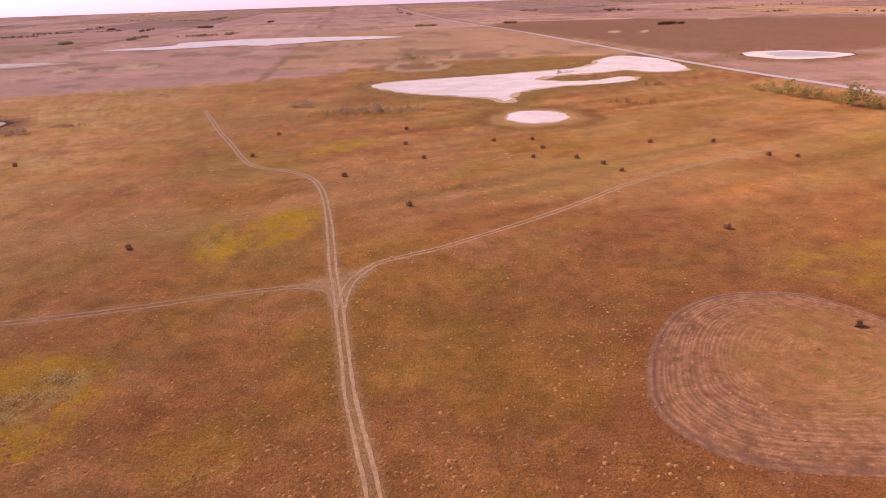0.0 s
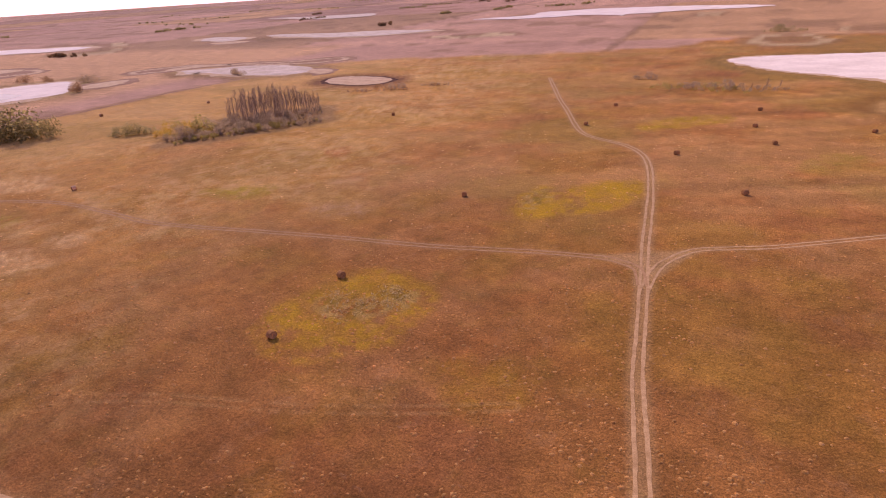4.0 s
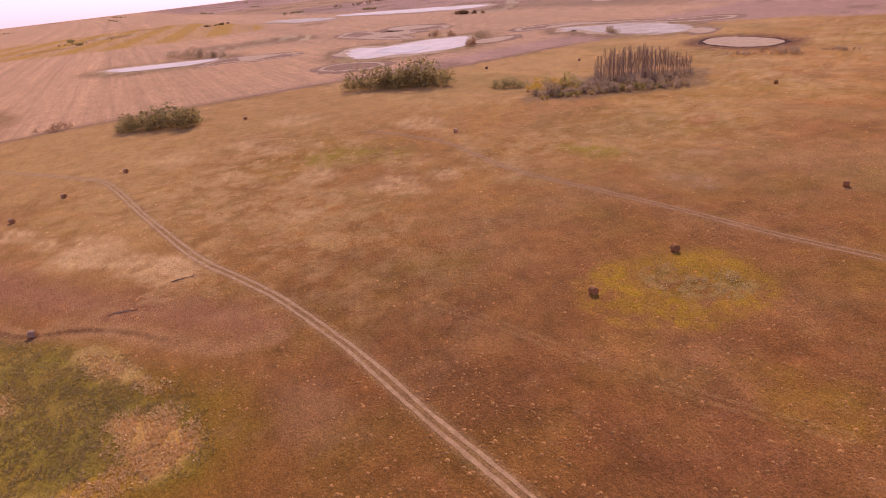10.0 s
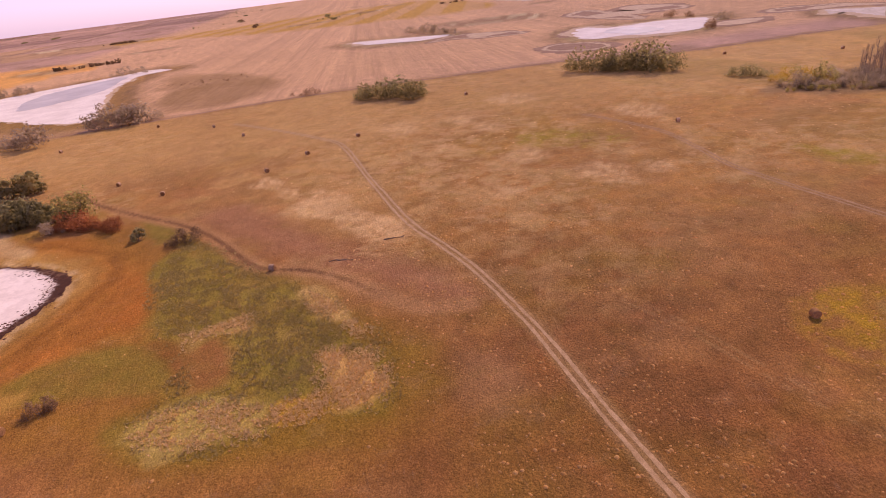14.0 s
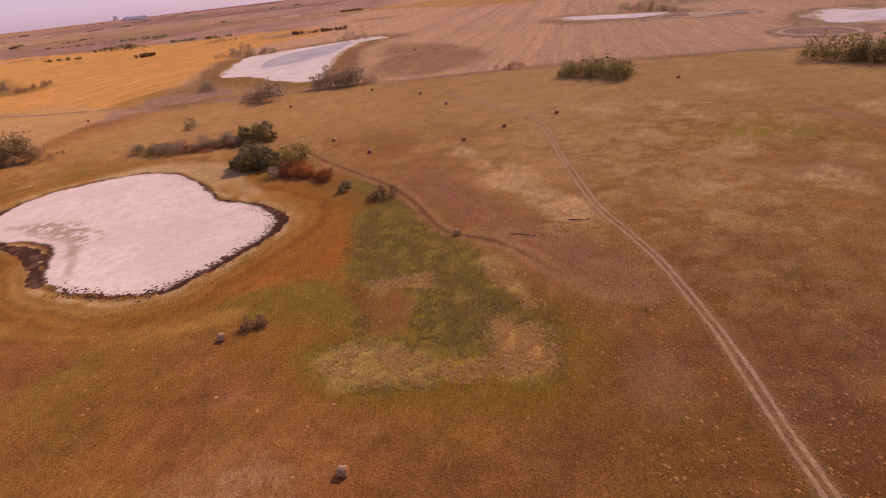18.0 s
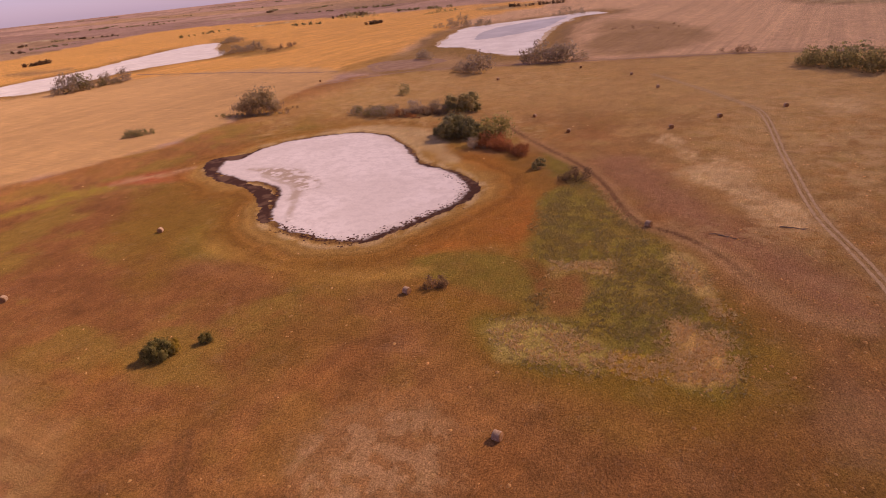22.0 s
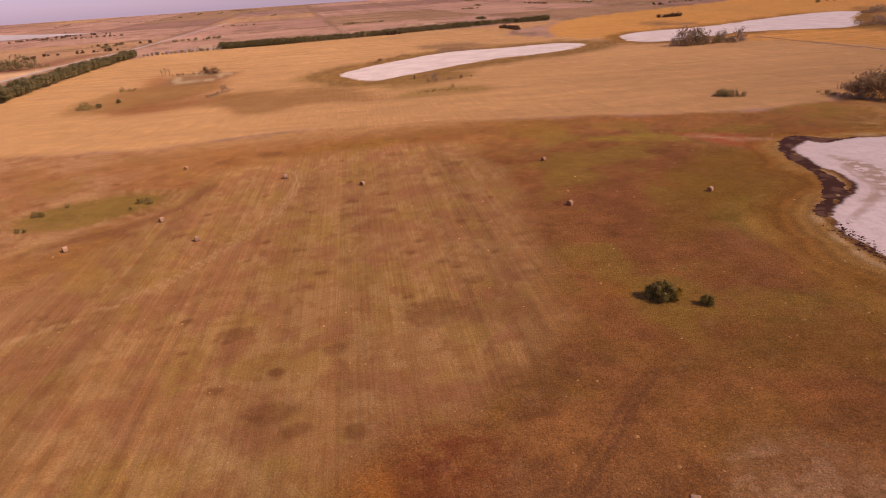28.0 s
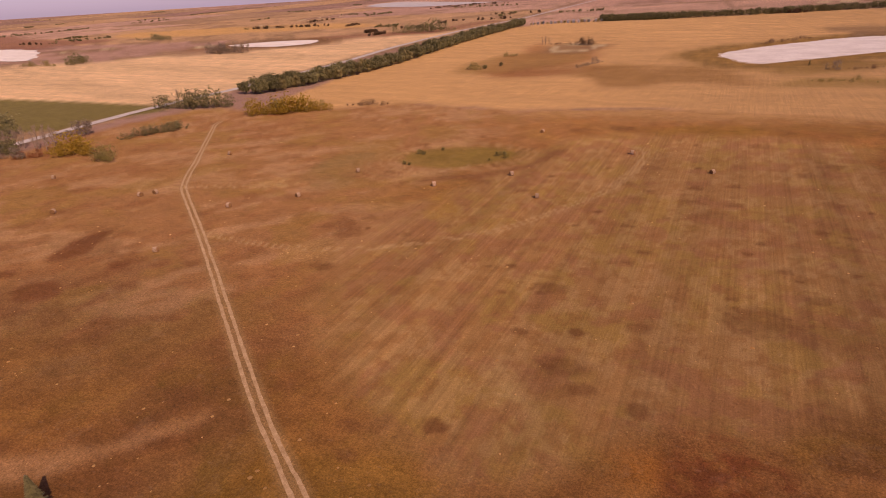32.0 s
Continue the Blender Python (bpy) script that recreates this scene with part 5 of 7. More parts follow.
TAN_FLATS = ([(-486, 323), (-506, 355), (-485, 391), (-460, 368), (-461, 333)], [(-755, 331), (-752, 389), (-668, 396), (-675, 356), (-682, 318)], [(-798, 394), (-820, 435), (-738, 464), (-705, 428), (-742, 384)], [(-584, 232), (-622, 270), (-590, 262), (-547, 226)], [(-513, 441), (-497, 483), (-445, 483), (-480, 452), (-487, 423)], [(-744, 741), (-686, 777), (-651, 740), (-692, 703)], [(-744, 172), (-707, 200), (-674, 217), (-665, 194), (-662, 161)], [(-335, 442), (-322, 452), (-296, 431), (-301, 407)])
for k, points in enumerate(TAN_FLATS):
    mid = np.mean(points, 0)
    flat = tagged(new("tan_flat"), "pale tan dried flat beside a salt pond", "mud flat", kind="structure")
    part("tan_patch", sheet("tan_patch", [tuple(mid + (np.array(q) - mid) * 0.72) for q in points], DRY_MUD, 0.19, 6.0, 0.0, 100 + k, 24), flat)
    part("brown_margin", sheet("brown_margin", points, SLOUGH, 0.13, 7.0, 0.0, 110 + k, 24), flat, "brown grassy margin")
tagged(new("field_edge", ribbon("field_edge", [(-444, -600), (-436, -530), (-430, -446), (-417, -373), (-412, -313)], 4.5, 0, 0.08, SLOUGH, 91, 0.8, 3.0)), "strip of dark grass along a golden field", "field edge", kind="structure")


def mown_circle():
    """Ridges of cut hay that spiral inwards inside the mown hollow."""
    rings, n = 150, 240
    loop = smooth_loop(MOWN_RING, 20)
    loop = np.concatenate([loop, loop[:1]])
    at = np.linspace(0, len(loop) - 1, n, endpoint=False)
    pick = np.stack([np.interp(at, np.arange(len(loop)), loop[:, k]) for k in (0, 1)], 1)
    mid = np.array((76.0, 84.0))
    verts, cols = [], []
    for i in range(rings):
        f = 1 - i / (rings - 1) * 0.985
        p = mid + (pick - mid) * f
        jit = fbm(p[:, 0], p[:, 1], 9, 45)
        wave = i * 1.45 + 1.6 * math.sin(i * 0.37) + 7 * (fbm(p[:, 0], p[:, 1], 22, 49) - 0.5)
        ridge = 0.5 + 0.5 * np.sin(wave)
        strand = vnoise(p[:, 0], p[:, 1], 0.8, 46)
        z = 0.03 + 0.08 * ridge * jit
        tone = paint(np.repeat(np.array([(0.245, 0.118, 0.052)]), n, 0), (0.385, 0.205, 0.098), 0.72 * ridge * step(0.34, 0.70, jit + 0.35 * (strand - 0.5)))
        tone = tone * (0.80 + 0.4 * strand)[:, None]
        core = step(0.95, 0.40, np.full(n, f) + 0.5 * (jit - 0.5) - 0.006 * (p[:, 0] - mid[0]))
        tone = paint(tone, (0.35, 0.165, 0.045), 0.65 * core * (1 - 0.5 * ridge))
        tone = paint(tone, (0.25, 0.155, 0.04), 0.5 * core * step(0.50, 0.62, fbm(p[:, 0], p[:, 1], 6, 44)))
        rim = math.exp(-((f - 0.96) / 0.012) ** 2) + (0.8 if i < 2 else 0)
        tone = paint(tone, (0.19, 0.095, 0.06), np.full(n, 0.7 * min(rim, 1)))
        if i < 3:
            z = z * 0 + 0.02
        verts.append(np.column_stack([p, z]))
        cols.append(tone)
    v, c = np.concatenate(verts), np.concatenate(cols)
    tris = []
    for i in range(rings - 1):
        for k in range(n):
            a, b = i * n + k, i * n + (k + 1) % n
            tris += [(a, b, b + n), (a, b + n, a + n)]
    me = mesh_tris("mown_circle", v, tris, MOWN)
    layer = me.color_attributes.new("cover", "FLOAT_COLOR", "POINT")
    rgba = np.ones((len(v), 4), np.float32)
    rgba[:, :3] = c
    layer.data.foreach_set("color", rgba.ravel())
    return tagged(new("mown_circle", me), "rounded patch of mown hay with curving swaths", "mown patch", kind="structure")


mown_circle()


# ---------------------------------------------------------------- plants
def tube(verts, tris, a, b, ra, rb, sides=5):
    a, b = Vector(a), Vector(b)
    q = (b - a).to_track_quat("Z", "Y").to_matrix()
    k0 = len(verts)
    for end, rad in ((a, ra), (b, rb)):
        for i in range(sides):
            w = 2 * math.pi * i / sides
            verts.append(tuple(end + q @ Vector((rad * math.cos(w), rad * math.sin(w), 0))))
    for i in range(sides):
        j = (i + 1) % sides
        tris += [(k0 + i, k0 + j, k0 + sides + j), (k0 + i, k0 + sides + j, k0 + sides + i)]


def crown_blobs(rng, wide, low, count, bushy=False):
    """Clumps along upright stems of a crown one metre high: place, girth, stretch."""
    out = []
    stems = max(count // 2, 4)
    for i in range(stems):
        w, rad = rng.uniform(0, 2 * math.pi), wide * 0.5 * math.sqrt((i + rng.random()) / stems) * 0.82
        top = low + (1 - low) * (1 - 0.50 * (rad / (wide * 0.5)) ** 3) * rng.uniform(0.68, 0.95)
        for f in ((0.34, 0.72) if bushy else (0.30, 0.58, 0.84)):
            girth = rng.uniform(0.15, 0.24) if bushy else rng.uniform(0.11, 0.185)
            out.append((rad * (0.7 + 0.3 * f) * math.cos(w), rad * (0.7 + 0.3 * f) * math.sin(w), low + (top - low) * f, girth * (1.35 - 0.6 * f) * (0.6 + 0.5 * wide), rng.uniform(0.75, 1.0) if bushy else rng.uniform(1.1, 1.7)))
    return np.array(out)


def clump_cores(rng, blobs, fill=0.52):
    """A lumpy mass of twigs and leaves inside each clump, six sides by four bands."""
    verts, tris = [], []
    for x, y, z, r, tall in blobs:
        k0 = len(verts)
        turn = rng.random() * 6.28
        verts.append((x, y, max(z - r * tall * fill, 0.0)))
        for band in (-0.55, 0.05, 0.62):
            for i in range(6):
                w, q = turn + band + i * 1.047, r * fill * math.sqrt(1 - band * band) * rng.uniform(0.78, 1.18)
                verts.append((x + q * math.cos(w), y + q * math.sin(w), max(z + r * fill * tall * band * rng.uniform(0.85, 1.15), 0.0)))
        verts.append((x, y, z + r * tall * fill))
        for i in range(6):
            j = (i + 1) % 6
            tris += [(k0, k0 + 1 + j, k0 + 1 + i), (k0 + 19, k0 + 13 + i, k0 + 13 + j)]
            for b in (1, 7):
                tris += [(k0 + b + i, k0 + b + j, k0 + b + 6 + j), (k0 + b + i, k0 + b + 6 + j, k0 + b + 6 + i)]
    return np.array(verts), np.array(tris)


def leaf_cloud(seed, blobs, count, leaf, core=False):
    """Small bent leaves through and over the clumps."""
    rng = np.random.default_rng(seed)
    b = blobs[rng.integers(0, len(blobs), count)]
    d = rng.normal(size=(count, 3))
    d /= np.linalg.norm(d, axis=1)[:, None]
    rad = b[:, 3] * (0.40 + 0.80 * rng.random(count))
    mid = b[:, :3] + d * rad[:, None] * np.stack([np.ones(count), np.ones(count), b[:, 4]], 1)
    mid[:, 2] = np.maximum(mid[:, 2], 0.02)
    nrm = d * 1.3 + rng.normal(size=(count, 3)) * 0.38 + np.array((0, 0, 0.30))
    nrm /= np.linalg.norm(nrm, axis=1)[:, None]
    t1 = np.cross(nrm, rng.normal(size=(count, 3)))
    t1 /= np.linalg.norm(t1, axis=1)[:, None]
    t2 = np.cross(nrm, t1)
    s = leaf * (0.5 + 0.9 * rng.random(count))[:, None]
    quad = np.stack([mid - t1 * s, mid - t2 * s * 0.7 + nrm * s * 0.25, mid + t1 * s, mid + t2 * s * 0.7 - nrm * s * 0.15], 1)
    k = np.arange(count)[:, None] * 4
    tris = np.concatenate([k + np.array((0, 1, 2)), k + np.array((0, 2, 3))])
    if not core:
        return quad.reshape(-1, 3), tris
    inner, faces = clump_cores(rng, blobs)
    return np.concatenate([quad.reshape(-1, 3), inner]), np.concatenate([tris, faces + count * 4])


def stems_mesh(name, seed, blobs, thick, mat, trunk=0.0):
    rng = random.Random(seed)
    verts, tris = [], []
    fork = (0, 0, trunk)
    if trunk:
        tube(verts, tris, (0, 0, -0.03), fork, thick, thick * 0.7, 6)
    for x, y, z, r, _ in blobs:
        start = fork if trunk else (x * 0.25, y * 0.25, -0.02)
        knee = ((x * 0.5 + start[0] * 0.5) + rng.uniform(-0.03, 0.03), (y * 0.5 + start[1] * 0.5) + rng.uniform(-0.03, 0.03), start[2] + (z - start[2]) * 0.55)
        tube(verts, tris, start, knee, thick * 0.5, thick * 0.32, 4)
        tube(verts, tris, knee, (x, y, z), thick * 0.32, thick * 0.12, 4)
    return mesh_from(name, verts, tris, mat)


def bare_mesh(name, seed, mat, wide=0.30, limbs=16, thick=0.013, bottom=0.3):
    """A leafless upright tree, one metre high."""
    rng = random.Random(seed)
    verts, tris = [], []
    lean = (rng.uniform(-0.05, 0.05), rng.uniform(-0.05, 0.05))
    knots = [(lean[0] * h + rng.uniform(-0.012, 0.012), lean[1] * h + rng.uniform(-0.012, 0.012), h) for h in (-0.03, 0.2, 0.42, 0.64, 0.84, 1.0)]
    for k in range(5):
        tube(verts, tris, knots[k], knots[k + 1], thick * (1 - k * 0.17), thick * (1 - (k + 1) * 0.17), 5)
    for i in range(limbs):
        h = bottom + (0.95 - bottom) * (i + rng.random()) / limbs
        w = rng.uniform(0, 6.28)
        reach = wide * (1.15 - h) * rng.uniform(0.5, 1.0)
        root = (lean[0] * h, lean[1] * h, h)
        tip = (root[0] + reach * math.cos(w), root[1] + reach * math.sin(w), h + reach * rng.uniform(0.9, 1.8))
        tube(verts, tris, root, tip, thick * 0.42, thick * 0.12, 3)
        for _ in range(3):
            f = rng.uniform(0.35, 0.9)
            mid = tuple(root[c] + (tip[c] - root[c]) * f for c in range(3))
            tube(verts, tris, mid, (mid[0] + rng.uniform(-0.07, 0.07), mid[1] + rng.uniform(-0.07, 0.07), mid[2] + rng.uniform(0.03, 0.12)), thick * 0.2, thick * 0.08, 3)
    return mesh_from(name, verts, tris, mat)


# kind: name, category, label, leaf material, width for its height, lowest leaves, leaves, leaf size, trunk
KINDS = {
    "green": ("shrub", "shrub", "dull green leafy prairie shrub in a thicket", GREEN_LEAF, 0.95, 0.02, 1150, 0.026, 0),
    "green_tree": ("tree", "tree", "round-crowned green tree in a row", BELT_LEAF, 1.15, 0.04, 950, 0.044, 0.20),
    "dark": ("shrub", "shrub", "dense dark green willow bush", DARK_LEAF, 1.15, 0.02, 1300, 0.027, 0),
    "olive": ("shrub", "shrub", "olive-green bush turning yellow", OLIVE_LEAF, 1.0, 0.02, 1100, 0.029, 0),
    "yellow": ("shrub", "shrub", "bright yellow autumn bush", YELLOW_LEAF, 1.05, 0.02, 1100, 0.029, 0),
    "aspen": ("tree", "tree", "slender half-leafless aspen in a small wood", ASPEN_LEAF, 0.55, 0.08, 300, 0.034, 0.16),
    "rust": ("shrub", "shrub", "low rusty red autumn bush", RUST_LEAF, 1.6, 0.0, 900, 0.036, 0),
    "grey": ("shrub", "shrub", "nearly leafless grey twiggy bush", GREY_LEAF, 1.1, 0.02, 900, 0.026, 0),
    "brown": ("shrub", "shrub", "low dry brown brush", BROWN_LEAF, 1.8, 0.0, 900, 0.036, 0),
    "pale": ("shrub", "shrub", "pale silvery shrub in a far hedge", PALE_LEAF, 1.1, 0.0, 300, 0.06, 0),
    "near": ("shrub", "shrub", "thick green bush standing alone in the meadow", THICK_LEAF, 1.25, 0.0, 2600, 0.026, 0),
}
DENSE = ("green_tree", "green", "dark", "yellow", "near")
BUSHY = ("green_tree", "green", "grey", "dark", "yellow", "olive", "near", "rust", "brown")
PROTO = {}


def proto(kind, variant):
    key = (kind, variant)
    if key not in PROTO:
        _, _, _, mat, wide, low, leaves, leaf, trunk = KINDS[kind]
        seed = hash01(np.array([variant * 7 + len(kind)]), np.array([ord(kind[0]) * 3 + ord(kind[-1])]), 9)[0]
        rng = random.Random(int(seed * 99999))
        blobs = crown_blobs(rng, wide, max(low, trunk * 0.7), 14 if leaves < 2000 else 18, kind in BUSHY)
        v, t = leaf_cloud(int(seed * 9999), blobs, leaves, leaf, kind in DENSE)
        crown = mesh_tris("crown", v, t, mat)
        stems = stems_mesh("trunk" if trunk else "stem_cluster", int(seed * 999), blobs, 0.035 if trunk else 0.022, BARK, trunk)
        PROTO[key] = (crown, stems)
    return PROTO[key]


def plant(kind, x, y, size, group="", label=""):
    name, category, text, *_ = KINDS[kind]
    rng = random.Random(int(abs(x) * 131 + abs(y) * 71))
    crown, stems = proto(kind, rng.randrange(4))
    base = thing(name, x, y, label or text, category, group, turn=rng.uniform(0, 360), size=size)
    part("crown", crown, base)
    part("trunk" if KINDS[kind][8] else "stem_cluster", stems, base)
    return base


BARE = {}


def bare_tree(x, y, size, group="", label="leafless upright poplar with pale grey trunk", twiggy=False):
    rng = random.Random(int(abs(x) * 57 + abs(y) * 91))
    v = rng.randrange(5)
    if (v, twiggy) not in BARE:
        BARE[v, twiggy] = bare_mesh("trunk", 300 + v, PALE_BARK, 0.42 if twiggy else 0.2, 26 if twiggy else 18, 0.02 if twiggy else 0.012, 0.12 if twiggy else 0.35)
    base = thing("bare_tree", x, y, label, "tree", group, turn=rng.uniform(0, 360), size=size)
    part("trunk", BARE[v, twiggy], base)
    return base


def strip(x0, y0, x1, y1, depth, count, seed):
    """Places in a strip behind a line, as seen from the middle of the meadow."""
    rng = random.Random(seed)
    out = []
    for i in range(count):
        f, d = (i + rng.random()) / count, rng.random() * depth
        x, y = x0 + (x1 - x0) * f, y0 + (y1 - y0) * f
        r = math.hypot(x, y)
        out.append((x * (1 + d / r), y * (1 + d / r), rng, d / max(depth, 0.01)))
    return out


def swell(x, y, x0, y0, x1, y1, seed):
    """Thickets rise and fall along their length and drop at the ends."""
    span = (x1 - x0) ** 2 + (y1 - y0) ** 2 + 0.01
    f = min(max(((x - x0) * (x1 - x0) + (y - y0) * (y1 - y0)) / span, 0.0), 1.0)
    return (0.36 + 0.50 * math.sin(math.pi * f) ** 0.7) + 0.42 * float(vnoise(np.array([f * span ** 0.5]), np.array([3.0]), 7.0, seed)[0])


FAR_PLANTS = {}


def grove(kind, x0, y0, x1, y1, depth, count, low, high, group, label=""):
    """A thicket. Far ones are gathered, to be joined later."""
    if math.hypot(x0, y0) > 312:
        for x, y, rng, back in strip(x0, y0, x1, y1, depth, int(count * 1.5), int(abs(x0) * 3 + abs(y1) * 5 + count)):
            FAR_PLANTS.setdefault(kind, []).append((x, y, rng.choice((0.4, 0.65, 0.9, 1.3)) * 2.05 * swell(x, y, x0, y0, x1, y1, count) * (low + (high - low) * (-0.25 + 1.25 * rng.random()))))
        return
    low, high = low * 1.5, high * 1.5
    for x, y, rng, back in strip(x0, y0, x1, y1, depth, int(count * 1.2), int(abs(x0) * 3 + abs(y1) * 5 + count)):
        plant(kind, x, y, rng.choice((0.45, 0.7, 0.95, 1.3)) * 1.4 * swell(x, y, x0, y0, x1, y1, count) * (low + (high - low) * (-0.15 + 1.15 * rng.random()) * (0.7 + 0.3 * back)), group, label)


# poplar grove in the north-west
for x, y, rng, back in strip(-224, 226, -198, 268, 24, 120, 11):
    bare_tree(x, y, rng.uniform(9.5, 15.5) * swell(x, y, -226, 224, -198, 270, 3), "poplars of the bare grove")
grove("grey", -228, 206, -190, 258, 30, 64, 2.2, 3.6, "underbrush of the poplar grove", "grey-purple leafless underbrush below poplars")
grove("grey", -228, 194, -184, 248, 12, 52, 1.5, 2.4, "low brush round the poplar grove", "low grey-green brush at a grove's edge")
grove("olive", -228, 192, -184, 252, 6, 24, 1.2, 2.2, "bushes round the poplar grove")
grove("olive", -240, 200, -224, 218, 14, 9, 2.6, 4.6, "yellow bushes by the poplar grove", "yellow-green bush beside bare poplars")
grove("yellow", -246, 198, -226, 224, 12, 11, 1.8, 3.6, "yellow bushes by the poplar grove")
grove("grey", -234, 196, -226, 206, 6, 5, 2.5, 4.0, "twiggy bushes by the poplar grove")
# green thickets in the west
grove("green", -362, 148, -346, 158, 10, 8, 4.0, 6.5, "western green thicket")
grove("green", -346, 160, -308, 190, 18, 30, 4.0, 9.0, "western green thicket")
grove("dark", -342, 163, -310, 190, 14, 10, 4.0, 6.6, "western green thicket")
grove("dark", -277, 199, -257, 211, 5, 16, 2.0, 2.8, "low dark hedge")
grove("dark", -376, 15, -345, 54, 12, 10, 4.0, 6.2, "far western thicket")
grove("green", -376, 15, -345, 54, 14, 16, 4.4, 7.2, "far western thicket")
grove("brown", -433, -26, -424, -6, 6, 6, 2.0, 4.0, "field-edge brush")
# scrub north
grove("brown", -228, 326, -184, 350, 6, 18, 0.8, 1.6, "scrub below the dried pond")
grove("grey", -216, 334, -184, 352, 6, 12, 1.0, 2.0, "scrub below the dried pond")
grove("grey", -182, 360, -161, 368, 4, 7, 1.0, 1.8, "low scrub in the north")
grove("grey", -52, 392, -38, 389, 6, 9, 1.2, 2.2, "small grey thicket")
grove("olive", -40, 356, 12, 346, 16, 34, 1.1, 2.1, "yellow scrub in the north")
grove("grey", -28, 352, 30, 352, 18, 34, 1.2, 2.3, "leafless scrub in the north")
for x, y, rng, back in strip(-30, 352, 32, 356, 14, 9, 12):
    bare_tree(x, y, rng.uniform(3.0, 5.0), "twiggy trees in the northern scrub", "small leafless twiggy tree", True)
grove("dark", 28, 690, 64, 688, 10, 9, 2.4, 3.8, "distant northern copse")
grove("brown", 136, 350, 160, 336, 8, 10, 1.0, 2.2, "brush by the salt flat")
grove("brown", 189, 415, 204, 409, 5, 5, 1.0, 1.8, "brush by the salt flat")
grove("brown", -183, 361, -161, 363, 4, 7, 1.0, 1.8, "low scrub in the north")
grove("brown", -215, 352, -190, 346, 6, 6, 1.4, 2.6, "low scrub in the north")
grove("brown", 150, 500, 175, 512, 6, 5, 1.2, 2.2, "brush by the salt flat")
# along the road in the north-east
grove("olive", 244, 372, 262, 282, 7, 22, 3.5, 6.5, "roadside belt in the north-east")
# round the salt lake
grove("grey", -256, -194, -252, -164, 14, 17, 2.2, 3.6, "grey thicket by the salt lake")
grove("green", -256, -191, -251, -168, 12, 9, 2.2, 3.4, "grey thicket by the salt lake")
grove("dark", -311, -195, -310, -190, 4, 3, 3.0, 4.4, "lone bushes past the salt lake")
grove("rust", -254, -168, -253, -150, 5, 6, 1.4, 2.4, "red bushes by the salt lake")
grove("grey", -258, -164, -260, -138, 12, 14, 3.2, 5.0, "purple-grey bushes by the salt lake")
grove("brown", -258, -160, -260, -142, 8, 6, 1.8, 3.0, "purple-grey bushes by the salt lake")
grove("green", -266, -146, -264, -124, 9, 8, 4.0, 6.0, "green bushes by the salt lake")
grove("dark", -217, -125, -216, -101, 10, 12, 3.2, 5.2, "dark willows by the salt lake")
grove("green", -217, -122, -214, -104, 5, 5, 2.6, 4.0, "dark willows by the salt lake")
grove("olive", -214, -101, -212, -93, 5, 5, 3.4, 5.0, "yellow bushes by the salt lake", "olive bush with yellow autumn leaves by willows")
grove("rust", -207, -100, -195, -76, 6, 16, 2.0, 3.4, "rusty bushes by the salt lake")
grove("grey", -206, -104, -202, -96, 4, 3, 1.8, 2.8, "rusty bushes by the salt lake")
grove("dark", -182.5, -69, -182, -66, 2, 2, 1.8, 2.4, "small dark bushes by the reeds")
grove("brown", -171, -57, -171, -51, 2, 4, 1.6, 2.6, "small dark bushes by the reeds")
grove("green", -250, -288, -253, -276, 8, 5, 1.4, 2.4, "aspen wood south-west")
grove("aspen", -254, -274, -262, -248, 12, 34, 4.4, 6.4, "aspen wood south-west")
grove("brown", -250, -278, -272, -240, 12, 10, 1.4, 2.6, "aspen wood south-west")
grove("grey", -248, -278, -262, -242, 6, 10, 1.2, 2.2, "aspen wood south-west")
for x, y, rng, back in strip(-252, -276, -262, -244, 12, 34, 14):
    bare_tree(x, y, rng.uniform(5.5, 8.5), "poplars of the south-west wood", "half-bare poplar in a small wood")
grove("dark", -201, -308, -215, -297, 5, 22, 1.3, 2.1, "low olive thicket", "low dark olive bush in a dense mound")
# field-edge scrub in the west
grove("grey", -411, -152, -421, -108, 12, 16, 4.0, 8.5, "western field-edge scrub")
for x, y, rng, back in strip(-411, -150, -419, -120, 10, 12, 15):
    bare_tree(x, y, rng.uniform(6.0, 9.5), "trees of the western field edge", "small leafless twiggy tree", True)
grove("grey", -390, -196, -379, -170, 9, 10, 4.0, 7.0, "western field-edge scrub")
grove("grey", -467, -272, -456, -246, 6, 7, 2.6, 4.2, "bushes by the western salt lake")
grove("grey", -753, -395, -738, -306, 16, 16, 4.0, 8.0, "thicket by the western salt lake")
grove("grey", -812, -252, -820, -200, 10, 8, 4.0, 7.0, "thicket by the western salt lake")
grove("grey", -325, -562, -402, -556, 14, 22, 5.0, 9.0, "thicket at the long salt flat")
grove("green", -335, -561, -395, -556, 10, 8, 4.0, 7.0, "thicket at the long salt flat")
grove("grey", -728, -766, -772, -752, 18, 12, 3.5, 6.0, "thicket at the long salt flat")
grove("grey", -578, -612, -612, -560, 18, 16, 3.5, 6.0, "trees at the long salt flat")
grove("brown", -560, -520, -640, -540, 30, 12, 2.5, 4.5, "brush at the long salt flat")
grove("green_tree", -1186, -858, -1250, -806, 16, 11, 4.0, 6.5, "copse in the golden field")
grove("green_tree", -1067, -577, -1125, -520, 16, 11, 3.5, 5.5, "copse past the golden field")
grove("green_tree", -1155, -833, -1146, -724, 20, 10, 3.5, 5.0, "far copse in the golden field")
grove("brown", -600, 352, -585, 358, 12, 5, 2.4, 3.6, "bushes at the northwest pond")
grove("brown", -570, 362, -560, 364, 6, 4, 2.0, 3.2, "bushes at the northwest pond")
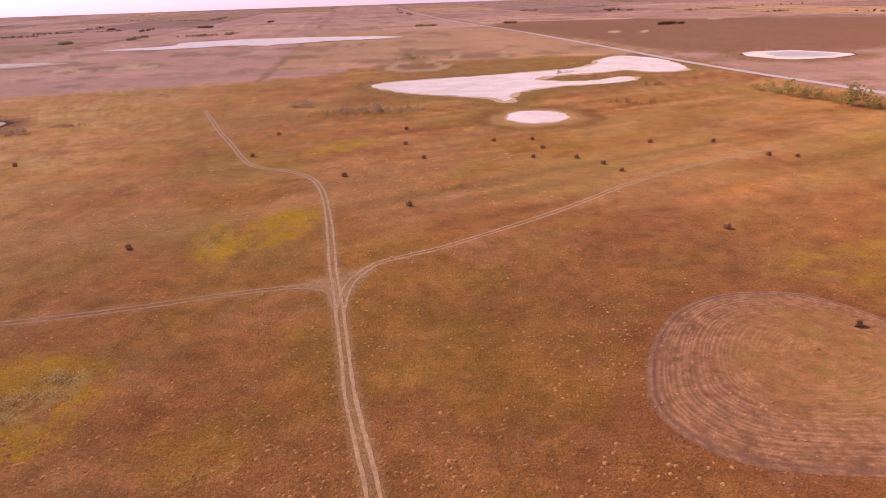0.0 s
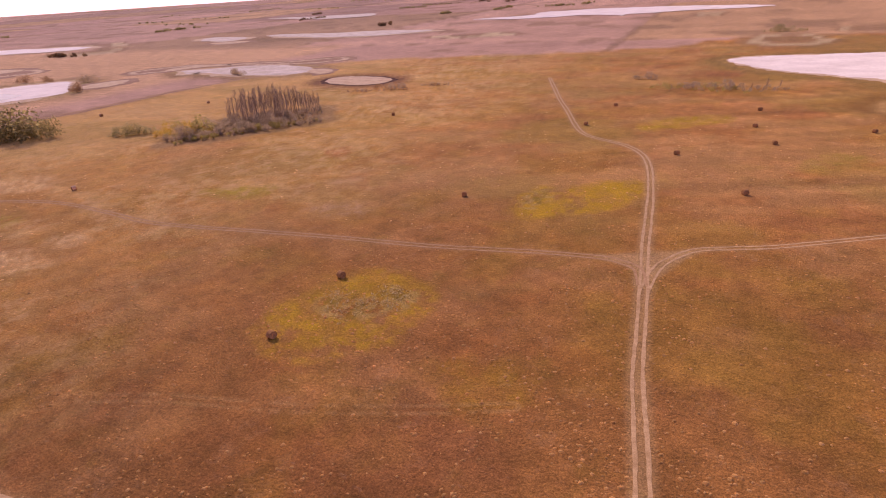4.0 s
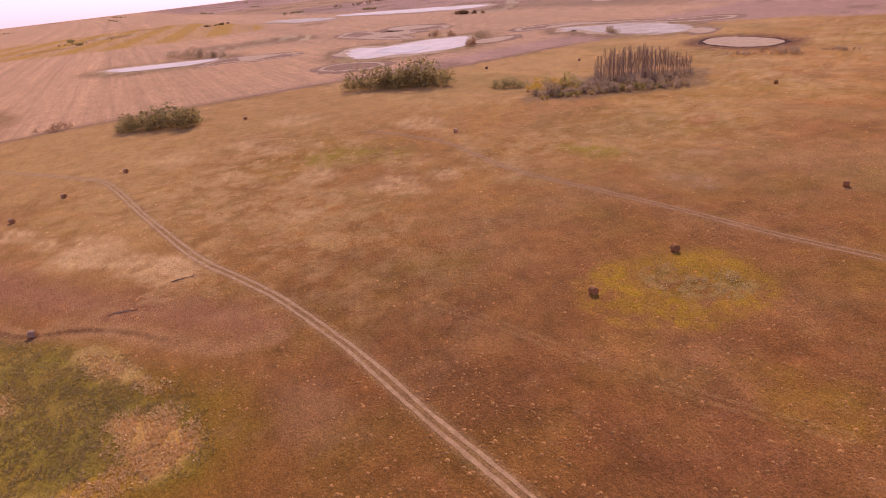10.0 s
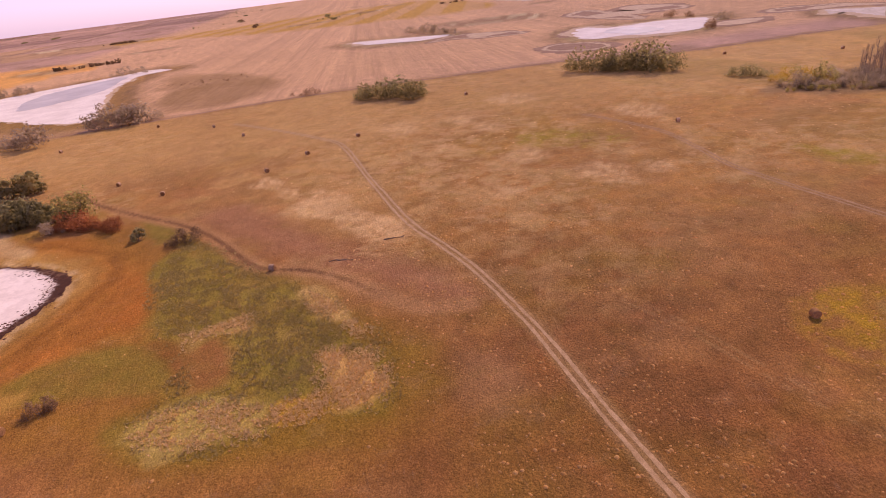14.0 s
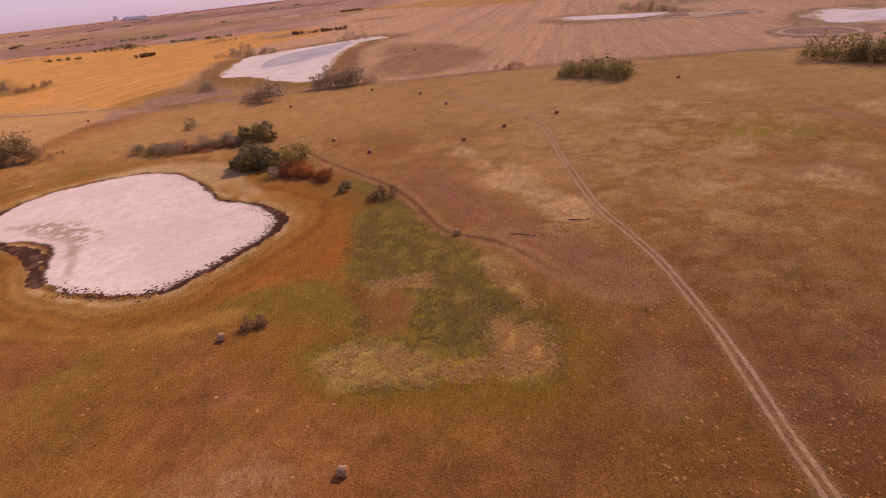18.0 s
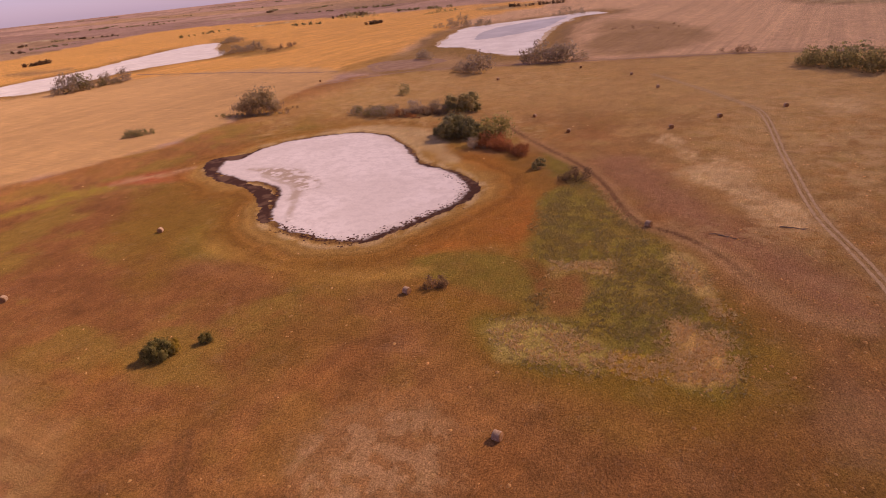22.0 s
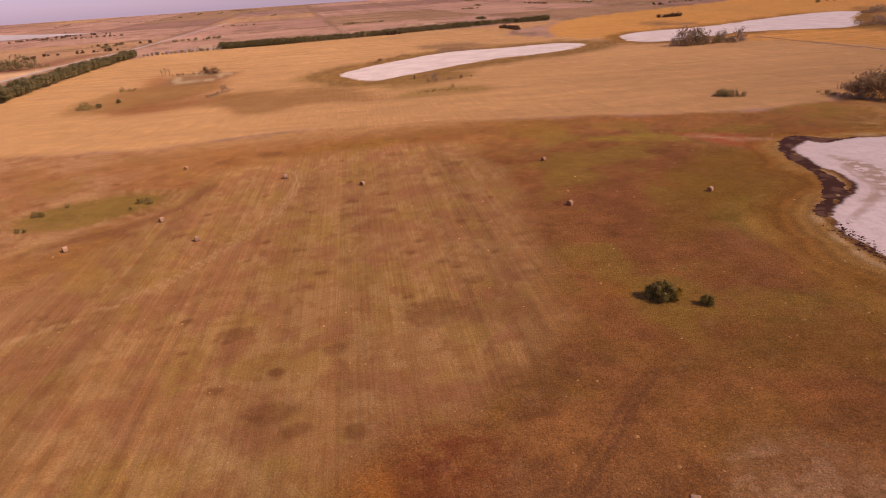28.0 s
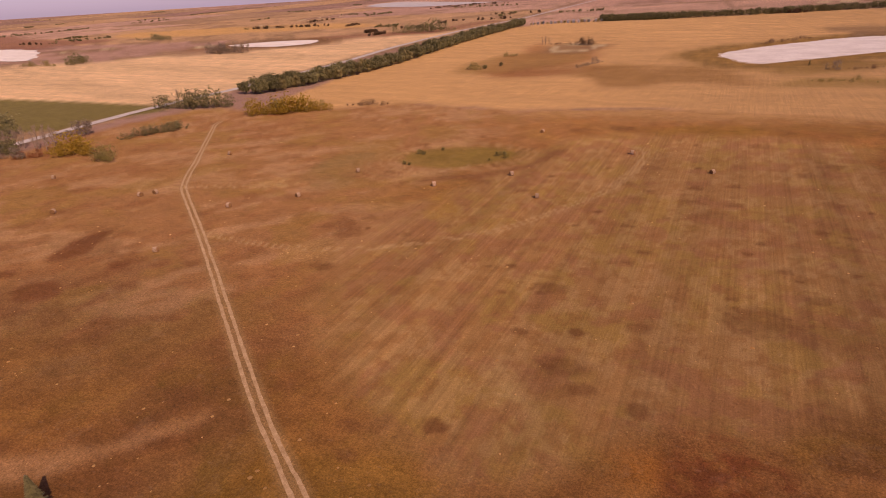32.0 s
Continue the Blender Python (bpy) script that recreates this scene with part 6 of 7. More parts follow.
grove("grey", -528, 364, -500, 362, 8, 8, 2.4, 3.6, "bushes at the northwest pond")
grove("brown", -466, 314, -462, 318, 5, 4, 3.0, 5.0, "bushes at the northwest pond")
grove("grey", -872, 124, -735, 165, 14, 22, 4.0, 7.0, "scrub at the thin pond")
grove("grey", -390, 410, -372, 404, 6, 6, 3.0, 4.5, "bushes at the north pond")
grove("brown", -590, -150, -585, -60, 40, 18, 1.0, 2.0, "brush west of the meadow")
# small things in the near meadow
plant("near", -55.3, -104.2, 5.2, "bushes in the near meadow")
plant("near", -53.9, -105.4, 4.0, "bushes in the near meadow")
plant("yellow", -58.0, -102.6, 3.6, "bushes in the near meadow", "yellow-leaved bush beside a green one")
plant("near", -62.1, -99.2, 2.8, "bushes in the near meadow")
grove("brown", -94.5, -65, -96.5, -60.5, 1.5, 4, 0.9, 1.5, "dead brush in the meadow", "dark dead brush pile in the grass")
for x, y, s in ((114, -221.5, 2.9), (111.5, -221, 2.5), (106, -229, 2.1), (113, -205.5, 2.3), (110.5, -205, 1.8), (80, -224, 2.9), (76, -222, 2.8), (78, -226, 2.3), (81.5, -217, 1.7)):
    plant("olive", x, y, s, "bushes of the hay hollow", "low olive bush in a grassy hollow")
# south field
grove("olive", 188, -487, 176, -480, 5, 4, 3.0, 4.6, "bushes in the southern field")
plant("green", 175, -491, 5.2, "bushes in the southern field")
plant("green", 167, -511, 4.4, "bushes in the southern field")
plant("brown", 127, -683, 9.5, "bushes in the southern field", "large round brown-leaved bush")
plant("brown", 121, -680, 8.5, "bushes in the southern field", "large round brown-leaved bush")
for x, y, s in ((175, -694, 8.5), (172, -696, 9.0), (168, -695, 8.0)):
    bare_tree(x, y, s, "poplars in the southern field", "slim half-bare poplar in a field", True)
grove("brown", 165, -690, 135, -685, 6, 6, 2.0, 3.4, "brush in the southern field")
grove("grey", 99, -490, 83, -527, 6, 9, 1.4, 3.2, "scrub of the southern hollow")
grove("olive", 186, -578, 173, -582, 5, 5, 2.5, 4.2, "bushes in the southern field")
grove("grey", -67, -474, -76, -469, 4, 4, 1.5, 2.8, "scrub by the southern salt flat")
grove("olive", -54, -421, -88, -416, 7, 10, 1.2, 2.2, "scrub by the southern salt flat")
grove("brown", -80, -470, -110, -480, 8, 7, 1.2, 2.2, "scrub by the southern salt flat")
grove("brown", -40, -640, -90, -700, 10, 9, 1.4, 2.8, "scrub by the southern salt flat")
# by the gravel road
grove("yellow", 252, -283, 212, -308, 10, 24, 3.8, 6.8, "yellow grove by the road")
grove("olive", 246, -288, 216, -312, 14, 8, 3.0, 5.6, "yellow grove by the road")
grove("dark", 284, -218, 268, -252, 7, 26, 1.7, 2.8, "dark hedge by the track")
grove("dark", 338, -299, 286, -311, 8, 20, 3.4, 6.5, "roadside hedge")
grove("brown", 207, -321, 175, -327, 4, 9, 1.6, 3.4, "field-edge brush in the south")
bare_tree(341, -319, 10.0, "roadside bare trees", "tall leafless roadside tree", True)
bare_tree(333, -322, 8.5, "roadside bare trees", "tall leafless roadside tree", True)
grove("green_tree", 369, -208, 362, -213, 8, 4, 9.0, 13.0, "trees at the farm lane")
grove("yellow", 292, -184, 268, -190, 10, 13, 3.6, 6.2, "yellow bushes at the farm lane")
grove("rust", 304, -176, 290, -182, 6, 7, 1.6, 2.8, "rusty bushes at the farm lane")
grove("dark", 326, -188, 310, -180, 8, 7, 4.0, 7.0, "dark trees at the farm lane")
grove("olive", 262, -186, 246, -182, 7, 9, 2.2, 3.8, "olive bushes at the farm lane")
grove("grey", 332, -218, 312, -225, 10, 5, 2.6, 4.2, "leafless bushes at the farm lane")
grove("grey", 312, -170, 296, -178, 10, 6, 2.6, 4.6, "leafless bushes at the farm lane")
for x, y, rng, back in strip(330, -176, 296, -196, 20, 16, 17):
    bare_tree(x, y, rng.uniform(8, 12), "roadside bare trees", "tall leafless roadside tree", True)
grove("grey", 630, -671, 568, -667, 14, 14, 6.0, 10.0, "copse in the straw field")
grove("green_tree", 485, -941, 384, -969, 16, 16, 7.0, 10.5, "copse east of the road")
grove("green_tree", 757, -550, 757, -580, 12, 7, 6.0, 9.0, "small copse in the straw field")
grove("olive", 845, -547, 765, -549, 10, 10, 2.5, 4.0, "low brush in the straw field")
grove("green_tree", 1110, -983, 990, -957, 20, 10, 6.0, 9.0, "far copse in the east")
# windbreak along the road
BELT = smooth_loop([(307, -361), (292, -400), (284, -440), (276, -526), (284, -640), (290, -760), (292, -900), (292, -1050)], 20, False)
run = np.concatenate(([0], np.cumsum(np.linalg.norm(np.diff(BELT, axis=0), axis=1))))
rng = random.Random(41)
for s in np.arange(0, run[-1], 7.0):
    x, y = float(np.interp(s, run, BELT[:, 0])), float(np.interp(s, run, BELT[:, 1]))
    if 62 < s < 70 or 372 < s < 380:
        continue
    for row in (2.0, 11.0):
        plant("green_tree" if rng.random() < 0.8 else "green", x + row + rng.uniform(-3, 3), y + rng.uniform(-3.5, 3.5), rng.uniform(8.5, 15.0), "windbreak along the gravel road", "green broadleaf tree in a long windbreak")


def crowd(name, spots, mat, label, category, seed, leaves=110, leaf=0.10, bushy=True, low=0.02):
    """Far trees, joined: too many and too far to count."""
    rng = random.Random(seed)
    models = []
    for k in range(4):
        blobs = crown_blobs(rng, 1.15 if low < 0.1 else 0.7, low, 14, bushy)
        models.append(leaf_cloud(seed * 10 + k, blobs, leaves, leaf))
    vs, ts, base = [], [], 0
    for x, y, s in spots:
        v, t = models[rng.randrange(4)]
        w = rng.uniform(0, 6.28)
        c, d, wide = math.cos(w), math.sin(w), s * rng.uniform(0.8, 1.2)
        q = np.stack([x + wide * (v[:, 0] * c - v[:, 1] * d), y + wide * (v[:, 0] * d + v[:, 1] * c), height(x, y) + s * v[:, 2]], 1)
        vs.append(q)
        ts.append(t + base)
        base += len(v)
    return tagged(new(name, mesh_tris(name, np.concatenate(vs), np.concatenate(ts), mat)), label, category, kind="stuff")


line = smooth_loop([(168, -1082), (110, -1083), (54, -1085), (-121, -1125), (-280, -1180), (-435, -1190)], 30, False)
spots = [(float(x) + rng.uniform(-3, 3), float(y) - rng.uniform(0, 14), rng.uniform(10, 14)) for x, y in line for _ in range(2)]
crowd("windbreak", spots, BELT_LEAF, "long distant windbreak of dull green trees", "trees", 5, 130, 0.085)
for k in range(26):
    f = k / 25
    plant("pale" if k % 2 else "olive", 284 - 116 * f + rng.uniform(-3, 3), -1058 - 22 * f + rng.uniform(-2, 3), rng.uniform(4.0, 7.5), "shrubs of the far hedge", "" if k % 2 else "olive shrub in a far hedge")


def far_spots(seed, count, near, far):
    """Copses and hedge lines scattered over the distance."""
    r2 = random.Random(seed)
    out = []
    for i in range(count):
        w, r = r2.uniform(-0.75, 4.6), near + (far - near) * r2.random() ** 0.8
        cx, cy = -r * math.sin(w), r * math.cos(w)
        length, lay = r2.uniform(25, 230) * r / 2200, r2.choice((0.0, 1.5708, 0.1, 1.6))
        for k in range(r2.randrange(8, 32)):
            u, v = r2.uniform(-0.5, 0.5) * length, r2.uniform(-0.5, 0.5) * 14
            x, y = cx + u * math.cos(lay) - v * math.sin(lay), cy + u * math.sin(lay) + v * math.cos(lay)
            out.append((x, y, r2.uniform(3, 8.5)))
    px, py = np.array([p[0] for p in out]), np.array([p[1] for p in out])
    dry = np.min([border(px, py, np.array(q, float)) for q in (WEST_LAKE, SOUTHWEST_LAKE, SOUTH_LAKE, FAR_NORTH_LAKE, LONG_POND, EAST_LAKE, FAR_EAST_LAKE, BLUE_WATER)], 0) > 15
    return [p for p, ok in zip(out, dry) if ok and abs(p[0] - float(np.interp(p[1], [q[1] for q in reversed(ROAD)], [q[0] for q in reversed(ROAD)]))) > 12]


for kind, spots in FAR_PLANTS.items():
    crowd("far_thicket", spots, KINDS[kind][3], "far thickets of " + KINDS[kind][2].split(" in ")[0], "bushes", 30 + len(kind), 200 if kind == "aspen" else 290, 0.040, kind in BUSHY, 0.34 if kind == "aspen" else 0.02)
crowd("far_woods", far_spots(3, 190, 1250, 4700), DARK_LEAF, "scattered dark copses and hedges to the horizon", "trees", 6, 24, 0.22)
crowd("far_scrub", far_spots(4, 50, 900, 2600), BROWN_LEAF, "scattered brown brush across far fields", "bushes", 7, 40, 0.17)


def conifer(x, y, size, label):
    """A dark spruce with drooping whorls of needles."""
    rng = random.Random(8)
    verts, tris = [], []
    for i in range(26):
        h = 0.12 + 0.86 * i / 26
        reach = 0.30 * (1.02 - h) + 0.01
        for k in range(9):
            w = k * 0.698 + i * 0.5 + rng.uniform(-0.2, 0.2)
            tip = (reach * math.cos(w), reach * math.sin(w), h - reach * 0.25 + rng.uniform(-0.01, 0.01))
            side = (-math.sin(w) * 0.035, math.cos(w) * 0.035)
            mid = (tip[0] * 0.6, tip[1] * 0.6, h - reach * 0.05)
            b = len(verts)
            verts += [(0, 0, h), (mid[0] + side[0], mid[1] + side[1], mid[2] - 0.02), tip, (mid[0] - side[0], mid[1] - side[1], mid[2] - 0.02)]
            tris += [(b, b + 1, b + 2), (b, b + 2, b + 3)]
    base = thing("spruce", x, y, label, "tree", size=size)
    part("crown", mesh_from("crown", verts, tris, DARK_LEAF), base)
    v2, t2 = [], []
    tube(v2, t2, (0, 0, -0.03), (0, 0, 0.97), 0.02, 0.004, 6)
    part("trunk", mesh_from("trunk", v2, t2, BARK), base)


conifer(-62, -498, 4.4, "small dark spruce on the salt flat's edge")
conifer(85.4, -32.3, 7.2, "dark spiky spruce beside the meadow track")


# ---------------------------------------------------------------- hay bales
def bale_meshes():
    """A round bale lying on its side: the straw roll with coiled ends, and its net wrap."""
    n, wide, rad = 28, 1.45, 0.80
    verts, faces = [], []
    prof = [(0.0, 0.30, -0.03), (0.0, 0.36, 0.0), (0.0, 0.52, -0.02), (0.0, 0.60, 0.0), (0.0, 0.74, -0.01), (0.06, 0.97, 0.0)]
    rows = [(-wide / 2 - 0.01, 0.10)] + [(-wide / 2 + a + c, b * rad) for a, b, c in prof] + [(wide / 2 - a - c, b * rad) for a, b, c in reversed(prof)] + [(wide / 2 + 0.01, 0.10)]
    r0 = random.Random(2)
    for x, r in rows:
        for k in range(n):
            w = 2 * math.pi * k / n
            rr = r * (1 + r0.uniform(-0.015, 0.015))
            y, z = rr * math.cos(w), rr * math.sin(w)
            z = max(z, -rad * 0.90) + rad * 0.90
            verts.append((x, y * (1.03 if z < rad else 1.0), z))
    m = len(rows)
    for i in range(m - 1):
        for k in range(n):
            j = (k + 1) % n
            faces.append((i * n + k, i * n + j, (i + 1) * n + j, (i + 1) * n + k))
    faces += [tuple(range(n - 1, -1, -1)), tuple((m - 1) * n + k for k in range(n))]
    roll = mesh_from("straw_roll", verts, faces, STRAW, True)
    verts, faces = [], []
    xs = [-0.62, -0.60, -0.36, -0.2, 0.0, 0.2, 0.36, 0.60, 0.62]
    for i, x in enumerate(xs):
        r = rad * (1.005 if i in (0, len(xs) - 1) else 1.022 + r0.uniform(-0.006, 0.006))
        for k in range(n):
            w = 2 * math.pi * k / n
            y, z = r * math.cos(w), r * math.sin(w)
            z = max(z, -rad * 0.905) + rad * 0.90
            verts.append((x, y * (1.03 if z < rad else 1.0), z))
    for i in range(len(xs) - 1):
        for k in range(n):
            j = (k + 1) % n
            faces.append((i * n + k, i * n + j, (i + 1) * n + j, (i + 1) * n + k))
    return roll, mesh_from("net_wrap", verts, faces, WRAP, True), mesh_from("net_wrap", verts, faces, BROWN_WRAP, True)


ROLL, NET, OLD_NET = bale_meshes()
BALES_NORTH = [(-69.4, 160.1), (-54.0, 263.3), (-48.7, 307.7), (-13.1, 221.5), (12.8, 270.0), (15.4, 304.1), (18.7, 242.2), (8.6, 181.5), (52.8, 266.6), (70.1, 264.7), (62.4, 232.6), (70.5, 247.7), (78.7, 228.0), (85.7, 216.6), (88.5, 205.4), (118.0, 246.6), (143.9, 241.1), (151.7, 214.4), (160.5, 209.5), (93.2, 143.5), (88.5, 90.6)]
BALES_WEST = [(-154.5, 270.3), (-339.7, 242.6), (-299.5, 289.1), (-210.0, 131.0), (-74.9, 99.8), (-73.4, 73.3), (-339.2, 76.5), (-276.2, 8.4), (-256.6, -92.8), (-230.5, -70.0), (-239.0, -31.5), (-321.2, -48.1), (-360.3, -68.2), (-140.1, -24.8), (-367.0, -297.3), (-390.5, -105.3), (-257.5, -15.3), (-91.9, -68.6), (-56.0, -33.2), (-354.5, -148.8)]
BALES_SOUTH = [(-105.4, -163.7), (-59.9, -167.1), (-70.4, -219.4), (29.2, -236.1), (0.8, -214.8), (52.4, -177.1), (72.4, -268.0), (-30.3, -53.0), (251.0, -157.1), (207.9, -125.0), (188.3, -151.1), (191.8, -147.4), (143.8, -108.5), (200.1, -205.3), (149.5, -145.4), (126.4, -192.0), (132.2, -160.3), (90.2, -181.8), (67.2, -199.4)]
BALE_TURNS = {(-56.0, -33.2): 84, (-91.9, -68.6): 78, (-30.3, -53.0): -24, (-74.9, 99.8): -20, (-73.4, 73.3): -12, (-140.1, -24.8): 70}
rng = random.Random(77)
for spots, tone in ((BALES_NORTH, "dark brown weathered round hay bale in the north meadow"), (BALES_WEST, "weathered round hay bale in dry western meadow grass"), (BALES_SOUTH, "pale net-wrapped round hay bale on tan grass")):
    for x, y in spots:
        turn = BALE_TURNS.get((x, y), rng.gauss(20, 35))
        bale = thing("hay_bale", x, y, tone, "hay bale", "round hay bales in the meadow", turn=turn, size=rng.uniform(0.96, 1.06))
        part("straw_roll", ROLL, bale)
        old = y > 20 and x > -180
        part("net_wrap", OLD_NET if old else NET, bale, "brown weathered wrap" if old else "pale net wrap")


# ---------------------------------------------------------------- grass and reeds
def tufts(name, xs, ys, sizes, mat, label, category, blades=5, seed=1, tall=1.0):
    """Many small splayed tufts in one mesh."""
    g = np.random.default_rng(seed)
    n = len(xs)
    w = g.random((n, blades)) * 2 * math.pi
    lean = 0.55 + 0.6 * g.random((n, blades))
    s = sizes[:, None] * (0.7 + 0.6 * g.random((n, blades)))
    bx, by = xs[:, None] + 0.12 * s * np.cos(w + 1), ys[:, None] + 0.12 * s * np.sin(w + 1)
    bz = land(bx, by)
    half = 0.17 * s
    a = np.stack([bx - half * np.sin(w), by + half * np.cos(w), bz], -1)
    b = np.stack([bx + half * np.sin(w), by - half * np.cos(w), bz], -1)
    t = np.stack([bx + lean * s * np.cos(w), by + lean * s * np.sin(w), bz + s * tall * (1 - 0.55 * lean)], -1)
    v = np.stack([a, b, t], 2).reshape(-1, 3)
    tris = np.arange(len(v)).reshape(-1, 3)
    return tagged(new(name, mesh_tris(name, v, tris, mat)), label, category, kind="stuff")


def scatter(count, near, far, seed, power=1.0):
    g = np.random.default_rng(seed)
    w = g.uniform(-0.80, 4.65, count)
    r = near + (far - near) * g.random(count) ** power
    return -r * np.sin(w), r * np.cos(w), g


x, y, g = scatter(70000, 45, 300, 5, 1.1)
keep = (fbm(x, y, 18, 200) + 0.25 * g.random(len(x)) > 0.60) & (border(x, y, smooth_loop(SALT_LAKE, 3)) > 6) & (border(x, y, smooth_loop(MEADOW, 2)) < -3)
for line in (MAIN_TRACK, EAST_TRACK, WEST_TRACK, LAKE_TRACK, SOUTH_TRACK):
    keep &= near_line(x, y, smooth_loop(line, 2, False)) > 1.6
x, y = x[keep], y[keep]


def cushions(name, xs, ys, rads, mat, label, category, seed):
    """Many low rounded grass cushions in one mesh."""
    g = np.random.default_rng(seed)
    n, k = len(xs), 6
    w = np.linspace(0, 2 * math.pi, k, endpoint=False)[None] + g.random((n, 1))
    z0 = land(xs, ys)
    low = rads[:, None] * (0.75 + 0.5 * g.random((n, k)))
    up = low * 0.62
    ring0 = np.stack([xs[:, None] + low * np.cos(w), ys[:, None] + low * np.sin(w), np.repeat(z0[:, None], k, 1)], -1)
    ring1 = np.stack([xs[:, None] + up * np.cos(w + 0.4), ys[:, None] + up * np.sin(w + 0.4), z0[:, None] + rads[:, None] * (0.22 + 0.14 * g.random((n, k)))], -1)
    top = np.stack([xs, ys, z0 + rads * 0.38], -1)[:, None]
    v = np.concatenate([ring0, ring1, top], 1).reshape(-1, 3)
    base = np.arange(n)[:, None] * (2 * k + 1)
    tris = []
    for i in range(k):
        j = (i + 1) % k
        tris += [np.concatenate([base + i, base + j, base + k + j], 1), np.concatenate([base + i, base + k + j, base + k + i], 1), np.concatenate([base + k + i, base + k + j, base + 2 * k], 1)]
    return tagged(new(name, mesh_tris(name, v, np.concatenate(tris), mat)), label, category, kind="stuff")


m = g.random(len(x)) < np.where((y > -8) & (x < 60), np.where(np.hypot(x, y) < 150, 0.50, 0.25), 0.03)
cushions("dry_cushions", x[m], y[m], 0.13 + 0.30 * g.random(m.sum()) ** 2, TUFT_LEAF, "scattered dry straw-coloured grass cushions", "grass", 6)

# clods along the shore of the salt lake
g = np.random.default_rng(19)
loop = smooth_loop(SALT_LAKE, 60)
loop = loop[(loop[:, 0] > -175) & (loop[:, 1] > -128)]
at = loop[g.integers(0, len(loop), 700)]
x, y = at[:, 0] + g.normal(0, 1.6, 700), at[:, 1] + g.normal(0, 1.6, 700)
w = np.linspace(0, 2 * math.pi, 6, endpoint=False)[None]
rad = g.uniform(0.12, 0.5, 700)[:, None] * (0.7 + 0.6 * g.random((700, 6)))
ring = np.stack([x[:, None] + rad * np.cos(w), y[:, None] + rad * np.sin(w), np.full((700, 6), 0.065)], -1)
top = np.stack([x, y, 0.10 + 0.12 * g.random(700)], -1)[:, None]
v = np.concatenate([ring, top], 1).reshape(-1, 3)
k = np.arange(700)[:, None] * 7
tris = np.concatenate([np.concatenate([k + i, k + (i + 1) % 6, k + 6], 1) for i in range(6)])
tagged(new("mud_clods", mesh_tris("mud_clods", v, tris, MUD)), "dark mud clods scattered along the salt shore", "clods", kind="stuff")

g = np.random.default_rng(9)
x, y = g.uniform(-178, -70, 84000), g.uniform(-60, 5, 84000)
d = border(x, y, smooth_loop(WET_HOLLOW, 4)) + 6 * (fbm(x, y, 9, 210) - 0.5)
pale = np.min([border(x, y, smooth_loop(q, 4)) for q in (GREY_REEDS, PINK_REEDS, BANK_REEDS, RIM_REEDS, YELLOW_REEDS)], 0) + 4 * (fbm(x, y, 5, 220) - 0.5) + 3 * (g.random(len(x)) - 0.5)
inside = (d + 4 * (g.random(len(x)) - 0.5) < 0) & (border(x, y, smooth_loop(RED_BED, 4)) + 3 * (g.random(len(x)) - 0.5) > 0)
thick = fbm(x, y, 2.4, 221, 2)
m = inside & (pale < 0) & (thick + 0.3 * (g.random(len(x)) - 0.5) > 0.42)
tufts("pale_reeds", x[m], y[m], g.uniform(0.22, 0.55, m.sum()), REED_LEAF, "pale dry reeds in a wet hollow", "reeds", 5, 10, 1.4)
m = inside & (pale >= 0) & (thick + 0.3 * (g.random(len(x)) - 0.5) > 0.46) & (g.random(len(x)) < 0.7)
tufts("green_sedge", x[m], y[m], g.uniform(0.20, 0.48, m.sum()), SEDGE_LEAF, "green-brown sedge in a wet hollow", "sedge", 5, 11, 1.2)
x, y = g.uniform(-78, -50, 3000), g.uniform(74, 104, 3000)
m = border(x, y, smooth_loop([(-73, 86), (-72, 93), (-64, 93), (-62, 99), (-58, 99), (-55, 95), (-58, 90), (-62, 85), (-68, 83)], 4)) + 4 * (fbm(x, y, 6, 230) - 0.5) + 5 * (g.random(len(x)) - 0.5) < 0
m &= fbm(x, y, 4, 231) + 0.3 * (g.random(len(x)) - 0.5) > 0.48
tufts("weed_patch", x[m], y[m], g.uniform(0.22, 0.5, m.sum()), WEED_LEAF, "coarse pale weeds in a yellow hollow", "weeds", 5, 12, 1.1)


# ---------------------------------------------------------------- small things
def fallen_branch(x, y, turn, size):
    r = random.Random(int(abs(x)))
    verts, tris = [], []
    tube(verts, tris, (-0.5, 0, 0.03), (0.1, 0.03, 0.05), 0.03, 0.022)
    tube(verts, tris, (0.1, 0.03, 0.05), (0.5, -0.02, 0.04), 0.022, 0.01)
    for k in range(5):
        f = r.uniform(-0.3, 0.4)
        tube(verts, tris, (f, 0.01, 0.05), (f + r.uniform(0.05, 0.2), r.uniform(-0.2, 0.2), 0.05 + r.uniform(0, 0.12)), 0.012, 0.004, 4)
    ob = new("fallen_branch", mesh_from("fallen_branch", verts, tris, BARK))
    ob.matrix_basis = pose(x, y, height(x, y), 0, 0, turn) @ Matrix.Diagonal((size, size, size, 1))
    return tagged(ob, "grey fallen branch lying in short grass", "branch", "fallen branches")


fallen_branch(-145.5, 7.3, 80, 5.5)
fallen_branch(-137.2, -6.5, 65, 4.5)
fallen_branch(-138.5, -9.0, 95, 3.0)


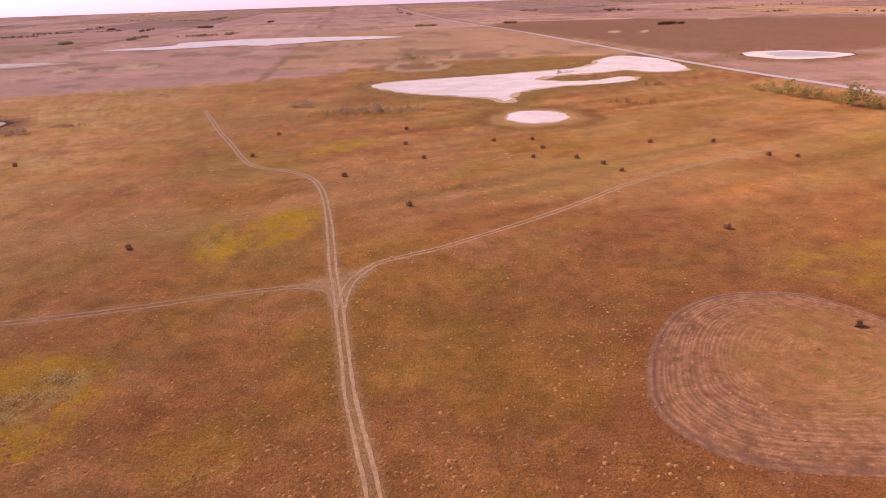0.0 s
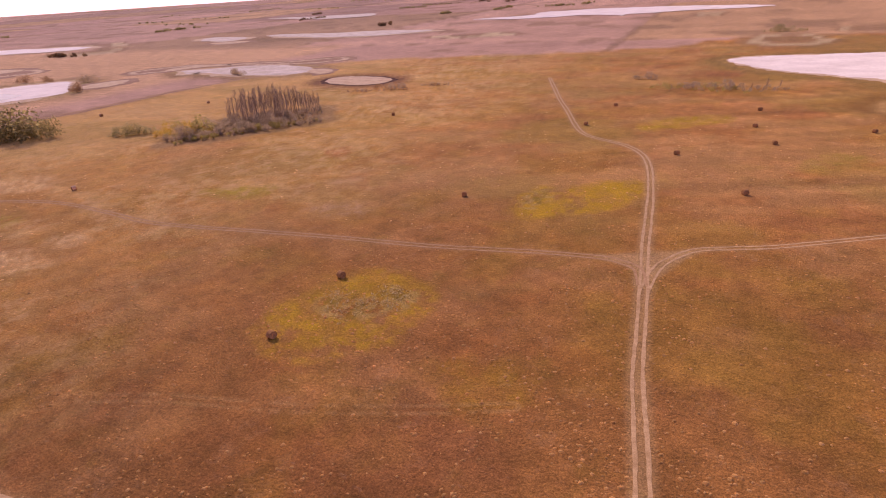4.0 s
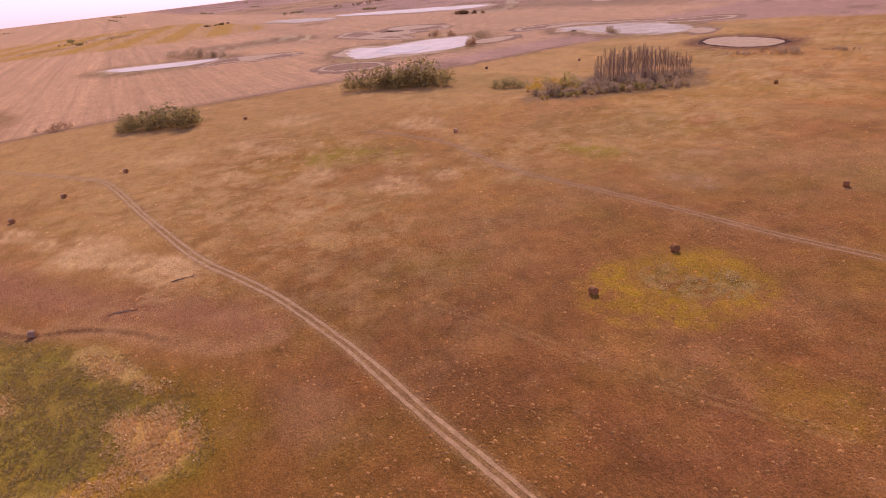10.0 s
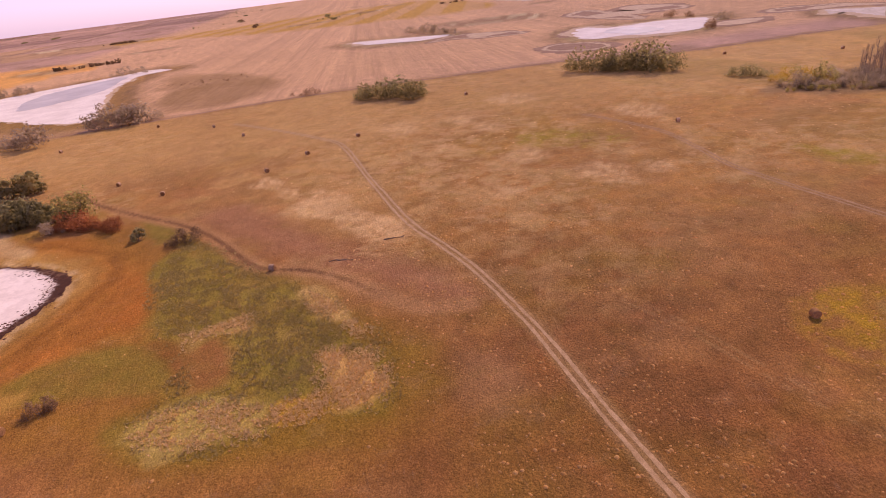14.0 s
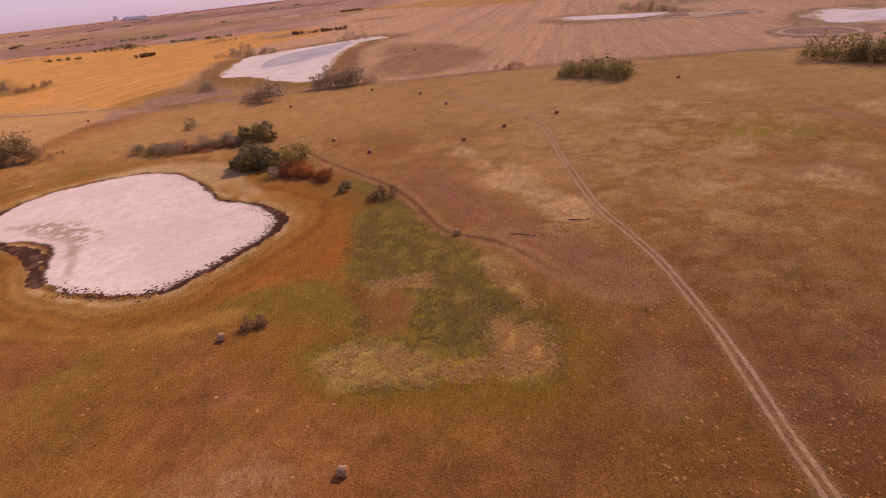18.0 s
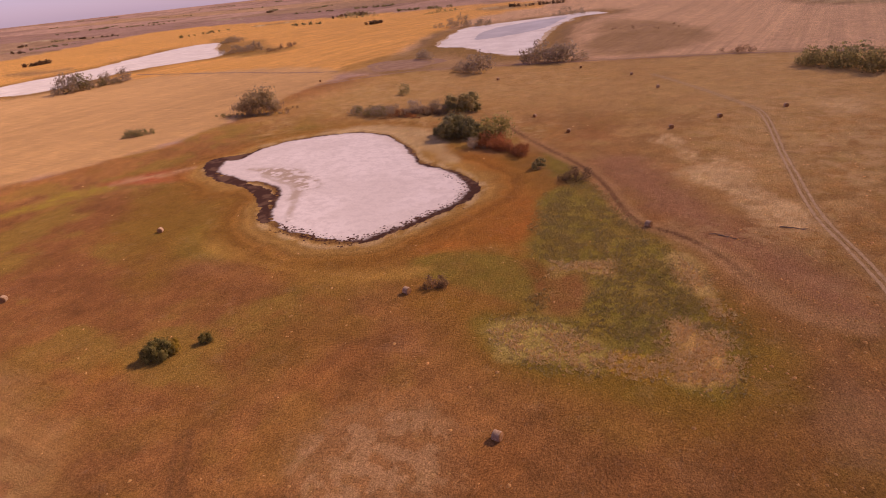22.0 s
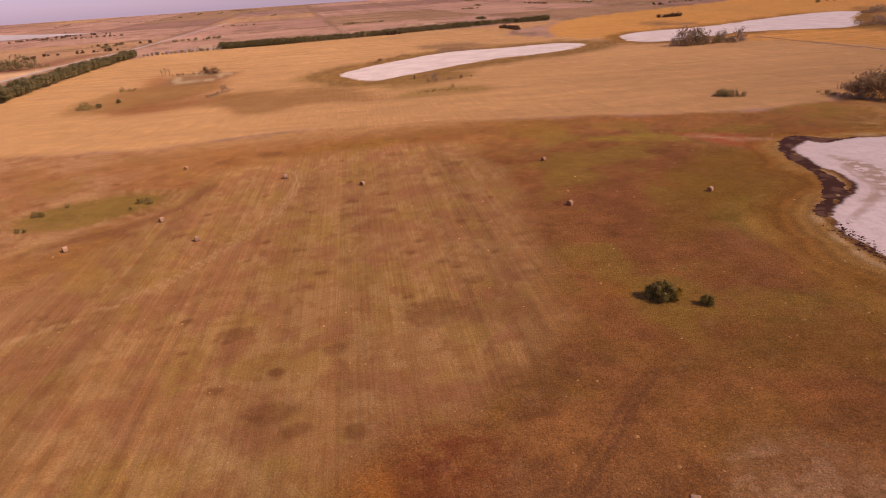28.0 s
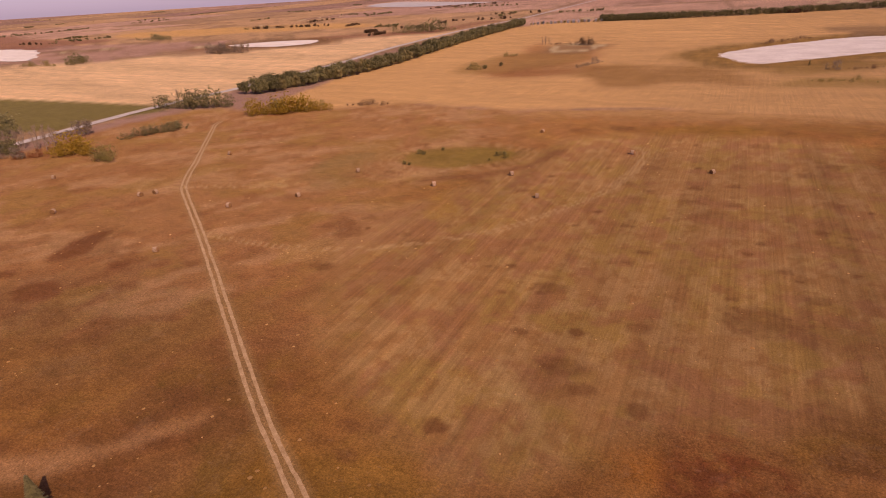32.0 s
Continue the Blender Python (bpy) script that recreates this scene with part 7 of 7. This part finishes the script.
def box(verts, faces, x0, x1, y0, y1, z0, z1):
    b = len(verts)
    verts += [(x0, y0, z0), (x1, y0, z0), (x1, y1, z0), (x0, y1, z0), (x0, y0, z1), (x1, y0, z1), (x1, y1, z1), (x0, y1, z1)]
    faces += [(b, b + 3, b + 2, b + 1), (b + 4, b + 5, b + 6, b + 7), (b, b + 1, b + 5, b + 4), (b + 1, b + 2, b + 6, b + 5), (b + 2, b + 3, b + 7, b + 6), (b + 3, b, b + 4, b + 7)]


def shed(name, x, y, turn, w, d, h, wall_mat, label, category):
    base = thing(name, x, y, label, category, turn=turn)
    v, f = [], []
    box(v, f, -w / 2, w / 2, -d / 2, d / 2, 0, h)
    wall = part("wall", mesh_from("wall", v, f, wall_mat), base)
    ridge, e = h + d * 0.28, 0.5
    v = [(-w / 2 - e, -d / 2 - e, h - 0.1), (w / 2 + e, -d / 2 - e, h - 0.1), (w / 2 + e, 0, ridge), (-w / 2 - e, 0, ridge), (-w / 2 - e, d / 2 + e, h - 0.1), (w / 2 + e, d / 2 + e, h - 0.1)]
    part("roof", mesh_from("roof", v, [(0, 1, 2, 3), (3, 2, 5, 4), (0, 3, 4), (1, 5, 2), (0, 4, 5, 1)], GREY_ROOF), base)
    v, f = [], []
    half = min(w * 0.18, 2.5)
    box(v, f, -half, half, -d / 2 - 0.12, -d / 2 - 0.02, 0, h * 0.75)
    part("door", mesh_from("door", v, f, GLASS_DARK), wall, "dark wide shed door")
    return base


# far farmstead and grain terminal on the skyline
shed("farm_house", -985, -2203, 30, 16, 10, 5, WHITE_WALL, "white farmhouse with grey roof, far off", "house")
shed("barn", -1010, -2215, 30, 26, 14, 7, RED_WALL, "faded red barn with grey roof, far off", "barn")
shed("farm_shed", -955, -2190, 30, 18, 10, 5, WHITE_WALL, "white farm shed far off", "shed")
shed("grain_terminal", -3830, -2430, 60, 200, 40, 9, WHITE_WALL, "long white grain terminal building on the skyline", "building")
shed("grain_elevator", -4010, -2700, 60, 22, 20, 24, WHITE_WALL, "tall pale grain elevator on the skyline", "building")
shed("storage_hall", -3930, -2560, 60, 80, 36, 10, WHITE_WALL, "white storage hall on the skyline", "building")
shed("roadside_shed", 318, -880, 0, 7, 5, 3.5, WHITE_WALL, "small white shed in the windbreak", "shed")
